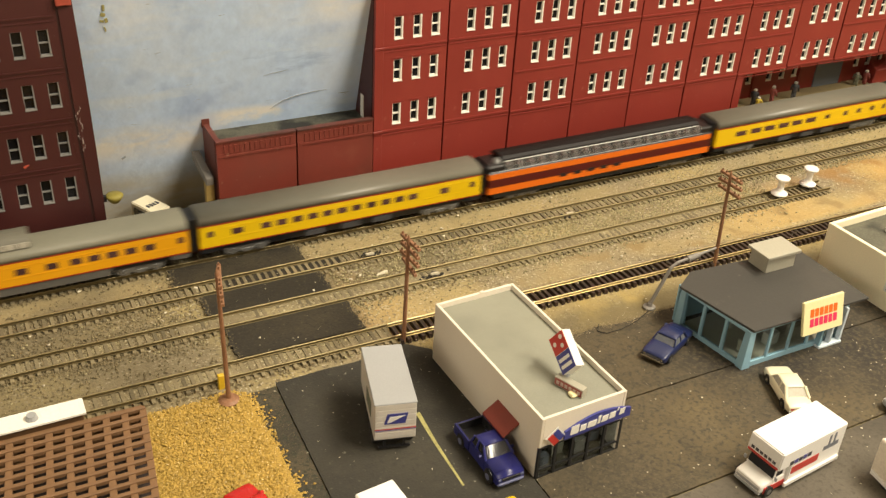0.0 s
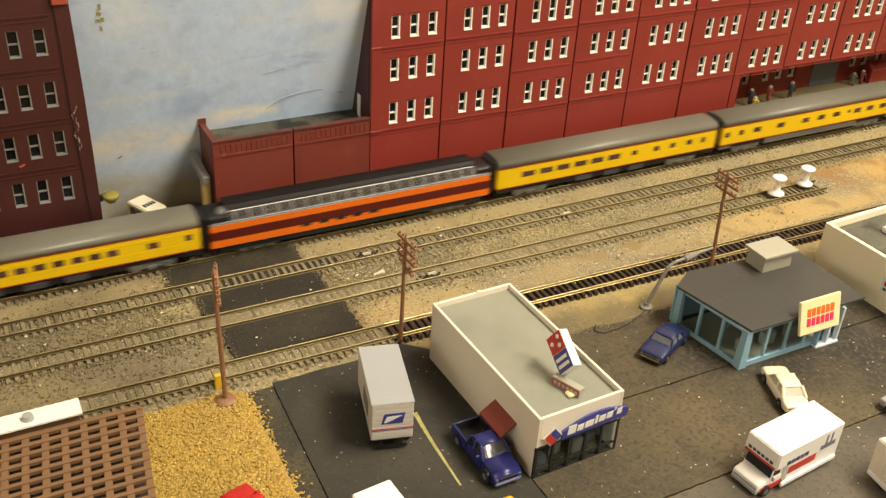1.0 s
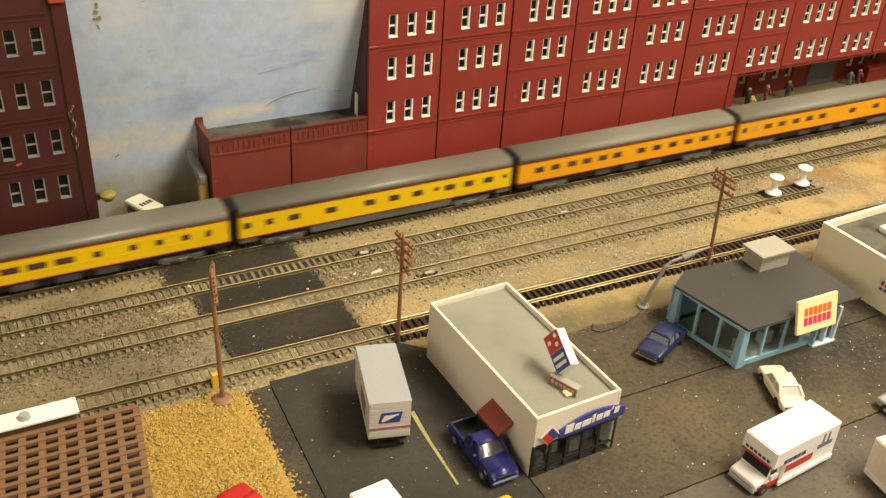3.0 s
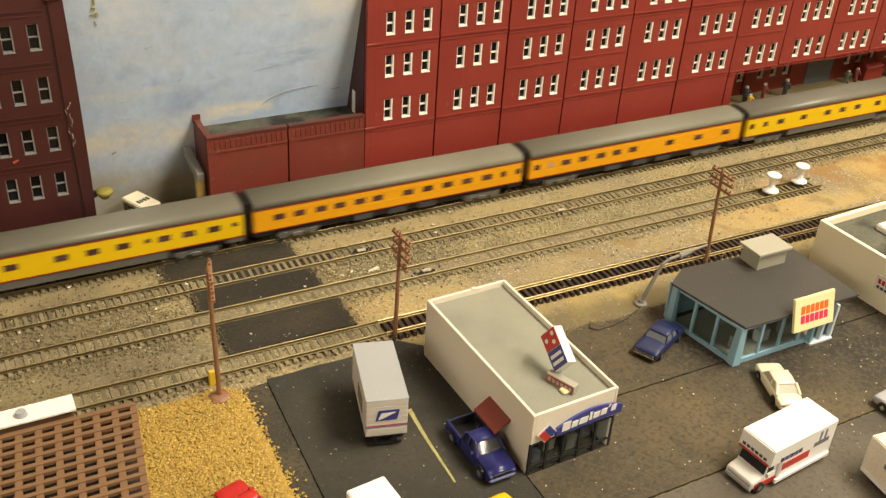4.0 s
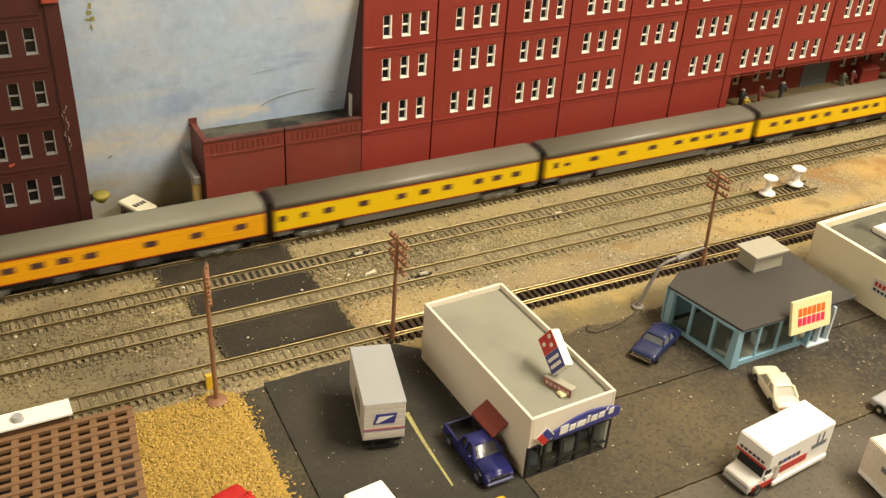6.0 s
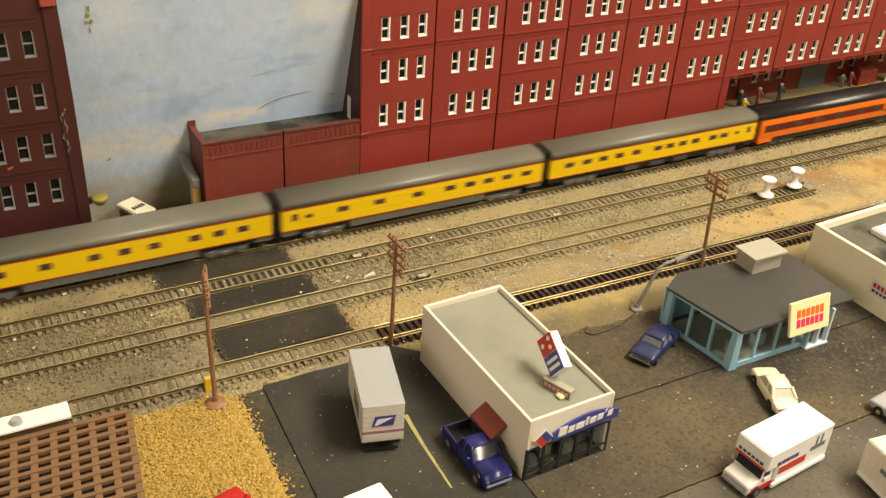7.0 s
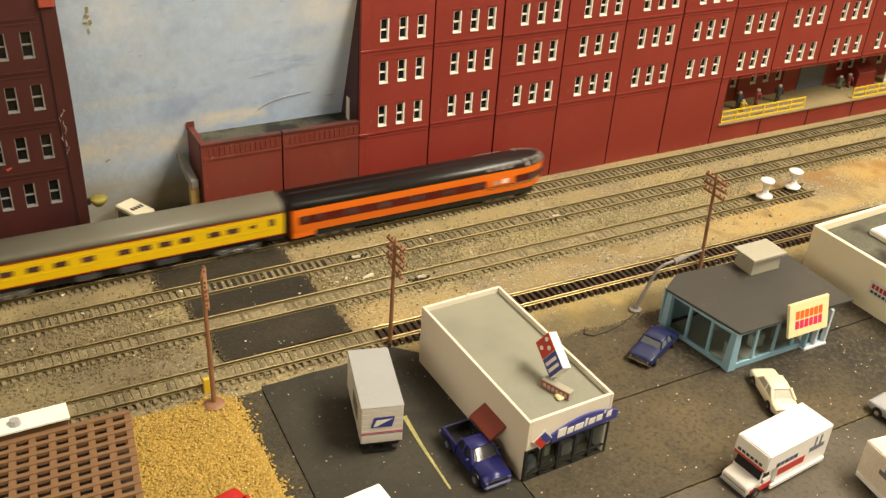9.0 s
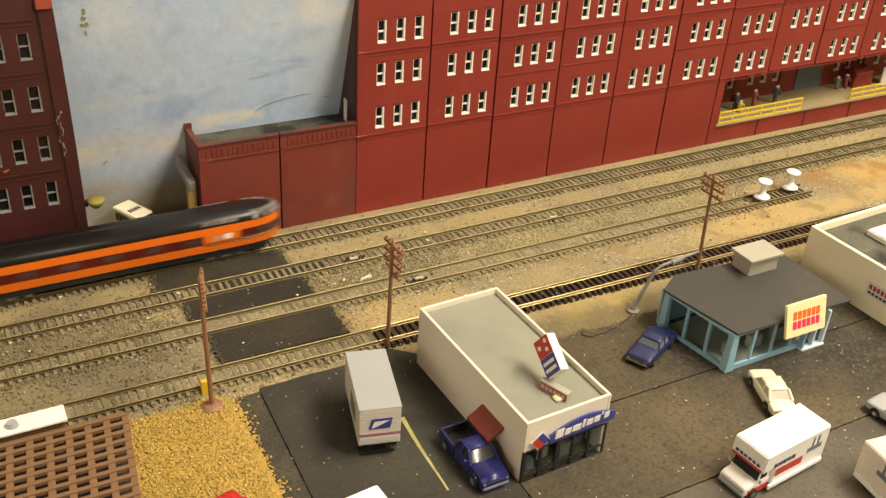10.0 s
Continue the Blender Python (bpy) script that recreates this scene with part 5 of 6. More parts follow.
def old_van():
    t = thing("van", mm(80.8, 466.5, 0.3, 0, 0, 117), "small cream van with dark marks on its roof", "van")
    bm = smooth_prism([(-10, 1.8), (-10.3, 7.5), (-9, 11.6), (-7.4, 17.4), (10.6, 17.8), (11, 1.8)], 6.2, 0.7, 9)
    part("body", soften(bm, 0.5, 2), M_CREAMCAR, t)
    bm = bmnew(); hexa(bm, [(-9.5, -5.2, 11.8), (-8.8, -5.2, 11.8), (-8.8, 5.2, 11.8), (-9.5, 5.2, 11.8)], [(-8.0, -4.9, 16.4), (-7.2, -4.9, 16.4), (-7.2, 4.9, 16.4), (-8.0, 4.9, 16.4)])
    part("windscreen", bm, M_CARGLASS, t)
    for s in (-1, 1):
        for x in (-5, -0.5, 4):
            bm = bmnew(); box(bm, x, x + 3.6, s * 5.8 - 0.4, s * 5.8 + 0.4, 11.6, 15.4); part("side_window", bm, M_CARGLASS, t)
    for k in range(4):
        bm = bmnew(); box(bm, -1.4, 1.4, -3.6 + k * 1.9, -2.4 + k * 1.9, 17.3, 17.85); part("print_bar", bm, M_FIGDARK, t)
    wheels(t, (-6, 6.5), 5.2, 2.1)


old_van()


# ---- pizza store ----
M_PLAQUE = mat("faded_red_print", (0.3, 0.07, 0.06), 0.55, vary=0.2, coarse=160)
M_FADEDWHITE = mat("faded_pinkish_print", (0.5, 0.4, 0.35), 0.55, vary=0.15, coarse=160)


def pizza_store():
    b = thing("pizza_store", mm(171.9, 228.2, 0.0, 0, 0, 2.1), "off-white store with grey-green roof and blue arched sign", "building")
    w, l, h = 40.0, 84.0, 30.5
    bm = bmnew(); box(bm, 0, 1.3, 0, l, 0, h); part("side_wall", soften(bm, 0.18), M_STOREWALL, b)
    bm = bmnew(); box(bm, w - 1.3, w, 0, l, 0, h); part("side_wall", soften(bm, 0.18), M_STOREWALL, b)
    bm = bmnew(); box(bm, 1.3, w - 1.3, l - 1.3, l, 0, h); box(bm, 22, 24, l - 1.5, l - 0.2, h, h + 0.6); part("rear_wall", soften(bm, 0.15), M_STOREWALL, b)
    bm = bmnew(); box(bm, 1.3, w - 1.3, 0.1, 1.3, 16.2, h); part("front_wall", soften(bm, 0.15), M_STOREWALL, b)
    bm = bmnew(); box(bm, 1.3, w - 1.3, 1.3, l - 1.3, 26.6, 28.0); part("roof", bm, M_STOREROOF, b, "grey-green flat roof")
    bm = bmnew(); box(bm, 1.3, w - 1.3, 1.3, l - 1.3, 0, 0.5); part("floor", bm, M_LOT, b)
    # near-black wall added behind the glass to stand in for interior shade
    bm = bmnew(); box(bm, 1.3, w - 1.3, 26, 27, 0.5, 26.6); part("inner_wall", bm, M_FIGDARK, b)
    for k in range(6):
        x = 0.4 + (w - 0.8) * k / 5
        bm = bmnew(); box(bm, x - 0.55, x + 0.55, -0.3, 0.7, 0, 16.2); part("mullion", bm, M_BLACK, b)
    for z in (0.2, 15.6, 4.2):
        bm = bmnew(); box(bm, 0, w, -0.2, 0.6, z, z + 0.7); part("transom", bm, M_BLACK, b)
    for k in range(5):
        x = 0.95 + (w - 0.8) * k / 5
        bm = bmnew(); box(bm, x, x + 6.7, 0.8, 1.1, 0.5, 16)
        o = part("pane", bm, M_GLASS, b)
        o.visible_shadow = False
    for k in range(4):
        bm = bmnew(); box(bm, 4 + k * 9, 9.5 + k * 9, 5 + (k % 2) * 3, 8 + (k % 2) * 3, 0.5, 5 + k % 3); part("counter", bm, (M_GREYCAR, M_VENT, M_LAMPGREY, M_GREYCAR)[k], b)
    # arched sign over the windows
    bm = bmnew()
    top = [(11 + 31.5 * i / 14, 19.5 + 0.10 * i + 5.0 * math.sin(math.pi * (0.1 + 0.82 * i / 14))) for i in range(15)]
    prism_y(bm, [(11, 17.2), (42.5, 18.0)] + top[::-1], -1.1, -0.2)
    s = part("arch_sign", bm, M_SIGNBLUE, b, "blue arched sign with white lettering bars")
    x = 13.2
    for k, (lw, lz, lh) in enumerate(((3.9, 0, 4.3), (3.0, 0, 3.0), (4.2, 0, 3.0), (1.4, 0, 4.0), (3.1, 0, 3.0), (3.0, 0, 3.0), (0.9, 2.6, 1.5), (2.5, 0, 3.0))):
        z = 18.7 + lz + (x - 13) * 0.075
        bm = bmnew(); hexa(bm, [(x, -1.35, z), (x + lw, -1.35, z + 0.1), (x + lw, -1.1, z + 0.1), (x, -1.1, z)],
                           [(x + 0.35, -1.35, z + lh), (x + lw + 0.35, -1.35, z + lh + 0.1), (x + lw + 0.35, -1.1, z + lh + 0.1), (x + 0.35, -1.1, z + lh)])
        part("letter_bar", soften(bm, 0.1), M_SIGNWHITE, s)
        x += lw + 0.55
    for dx, m, y in ((0, M_SIGNRED, -1.6), (2.9, M_SIGNBLUE, -1.6)):
        bm = bmnew(); box(bm, -2.8 + dx, -0.1 + dx, -0.4, 0, -2.7, 2.7)
        part("logo_tile", bm, m, b, at=mm(6.6, y + 0.6, 20.4, 0, -38, 0))
    bm = bmnew(); box(bm, -3.4, 3.4, 0, 0.4, -3.3, 3.3); part("logo_board", bm, M_SIGNWHITE, b, at=mm(6.6, -0.95, 20.4, 0, -38, 0))
    # awning on the long side
    bm = bmnew()
    hexa(bm, [(-7, 14, 12.6), (0, 14, 16.8), (0, 30, 16.8), (-7, 30, 12.6)], [(-7, 14, 13.5), (0, 14, 18.0), (0, 30, 18.0), (-7, 30, 13.5)])
    part("awning", soften(bm, 0.15), M_AWNING, b, "brick red side awning")
    # roof sign
    bm = bmnew(); box(bm, -1.7, 1.7, -6.6, 6.6, 0, 4.0); o = part("roof_plaque", soften(bm, 0.15), M_VENT, b, "low white and red roof plaque", at=mm(21.8, 12.8, 28, 0, 0, 20))
    bm = bmnew(); box(bm, -1.85, -1.65, -6.3, 6.3, 0.5, 3.5); part("red_face", bm, M_PLAQUE, o)
    for k in range(6):
        bm = bmnew(); box(bm, -2.0, -1.83, -5.6 + k * 1.95, -4.3 + k * 1.95, 1.2, 2.8); part("letter_bar", bm, M_FADEDWHITE, o)
    bm = bmnew(); box(bm, 19.0, 22.2, 7.5, 11.0, 28.0, 29.6); part("glue_block", soften(bm, 0.5), M_CREAMSIGN, b, "yellowed glue block under the plaque")
    bm = bmnew(); rod(bm, (21.3, 14.5, 28), (23.6, 18.0, 35.5), 0.8); part("sign_post", bm, M_TRAILERTOP, b)
    o = part("roof_sign", soften_box(-2.2, 2.2, -4.5, 4.5, -8.0, 8.0), M_SIGNWHITE, b, "tilted red and blue roof sign board", at=ROOF_SIGN)
    bm = bmnew(); box(bm, -2.35, -2.15, -4.3, 4.3, 0.2, 7.8); part("red_face", bm, M_SIGNRED, o)
    bm = bmnew(); box(bm, -2.35, -2.15, -4.3, 4.3, -7.8, 0.0); part("blue_face", bm, M_SIGNBLUE, o)
    for y, z in ((-2.2, 5.9), (2.2, 4.4), (-1.6, 2.4)):
        bm = bmnew(); rod(bm, (-2.38, y, z), (-2.5, y, z), 0.95, n=14); part("dot", bm, M_SIGNWHITE, o)
    for z in (-2.6, -5.4):
        bm = bmnew(); box(bm, -2.5, -2.36, -3.2, 3.4, z - 0.7, z + 0.7); part("letter_bar", bm, M_SIGNWHITE, o)


def soften_box(x0, x1, y0, y1, z0, z1, w=0.25):
    bm = bmnew(); box(bm, x0, x1, y0, y1, z0, z1)
    return soften(bm, w)


# the roof sign is a tile turned on its corner, facing the parking lot
ROOF_SIGN = Matrix.Translation(Vector((24.6, 21.5, 39.5)) * S) @ Matrix.Rotation(math.radians(-12), 4, "Z") @ Matrix(((0.937, -0.354, 0.0), (0.235, 0.622, 0.748), (-0.265, -0.70, 0.664))).to_4x4() @ Matrix.Rotation(math.radians(-13), 4, "X")
pizza_store()


# ---- doughnut shop ----
def donut_shop():
    b = thing("doughnut_shop", mm(0, 0, 0.6), "pale blue glazed shop with dark overhanging roof", "building")
    A, B, C, D = (296.5, 250.5), (357.5, 250.8), (362.0, 293.0), (290.5, 289.5)
    zt = 20.4
    bm = bmnew(); plate(bm, [(288.4, 291.2), (296.8, 248.8), (367.6, 248.4), (367.6, 296), (301.5, 299.6)], zt, zt + 1.3)
    part("roof", soften(bm, 0.2), M_SHOPROOF, b, "dark brown flat roof")
    bm = bmnew(); plate(bm, [A, B, C, D], 0, 0.4); part("floor", bm, M_VENT, b)
    bm = bmnew(); plate(bm, [(358.4, 251.4), (359.4, 251.4), (363.5, 294), (290.5, 294), (290.5, 293), (361.5, 293)], 0, zt); part("rear_wall", bm, M_SHOPBLUE, b)
    bm = bmnew(); plate(bm, [(312, 276), (356, 276), (356, 278), (312, 278)], 0.4, zt); part("inner_wall", bm, M_VENT, b)

    def column(p, w, z0=0.0, z1=zt, m=M_SHOPBLUE):
        bm = bmnew(); box(bm, p[0] - w, p[0] + w, p[1] - w, p[1] + w, z0, z1); part("column", soften(bm, 0.15), m, b)

    def along(p, q, f):
        return (p[0] + (q[0] - p[0]) * f, p[1] + (q[1] - p[1]) * f)

    def bar(p, q, z0, z1, w, name="sill", m=M_SHOPBLUE):
        bm = bmnew()
        d = Vector((q[0] - p[0], q[1] - p[1])).normalized()
        n = (-d.y * w, d.x * w)
        plate(bm, [(p[0] - n[0], p[1] - n[1]), (q[0] - n[0], q[1] - n[1]), (q[0] + n[0], q[1] + n[1]), (p[0] + n[0], p[1] + n[1])], z0, z1)
        return part(name, bm, m, b)

    bm = bmnew(); hexa(bm, [(294.6, 248.8, 0), (299.4, 248.8, 0), (299.4, 253.4, 0), (294.6, 253.4, 0)], [(295.8, 249.6, zt), (299.2, 249.6, zt), (299.2, 253.0, zt), (295.8, 253.0, zt)])
    part("corner_pier", soften(bm, 0.15), M_SHOPBLUE, b)
    bm = bmnew(); hexa(bm, [(288.6, 286.5, 0), (292.2, 286.5, 0), (292.2, 291, 0), (288.6, 291, 0)], [(289.2, 287, zt), (292.0, 287, zt), (292.0, 290.6, zt), (289.2, 290.6, zt)])
    part("corner_pier", soften(bm, 0.15), M_SHOPBLUE, b)
    for f in (0.33, 0.66):
        column(along(A, D, f), 0.8)
    for f in (0.22, 0.43, 0.63, 0.98):
        column(along(A, B, f), 0.7)
    bar(A, D, 0, 2.2, 0.8); bar(A, B, 0, 2.6, 0.8)
    bar(A, D, zt - 1.4, zt, 0.7, "lintel"); bar(A, B, zt - 1.4, zt, 0.7, "lintel")
    for k in range(3):
        o = bar(along(A, D, k / 3 + 0.02), along(A, D, k / 3 + 0.31), 2.2, zt - 1.4, 0.12, "pane", M_GLASS); o.visible_shadow = False
        o = bar(along(A, B, k * 0.21 + 0.02), along(A, B, k * 0.21 + 0.2), 2.6, zt - 1.4, 0.12, "pane", M_GLASS); o.visible_shadow = False
    # doorway
    bm = bmnew(); box(bm, 340.5, 355.0, 246.6, 250.2, 0, 1.2); part("step", soften(bm, 0.15), M_SHOPBLUELIGHT, b)
    for x in (341.2, 347.6, 354.2):
        bm = bmnew(); box(bm, x - 0.6, x + 0.6, 247.4, 250.2, 1.2, zt - 1); part("door_frame", bm, M_SHOPBLUELIGHT if x > 342 else M_SHOPBLUE, b)
    bm = bmnew(); box(bm, 342, 353.5, 249.6, 249.9, 1.2, 15); o = part("door", bm, M_GLASS, b); o.visible_shadow = False
    for x in (303, 318, 333):
        bm = bmnew(); box(bm, x, x + 7, 258, 262, 0.4, 7); part("counter", soften(bm, 0.3), M_VENT if x != 318 else M_SIGNWHITE, b)
    # roof box
    bm = bmnew(); box(bm, 335.0, 353.6, 284.0, 296.0, zt + 1.2, zt + 9.3, 0.3); o = part("roof_box", soften(bm, 0.15), M_VENT, b, "beige roof vent box with lid")
    bm = bmnew(); box(bm, 333.4, 355.0, 282.6, 297.2, zt + 9.3, zt + 10.9); part("lid", soften(bm, 0.2), M_VENT, o)
    # sign board
    bm = bmnew(); box(bm, 0, 25.4, -0.8, 0.8, 0, 16.4); o = part("sign_board", soften(bm, 0.2), M_CREAMSIGN, b, "cream sign with orange and pink lettering bars", at=mm(323.2, 244.6, 13.8, -15, 1.0, 1))
    random.seed(5)
    for z, m, n in ((8.4, M_SIGNORANGE, 6), (3.7, M_SIGNPINK, 6)):
        for k in range(n):
            x = 4.0 + k * 2.95
            bm = bmnew(); box(bm, x, x + 2.35, -1.0, -0.75, z, z + 4.0); part("letter_bar", soften(bm, 0.09), m, o)
    for x in (327, 344):
        bm = bmnew(); rod(bm, (x, 246.6, 19.6), (x, 250.0, 19.6), 0.5); part("sign_bracket", bm, M_BLACK, b)


donut_shop()


# ---- cream building ----
def cream_store():
    b = thing("cream_store", mm(394.3, 302.4, 0, 0, 0, 2.5), "cream plastic store with dark recessed roof", "building")
    l = 150
    bm = bmnew(); box(bm, 0, 2.2, -l, 0, 0, 28.5); part("side_wall", soften(bm, 0.3), M_CREAM, b)
    bm = bmnew(); box(bm, 2.2, 130, -2.2, 0, 0, 28.5); part("rear_wall", soften(bm, 0.3), M_CREAM, b)
    bm = bmnew(); box(bm, 128, 130.2, -l, -2.2, 0, 28.5); part("side_wall", bm, M_CREAM, b)
    bm = bmnew(); box(bm, 2.2, 128, -l, -l + 2.2, 0, 28.5); part("front_wall", bm, M_CREAM, b)
    bm = bmnew(); box(bm, 2.2, 128, -l + 2.2, -2.2, 23, 24.5); part("roof", bm, M_TARROOF, b, "dark grey recessed roof")
    bm = bmnew(); box(bm, 26, 60, -28, -15, 24.5, 28); part("roof_unit", soften(bm, 0.6, 2), M_SIGNWHITE, b, "pale roof unit")
    bm = bmnew(); box(bm, -0.5, 0, -54, -41, 11.0, 19.0); o = part("wall_sign", bm, M_SIGNWHITE, b, "white wall sign with red and dark bars")
    for z, m, h in ((14.6, M_SIGNRED, 2.6), (12.0, M_FIGDARK, 1.4)):
        for k in range(5):
            bm = bmnew(); box(bm, -0.7, -0.5, -44 - k * 2.3, -42.4 - k * 2.3, z, z + h); part("letter_bar", bm, m, o)


cream_store()


# ---- poles, lamp, pins, lattice ----
def utility_pole(x, y, h, lean, label, arms, turn=0.0, base=False):
    t = thing("utility_pole", mm(x, y, 1.0, lean[0], lean[1], 0), label, "utility pole", "line poles")
    bm = bmnew(); rod(bm, (0, 0, -0.5), (0, 0, h - 2.5), 1.05, 0.8, 10); rod(bm, (0, 0, h - 2.5), (0, 0, h), 0.8, 0.15, 10); part("mast", bm, M_POLE, t, smooth=False)
    if base:
        bm = bmnew(); lathe(bm, [(4.2, 0), (4.4, 0.8), (3.2, 1.6), (1.4, 2.0)], n=18); part("base", bm, M_POLE, t)
    for k in range(arms):
        z = h - 4 - k * 4.2
        a = part("crossarm", soften_box(-0.8, 0.8, -7.8, 7.8, -0.75, 0.75, 0.15), M_POLE, t, at=mm(0.9, 0, z, 0, 0, turn + random.uniform(-5, 5)))
        bm = bmnew(); rod(bm, (0, 0, 0.4), (0, 0, 1.9), 0.55, 0.4, 6)
        ins = mesh_of("insulator", bm, M_POLE)
        for y2 in (-6.8, -4.0, 4.0, 6.8):
            part("insulator", ins, None, a, at=mm(0, y2, 0))


utility_pole(77.2, 319.0, 67.0, (1.0, -1.0), "rusty brown plastic utility pole on a round base in gravel", 3, -15, True)
utility_pole(162.1, 328.4, 57, (0, 0.6), "rusty brown plastic utility pole beside the front track", 4)
utility_pole(343.0, 325.0, 57.5, (0.5, -3.5), "rusty brown plastic utility pole with three crossarms", 3)


def street_lamp():
    t = thing("street_lamp", mm(287, 307.5, 0), "grey plastic street lamp leaning to one side", "street lamp")
    bm = bmnew(); lathe(bm, [(3.2, 0), (3.1, 0.6), (1.5, 1.1), (1.1, 2.6)], n=16); part("base", bm, M_LAMPGREY, t)
    bm = bmnew()
    pts = [(0, 0, 1.5), (9.0, 0, 21.0), (12.5, 0, 23.2), (19, 0, 24.0), (36, 0, 26.2)]
    for a, c, r in zip(pts, pts[1:], (0.95, 0.8, 0.8, 0.7)):
        rod(bm, a, c, r, r * 0.95)
    part("mast", bm, M_LAMPGREY, t)
    bm = bmnew(); rod(bm, (19, 0, 23.7), (26, 0, 24.8), 1.6, 1.3, 10); part("lamp_head", bm, M_LAMPGREY, t)


street_lamp()


def loose_wire():
    bm = bmnew()
    pts = [(254, 304, 1.0), (250.5, 299.5, 1.0), (253.5, 296.5, 1.0), (262, 296.5, 1.1), (273, 299, 1.2), (284, 304, 1.0)]
    for a, c in zip(pts, pts[1:]):
        rod(bm, a, c, 0.22, n=5)
    tagged(part("wire", bm, M_DARKCHIP), "thin dark loose wire lying on the sand", "wire")


loose_wire()


def push_pin(x, y):
    t = thing("push_pin", mm(x, y, 4.65), "white plastic push pin standing on the track", "push pin", "push pins")
    bm = bmnew()
    lathe(bm, [(4.3, 0), (5.0, 0.4), (5.0, 1.1), (3.4, 1.9), (2.2, 2.8), (1.95, 5.0), (2.1, 8.8), (2.9, 9.7), (4.3, 10.1), (4.35, 11.1), (3.9, 11.5), (1.0, 11.6)], n=28)
    part("grip", bm, M_PIN, t, smooth=True)
    bm = bmnew(); rod(bm, (0, 0, -4.0), (0, 0, 0.1), 0.55); part("needle", bm, M_STEEL, t)


push_pin(429.5, 369.5)
push_pin(455.5, 372.5)


M_LATTICESHADE = mat("lattice_shade_brown", (0.022, 0.013, 0.01), 0.8, vary=0.2, coarse=60)


def lattice():
    t = thing("lattice_rack", mm(0, 0, 0), "brown plastic lattice rack on short legs", "lattice")
    z = 15.0
    long_me = mesh_of("slat", soften_box(-75, 42, -0.85, 0.85, -0.9, 0.9, 0.15), M_LATTICE)
    for k in range(18):
        part("slat", long_me, None, t, at=mm(-k * 0.62, 306.6 - k * 4.86, z))
    part("slat", long_me, None, t, at=mm(0.3, 311.4, z))
    cross_me = mesh_of("crossbar", soften_box(-1.3, 1.3, -86, 5.0, -1.9, 0.3, 0.15), M_LATTICE)
    for k in range(16):
        part("crossbar", cross_me, None, t, at=mm(40.8 - k * 6.95, 307, z, 0, 0, -7.2))
    # dark sheet added so the openings between slats look shaded
    bm = bmnew(); plate(bm, [(-76, 222), (29, 222), (41, 312.3), (-76, 312.3)], 2.0, 3.0); part("tray", bm, M_LATTICESHADE, t, "added dark sheet for the shade under the slats")
    bm = bmnew(); box(bm, -75, 41.5, 312.4, 313.0, 3.0, z + 0.6); part("rear_board", bm, M_LATTICE, t)
    bm = bmnew(); box(bm, -75, 29, 221.0, 222.0, 3.0, z - 2.0); part("front_board", bm, M_LATTICE, t)
    for x, y in ((40, 306), (-70, 306), (28, 224), (-70, 224)):
        bm = bmnew(); box(bm, x - 1.5, x + 1.5, y - 1.5, y + 1.5, -0.6, z - 1.5); part("leg", bm, M_LATTICE, t)


lattice()


def white_roof():
    t = thing("ribbed_shed", mm(0, 0, 0.4), "small shed with a white ribbed sheet roof", "shed")
    # brown wall colour stands in for the shaded gap under the roof
    bm = bmnew(); box(bm, -70, 20.0, 315.2, 321.6, 0, 17.4); part("body", bm, M_LATTICE, t, "shed wall coloured as the dark gap under the roof")
    bm = bmnew(); box(bm, -70.5, 21, 313.2, 322.6, 17.4, 18.2)
    for k in range(24):
        box(bm, 19.4 - k * 3.6, 20.2 - k * 3.6, 313.2, 322.6, 18.2, 18.32)
    part("roof", bm, M_WHITEROOF, t, "white ribbed sheet roof")
    bm = bmnew(); rod(bm, (2, 317.5, 18.2), (2, 317.5, 20.2), 2.4, 1.8, 12); part("vent", bm, M_TRAILERTOP, t)


white_roof()


def yellow_post():
    t = thing("marker_post", mm(76.6, 327.6, 0.8), "short yellow marker post by the track", "post")
    part("post", soften_box(-1.3, 1.3, -1.0, 1.0, 0, 8.0, 0.2), M_YELPOST, t)


yellow_post()

# ---- loose stones and litter ----
M_VERGEGRIT = mat("grey_tan_grit", (0.12, 0.097, 0.058), 0.95, vary=0.15, island=0.8)
M_EDGE = mat("pale_sand_grain", (0.24, 0.19, 0.11), 0.95, vary=0.15, island=1.4)

random.seed(11)
BALLAST = take(ballast_spots(), 30000)
# dark brown stones grow more frequent towards the left end
IS_BROWN = [random.random() < 0.95 * max(0.0, min(1.0, (260 - p[0]) / 200)) for p in BALLAST]
chip_mesh("ballast", [p for p, d in zip(BALLAST, IS_BROWN) if not d], 0.45, 0.95, 0.6, M_CHIPS, "loose grey and tan ballast stones", "ballast")
chip_mesh("dirty_ballast", [p for p, d in zip(BALLAST, IS_BROWN) if d], 0.45, 0.95, 0.6, M_BROWNCHIPS, "loose dark brown ballast stones", "ballast")


def stray_spots():
    """Stones that have rolled over the rims of the crossing patches."""
    while True:
        x0, x1, y0, y1 = random.choice(((88.5, 149, 342.6, 366), (85, 146.5, 377.6, 395.4), (77, 144, 407, 424.5)))
        x = random.choice((x0, x1)) + random.gauss(0, 1.5)
        yield x, random.uniform(y0, y1), 3.0


chip_mesh("stray_ballast", take(stray_spots(), 700), 0.25, 0.65, 0.5, M_BROWNCHIPS, "stray stones on the rims of the crossing", "ballast")
chip_mesh("gravel", take(gravel_spots(), 26000), 0.3, 1.05, 0.32, M_GOLDCHIPS, "coarse golden gravel", "gravel")
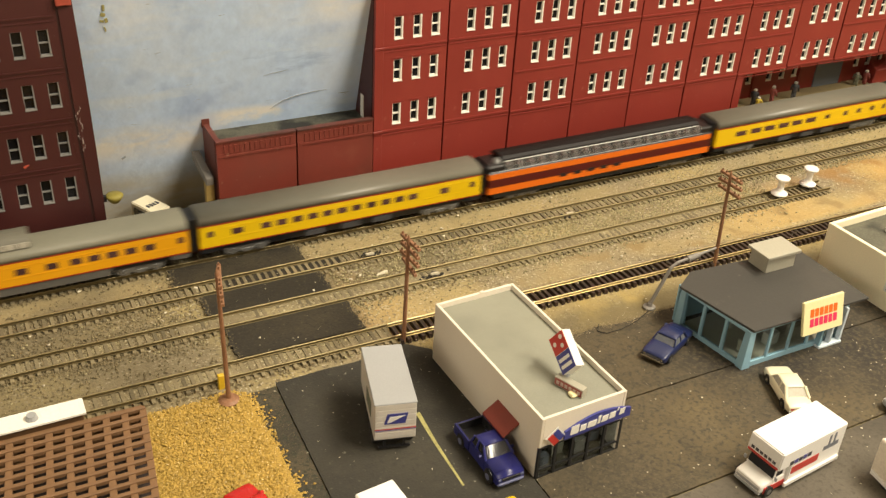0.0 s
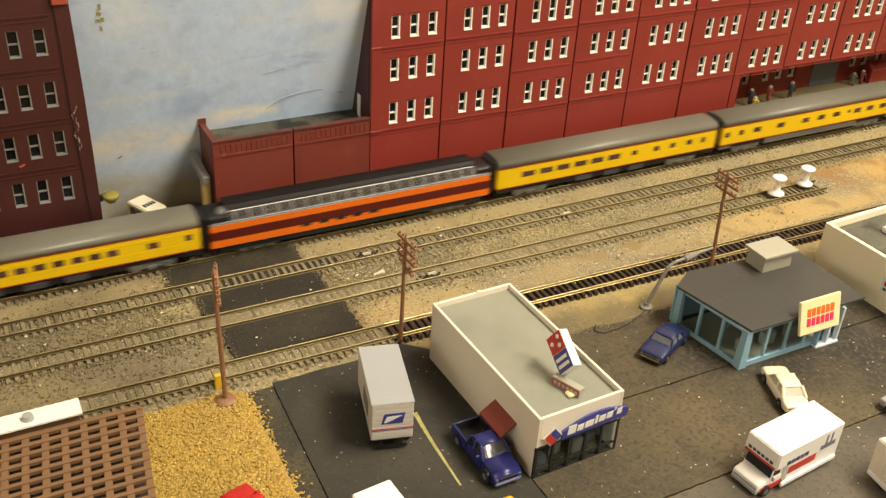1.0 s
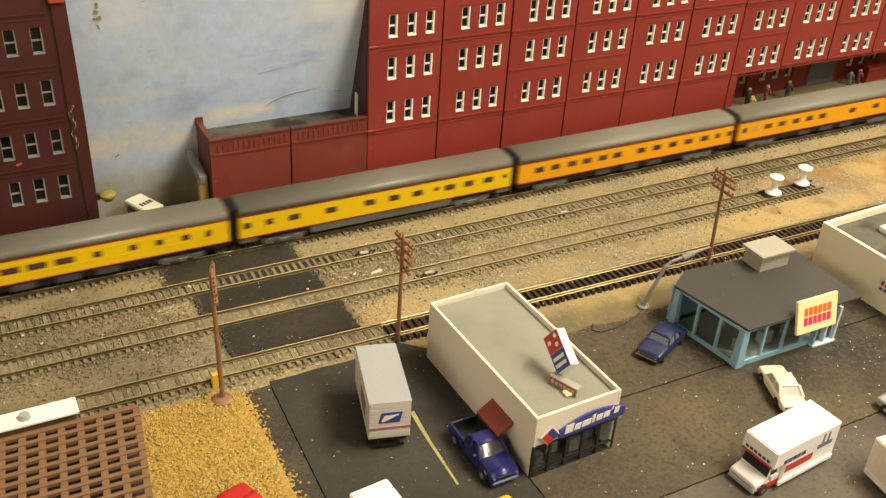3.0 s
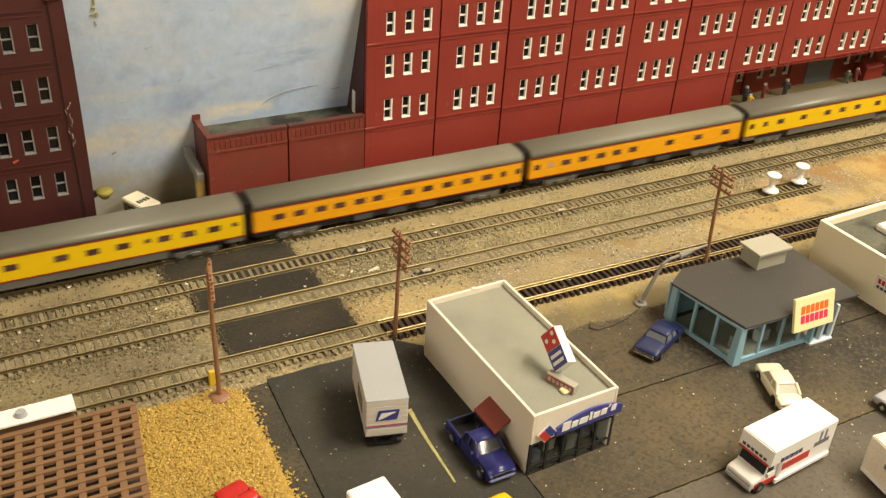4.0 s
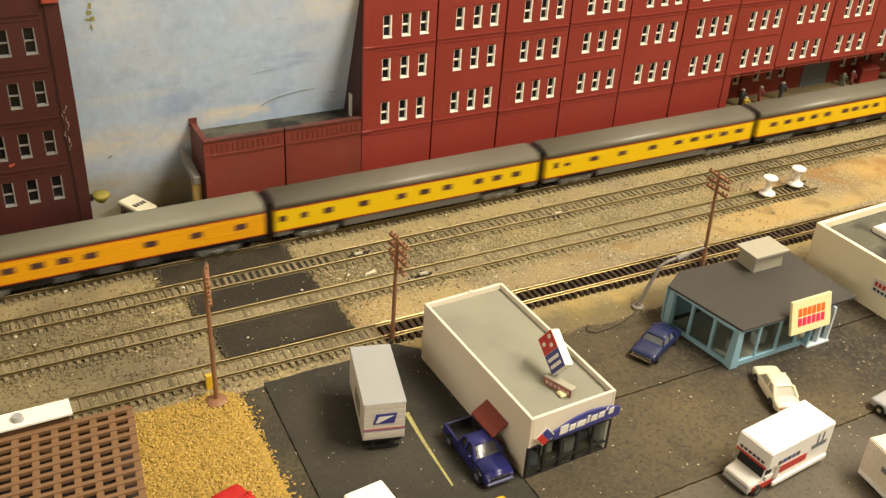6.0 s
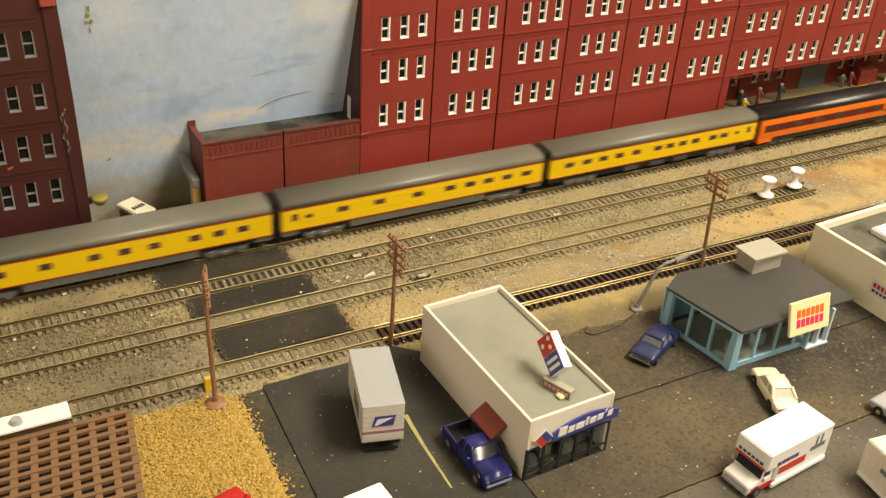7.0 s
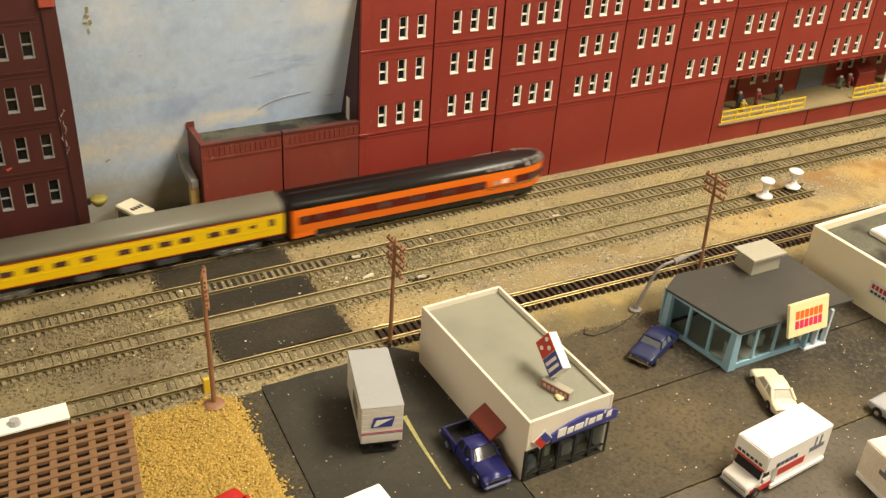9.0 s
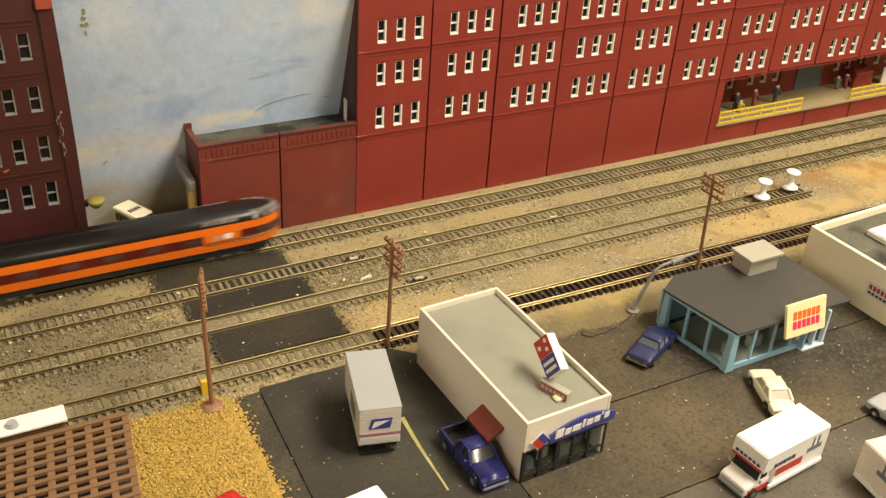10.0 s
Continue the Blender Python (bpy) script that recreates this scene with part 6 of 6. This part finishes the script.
# these grains put gravel highlights into a paler colour
chip_mesh("pale_gravel", [(x, y, z + 0.25) for x, y, z in take(gravel_spots(), 1700)], 0.2, 0.6, 0.4, M_PALEGOLD, "pale gravel grains standing in for glints", "gravel")
chip_mesh("litter", take(fleck_spots(), 620), 0.15, 0.55, 0.3, M_PALECHIP, "pale plaster flecks lying about", "litter")


def yard_chip_spots():
    while True:
        yield random.uniform(-10, 300), random.uniform(344, 424), 2.9


chip_mesh("plaster_litter", take(yard_chip_spots(), 26), 0.6, 1.5, 0.3, M_PALECHIP, "larger pale plaster chips on the ballast", "litter")


def edge_spots():
    while True:
        x = random.uniform(210, 420)
        y = 302 + 2.6 * noise.noise((x * 0.09, 2, 0)) + random.gauss(0.5, 1.6)
        yield x, y, 0.7


chip_mesh("dust_edge", take(edge_spots(), 2600), 0.12, 0.36, 0.4, M_EDGE, "loose sand along the lot edge", "sand")


def verge_spots():
    while True:
        yield random.uniform(82, 97.5), random.uniform(175, 335), 0.5


chip_mesh("verge_grit", take(verge_spots(), 1900), 0.12, 0.34, 0.5, M_VERGEGRIT, "grey grit on the verge", "grit")


def junk(x, y, z, label):
    t = thing("scrap", mm(x, y, z), label, "scrap", "scrap piles")
    bm = bmnew()
    for k in range(34):
        cx, cy, r = random.gauss(0, 3.4), random.gauss(0, 1.3), random.uniform(0.35, 1.3)
        turn = random.uniform(0, 6.28)
        low = [(cx + r * random.uniform(0.6, 1.2) * math.cos(turn + q * 1.257), cy + 0.7 * r * random.uniform(0.6, 1.2) * math.sin(turn + q * 1.257)) for q in range(5)]
        top = random.uniform(0.25, 1.1)
        hexa(bm, [(u, v, 0) for u, v in low], [(cx + (u - cx) * 0.5, cy + (v - cy) * 0.5, top + random.uniform(-0.1, 0.3)) for u, v in low])
    part("dark_grime", bm, M_DARKCHIP, t)
    bm = bmnew(); hexa(bm, [(-2, -0.8, 0.9), (2.4, -1.2, 0.9), (2.0, 1.0, 0.9), (-2.2, 0.7, 0.9)], [(-1.8, -0.6, 1.7), (2.2, -1.0, 2.0), (1.8, 0.8, 1.5), (-2.0, 0.5, 1.6)])
    part("pale_chip", bm, M_PALECHIP, t)


junk(297.6, 397.5, 2.9, "dark scrap pile with a pale chip between tracks")
junk(198.6, 370.2, 2.9, "black and white scrap lying on the rail")
junk(175.7, 400.0, 2.8, "dark grimy scrap beside the rail")
bm = bmnew(); hexa(bm, [(171.8, 380.9, 2.0), (178.8, 382.9, 2.0), (177.8, 384.4, 2.0), (171.8, 382.9, 2.0)], [(172.2, 381.3, 2.8), (178.4, 383.1, 3.1), (177.6, 384.1, 3.1), (172.1, 382.6, 2.7)])
tagged(part("plaster_chip", bm, M_PALECHIP), "pale plaster chip lying on the ballast", "chip")


# ---- the train ----
def shell_profile(half, z_low, z_side, z_top, n=10, roof=True):
    pts = []
    for i in range(n + 1):
        a = math.pi * i / n
        y = -half * math.cos(a)
        pts.append((y, z_side + (z_top - z_side) * max(0.0, math.sin(a)) ** 0.45))
    return pts


def bogie(parent, x):
    bm = bmnew()
    for s in (-1, 1):
        hexa(bm, [(x - 11, s * 6.6 - 0.6, 6.6), (x + 11, s * 6.6 - 0.6, 6.6), (x + 11, s * 6.6 + 0.6, 6.6), (x - 11, s * 6.6 + 0.6, 6.6)],
             [(x - 12, s * 6.6 - 0.6, 9.6), (x + 12, s * 6.6 - 0.6, 9.6), (x + 12, s * 6.6 + 0.6, 9.6), (x - 12, s * 6.6 + 0.6, 9.6)])
        for dx in (-7.5, 7.5):
            box(bm, x + dx - 1.6, x + dx + 1.6, s * 7.2 - 0.5, s * 7.2 + 0.5, 5.8, 9.0)
        box(bm, x - 2.5, x + 2.5, s * 7.2 - 0.5, s * 7.2 + 0.5, 6.0, 8.0)
    box(bm, x - 2, x + 2, -6, 6, 8, 10)
    o = part("bogie", soften(bm, 0.15), M_TRUCKGREY, parent, "grey bogie side frames")
    for dx in (-7.5, 7.5):
        for s in (-1, 1):
            bm = bmnew(); rod(bm, (x + dx, s * 4.4, 7.4), (x + dx, s * 5.3, 7.4), 2.75, n=18); part("wheel", bm, M_STEEL, o)


def passenger_car(name, paint, windows, label, skirt=True, dome=False, seam=True, lit=()):
    L, hf = 158.4, 9.4
    t = thing(name, mm(0, 430.5, 0), label, "railway carriage", "passenger train")
    x0, x1 = 2.7, 2.7 + L
    bm = bmnew(); prism_x(bm, [(-hf, 13.2), (hf, 13.2), (hf, 25.4), (-hf, 25.4)], x0, x1)
    part("body", soften(bm, 0.3), paint, t)
    bm = bmnew(); prism_x(bm, shell_profile(hf + 0.05, 0, 25.8, 30.8, 30), x0 + 0.2, x1 - 0.2)
    part("roof", bm, M_MATTROOF if paint is M_ORANGEY else M_CARROOF, t, "satin grey roof", smooth=True)
    for z in (12.9, 25.3):
        bm = bmnew(); box(bm, x0 - 0.02, x1 + 0.02, -hf - 0.1, hf + 0.1, z, z + 0.6); part("stripe", bm, M_STRIPE, t, "thin red stripe")
    bm = bmnew()
    if skirt:
        box(bm, x0 + 38, x1 - 38, -hf + 0.3, hf - 0.3, 8.6, 12.9)
    else:
        box(bm, x0 + 30, x1 - 30, -hf + 2.5, hf - 2.5, 8.0, 12.9)
    box(bm, x0, x0 + 9, -hf + 0.3, hf - 0.3, 10.2, 12.9); box(bm, x1 - 9, x1, -hf + 0.3, hf - 0.3, 10.2, 12.9)
    part("skirt", bm, M_CARGREY if skirt else M_BLACK, t)
    bm = bmnew(); box(bm, x0 + 2, x1 - 2, -hf + 1.5, hf - 1.5, 10.2, 12.9); part("underframe", bm, M_BLACK, t)
    if not skirt:
        for xx in (58, 78, 96):
            bm = bmnew(); box(bm, xx, xx + 11, -hf + 0.8, hf - 0.8, 8.2, 11.6); part("equipment_box", soften(bm, 0.3), M_FIGDARK, t)
    if seam:
        for s in (-1, 1):
            for z in (17.2, 23.0):
                bm = bmnew(); box(bm, x0 + 10, x1 - 6, s * hf - 0.12, s * hf + 0.12, z, z + 0.3); part("beading", bm, paint, t)
    for xw, ww, zc, hh in windows:
        for s in (-1, 1):
            bm = bmnew(); box(bm, xw - ww / 2, xw + ww / 2, s * hf - 0.16, s * hf + 0.16, zc - hh / 2, zc + hh / 2)
            part("window", bm, M_LITWIN if any(abs(xw - q * 0.994) < 0.1 for q in lit) else M_CARWIN, t)
    bogie(t, x0 + 24); bogie(t, x1 - 24)
    for xa, xb in ((-0.2, x0), (x1, x1 + 2.0)):
        bm = bmnew(); box(bm, xa, xb, -6.5, 6.5, 11, 29.0); part("gangway", bm, M_BLACK, t)
    if dome:
        bm = bmnew(); prism_x(bm, shell_profile(6.6, 0, 30.0, 36.8), 38, 90); part("dome_roof", bm, M_CARROOF, t)
        for s in (-1, 1):
            for k in range(9):
                bm = bmnew(); box(bm, 40 + k * 5.6, 44.6 + k * 5.6, s * 6.6 - 0.3, s * 6.6 + 0.3, 31.0, 33.6); part("dome_window", bm, M_PALEGLASS, t)
    return t


def W(xs, ww=4.6, zc=20.2, hh=4.0):
    return [(x * 0.994, ww * 1.12, zc, hh * 0.8) for x in xs]


def super_dome():
    L, hf = 158.4, 9.4
    t = thing("dome_car", mm(0, 430.5, 0), "orange and maroon full-length dome car with clear roof panels", "railway carriage", "passenger train")
    x0, x1 = 2.7, 2.7 + L
    for z0, z1, m, nm in ((11.5, 15.6, M_ORANGE, "lower_band"), (15.6, 20.6, M_MAROON, "window_band"), (20.6, 24.2, M_ORANGE, "upper_band")):
        bm = bmnew(); box(bm, x0, x1, -hf, hf, z0, z1); part(nm, bm, m, t)
    bm = bmnew(); prism_x(bm, [(-hf, 24.2), (hf, 24.2), (hf - 1.2, 25.6), (-hf + 1.2, 25.6)], x0, x1); part("eave_panel", bm, M_BLACK, t)
    # clear dome sides with seats behind, dark roof over them
    bm = bmnew(); prism_x(bm, [(-6.9, 29.9), (-6.3, 31.0), (-4.5, 32.1), (0, 32.7), (4.5, 32.1), (6.3, 31.0), (6.9, 29.9)], x0 + 9, x1 - 9); part("roof", bm, M_MATTBLACK, t, "black roof over the dome")
    bm = bmnew(); box(bm, x0 + 12, x1 - 10, -4.6, 4.6, 25.6, 27.0); part("dome_floor", bm, M_MAROON, t)
    for s in (-1, 1):
        bm = bmnew(); prism_x(bm, [(s * 8.5, 25.5), (s * 8.3, 25.5), (s * 7.7, 28.0), (s * 6.8, 29.9), (s * 7.1, 29.9), (s * 7.95, 28.0)], x0 + 9, x1 - 8)
        part("dome_glazing", bm, M_DOME, t, "clear curved dome glazing")
        # white rod paints in the bright reflection along the dome
        bm = bmnew(); rod(bm, (x0 + 10, s * 7.05, 29.95), (x1 - 10, s * 7.05, 29.95), 0.2, n=8); part("dome_rail", bm, M_PIN, t, "white rod drawn as the highlight along the dome edge")
        bm = bmnew(); box(bm, x0 + 6, x1 - 6, s * (hf - 0.5) - 0.12, s * (hf - 0.5) + 0.12, 24.9, 25.25); part("beading", bm, M_TRAILERTOP, t, "thin pale line under the dome")
        for k in range(19):
            x = x0 + 13 + k * 7.5
            bm = bmnew(); rod(bm, (x, s * 8.55, 25.6), (x, s * 8.0, 28.0), 0.42, n=6); rod(bm, (x, s * 8.0, 28.0), (x, s * 7.1, 29.8), 0.42, n=6); part("dome_mullion", bm, M_MULLION, t)
            if k < 18:
                bm = bmnew(); box(bm, x + 2.4, x + 5.0, s * 5.6 - 1.5, s * 5.6 + 1.5, 26.9, 29.3, 0.5); part("seat", soften(bm, 0.3), M_BLACK, t)
        for x in (52.5, 62.3, 71.9, 81.2, 90.6):
            bm = bmnew(); box(bm, x - 2.6, x + 2.6, s * hf - 0.14, s * hf + 0.14, 14.4, 16.6); part("window", bm, M_BLACK, t)
    for xa, xb in ((x0, x0 + 10), (x1 - 8, x1)):
        bm = bmnew(); prism_x(bm, shell_profile(8.6, 0, 25.4, 29.0), xa, xb); part("end_roof", bm, M_BLACKROOF, t)
    bm = bmnew(); lathe(bm, [(3.6, 25.4), (3.6, 28), (2.4, 30.0), (0.8, 31)], x0 + 7.5, -3.0, 16); part("roof_vent", bm, M_TRUCKGREY, t, smooth=True)
    bm = bmnew(); box(bm, x0 + 4, x1 - 4, -hf + 1.0, hf - 1.0, 8.2, 11.5); part("underframe", bm, M_BLACK, t)
    bogie(t, x0 + 24); bogie(t, x1 - 24)
    for xa, xb in ((-0.2, x0), (x1, x1 + 2.0)):
        bm = bmnew(); box(bm, xa, xb, -6.5, 6.5, 11, 27.5); part("gangway", bm, M_BLACK, t)
    return t


def dome_glass():
    m = bpy.data.materials.new("clear_dome_plastic")
    m.use_nodes = True
    b = m.node_tree.nodes["Principled BSDF"]
    b.inputs["Base Color"].default_value = (0.74, 0.71, 0.69, 1)
    b.inputs["Roughness"].default_value = 0.08
    b.inputs["Transmission Weight"].default_value = 0.93
    b.inputs["IOR"].default_value = 1.3
    return m


M_DOME = dome_glass()
M_MATTBLACK = mat("matt_black_dome_roof", (0.008, 0.0065, 0.006), 0.5, vary=0.1, bump=0.03, spec=0.25)
M_MULLION = mat("grey_dome_bar", (0.3, 0.26, 0.25), 0.35, vary=0.08)


def observation_car():
    hf, x0, xn = 9.4, 2.2, 158.8
    t = thing("observation_car", mm(0, 430.5, 0), "orange and maroon observation car with glazed round tail", "railway carriage", "passenger train")

    def outline(grow=0.0, back=0.0):
        pts = [(x0, -hf - grow)]
        for i in range(13):
            a = -math.pi / 2 + math.pi * i / 12
            pts.append((xn - back - 22 + (22 + grow) * math.cos(a) ** 0.8, (hf + grow) * math.sin(a)))
        return pts + [(x0, hf + grow)]

    for z0, z1, m, nm, g0, g1 in ((11.5, 16.0, M_ORANGE, "lower_band", -0.4, 0), (16.0, 21.0, M_MAROON, "window_band", 0, 0), (21.0, 25.0, M_ORANGE, "upper_band", 0, -0.3)):
        bm = bmnew()
        hexa(bm, [(x, y, z0) for x, y in outline(g0)], [(x, y, z1) for x, y in outline(g1)])
        part(nm, bm, m, t)
    bm = bmnew(); box(bm, 117, 136, -hf - 0.12, hf + 0.12, 15.8, 21.2); part("tail_band", bm, M_ORANGE, t, "orange panel behind the windows")
    bm = bmnew(); box(bm, x0 - 0.1, x0 + 3.2, -hf - 0.14, hf + 0.14, 15.8, 21.2); part("end_panel", bm, M_ORANGE, t, "orange panel at the coupled end")
    for s in (-1, 1):
        bm = bmnew(); box(bm, x0, x0 + 8, s * (hf - 0.5) - 0.3, s * (hf - 0.5) + 0.3, 8.6, 11.5); part("skirt_step", bm, M_ORANGE, t)

    def crown(p, a):
        """A point of the rounded roof over an outline point, at the angle a up from the eaves."""
        c = math.cos(a) ** 0.55
        x, y = p
        rise = 5.5 - 0.9 * min(1.0, max(0.0, (x - xn + 60) / 60))
        if x > xn - 22:
            x = xn - 22 + (x - xn + 22) * (0.42 + 0.58 * c)
        return (x, y * max(c, 0.02), 25.0 + rise * math.sin(a))

    bm = bmnew()
    base = outline(-0.3)
    rings = [[bm.verts.new(Vector(crown(p, math.radians(a))) * S) for p in base] for a in (0, 12, 25, 38, 52, 66, 78, 89)]
    for ra, rb in zip(rings, rings[1:]):
        for k in range(len(base)):
            n = (k + 1) % len(base)
            bm.faces.new((ra[k], ra[n], rb[n], rb[k]))
    bm.faces.new(rings[0][::-1]); bm.faces.new(rings[-1])
    part("roof", bm, M_BLACKROOF, t, "glossy black rounded roof", smooth=True)
    # skylight panes round the tail
    for i in range(1, 12):
        for a in (22, 48):
            p = Vector(crown(base[1 + i], math.radians(a)))
            side = -math.pi / 2 + math.pi * i / 12
            bm = bmnew(); box(bm, -0.3, 0.3, -1.15, 1.15, -1.2, 1.2)
            p += Vector((math.cos(side) * math.cos(math.radians(a)), math.sin(side) * math.cos(math.radians(a)), math.sin(math.radians(a)))) * 0.35
            part("skylight_pane", bm, M_SKYLIGHT, t, at=mm(*p, 0, -a - 12, math.degrees(side)))
    for s in (-1, 1):
        for k in range(4):
            bm = bmnew(); box(bm, 117 + k * 4.6, 120.6 + k * 4.6, s * 8.75 - 0.2, s * 8.75 + 0.2, 25.8, 28.2); part("skylight_pane", bm, M_SKYLIGHT, t)
        for x in (35.2, 54, 73.2, 92.9, 111.5):
            bm = bmnew(); box(bm, x - 4, x + 4, s * hf - 0.13, s * hf + 0.13, 17.2, 20.2); part("window", bm, M_CARWIN, t)
        for x in (9, 17):
            bm = bmnew(); box(bm, x - 1.6, x + 1.6, s * hf - 0.13, s * hf + 0.13, 17.6, 20.4); part("window", bm, M_CARWIN, t)
        bm = bmnew(); box(bm, 122, 125.6, s * hf - 0.22, s * hf + 0.22, 17.4, 20.0); part("number_board", bm, M_LITWIN, t)
        bm = bmnew(); box(bm, 127.4, 131.4, s * hf - 0.24, s * hf + 0.24, 17.6, 20.4); part("side_plate", bm, M_SIGNWHITE, t, "bright white side plate")
    for i in range(1, 11):
        a = -math.pi / 2 + math.pi * (i + 0.5) / 12
        bm = bmnew(); box(bm, -0.2, 0.3, -2.1, 2.1, -1.5, 1.5)
        part("tail_window", bm, M_CARWIN, t, at=mm(xn - 22 + 22 * math.cos(a) ** 0.8, hf * math.sin(a), 18.9, 0, 0, math.degrees(math.atan2(math.sin(a) * 22, math.cos(a) * hf) * 0.9)))
    for z in (15.2, 16.1):
        bm = bmnew()
        pts = [p for p in outline(0.12) if p[0] > 117]
        hexa(bm, [(117, -hf - 0.12, z)] + [(x, y, z) for x, y in pts] + [(117, hf + 0.12, z)], [(117, -hf - 0.12, z + 0.5)] + [(x, y, z + 0.5) for x, y in pts] + [(117, hf + 0.12, z + 0.5)])
        part("chrome_band", bm, M_CHROME, t)
    bm = bmnew(); box(bm, x0 + 14, 150, -hf + 1.2, hf - 1.2, 7.8, 11.5); part("underframe", bm, M_BLACK, t)
    bm = bmnew(); box(bm, x0, x0 + 12, -hf + 0.1, hf - 0.1, 9.0, 11.5); part("end_skirt", bm, M_ORANGE, t)
    bogie(t, x0 + 24); bogie(t, 128)
    bm = bmnew(); box(bm, -0.2, x0, -6.5, 6.5, 11, 28.5); part("gangway", bm, M_BLACK, t)
    return t


CARS = [
    (-2, passenger_car("dome_coach", M_ORANGEY, W((12, 24, 84.5, 98, 108.8, 117, 125.6, 134, 142.9)) + W((158.2,), 2.6, 20.8, 3.8), "yellow streamlined coach with grey roof and small dome", dome=True)),
    (-1, passenger_car("coach", M_YELLOW, W((22,), 5.2) + W((37, 45.3, 53.8, 62.2, 70.3, 78.5, 86.8, 95.2, 103.8, 111.7, 119.8), 4.6) + W((139.1,), 4.6) + W((8.2, 156.4), 2.6, 20.8, 3.8), "lemon yellow coach with grey roof and small windows", skirt=False)),
    (0, super_dome()),
    (1, passenger_car("coach", M_YELLOW, W((23.1, 35.4, 47, 59.3, 71, 83.3), 7.6) + W((98.3, 114.9, 127.5, 140.4), 3.4, 20.4, 3.6) + W((151.6,), 2.4), "lemon yellow coach with broad windows and grey roof", skirt=False)),
    (2, passenger_car("sleeping_car", M_YELLOW, W((31.9, 52.2, 74.3, 88.5, 102.6, 122.4, 134.4, 147.0), 5.4) + W((6.8, 18.5), 3.4) + W((114.2, 157.7), 2.4, 20.6, 2.6), "lemon yellow sleeping car with spaced windows", seam=False)),
    (3, passenger_car("coach", M_ORANGEY, W((16.3, 27.2, 39.1, 49.6, 61.2, 71.5, 89.4, 101.5, 113.8, 126.0, 138.8), 5.4) + W((149.6, 159.2), 2.8), "orange-yellow coach with evenly spaced windows", skirt=False)),
    (4, passenger_car("coach", M_ORANGEY, W((27.6, 39.7, 52.4, 64.2, 76.2, 104.4, 126.9, 149.3), 5.4) + W((7.5, 16.8), 3.2), "orange-yellow coach with grouped windows", skirt=False, lit=(16.8,))),
    (5, passenger_car("sleeping_car", M_YELLOW, W((31.9, 52.2, 74.3, 88.5, 102.6, 122.4, 134.4, 147.0), 5.0) + W((6.8, 18.5), 3.4), "lemon yellow sleeping car with spaced windows", seam=False)),
    (6, passenger_car("sleeping_car", M_YELLOW, W((36.8, 57.8, 80.8, 101, 113.6, 125.5, 137.6, 150.6), 5.6, 20.6, 3.4) + W((17.6,), 3.6, 20.2, 2.2) + W((9.8,), 2.8, 20.8, 4.6), "lemon yellow sleeping car with shallow windows")),
    (7, passenger_car("sleeping_car", M_YELLOW, W((16, 28.5, 40.5, 52.4, 64.9, 81.8, 91.3, 101.3, 111.4, 125.8, 135.0), 5.4, 20.4, 3.6) + W((145.6,), 2.6, 20.6, 2.2) + W((155.6,), 2.4, 21, 4.8), "lemon yellow sleeping car with paired windows", skirt=False)),
    (8, observation_car()),
]

PITCH = 163.75
# time and the x of the dome car's leading end
TRAIN = ((0.0, 254.8), (0.5, 176.7), (1.0, 98.4), (1.5, 20.2), (2.0, -57.8), (2.5, -135.6), (4.0, -368.0), (4.5, -445.6), (5.0, -524.0),
         (5.5, -603.1), (7.0, -842.1), (7.5, -921.8), (8.0, -1001.9), (8.5, -1082.2), (9.0, -1162.5), (9.5, -1242.6), (10.0, -1322.6))


def motions():
    for n, car in CARS:
        walk(car, [(t, mm(x + n * PITCH, 430.5, 0)) for t, x in TRAIN])


motions()
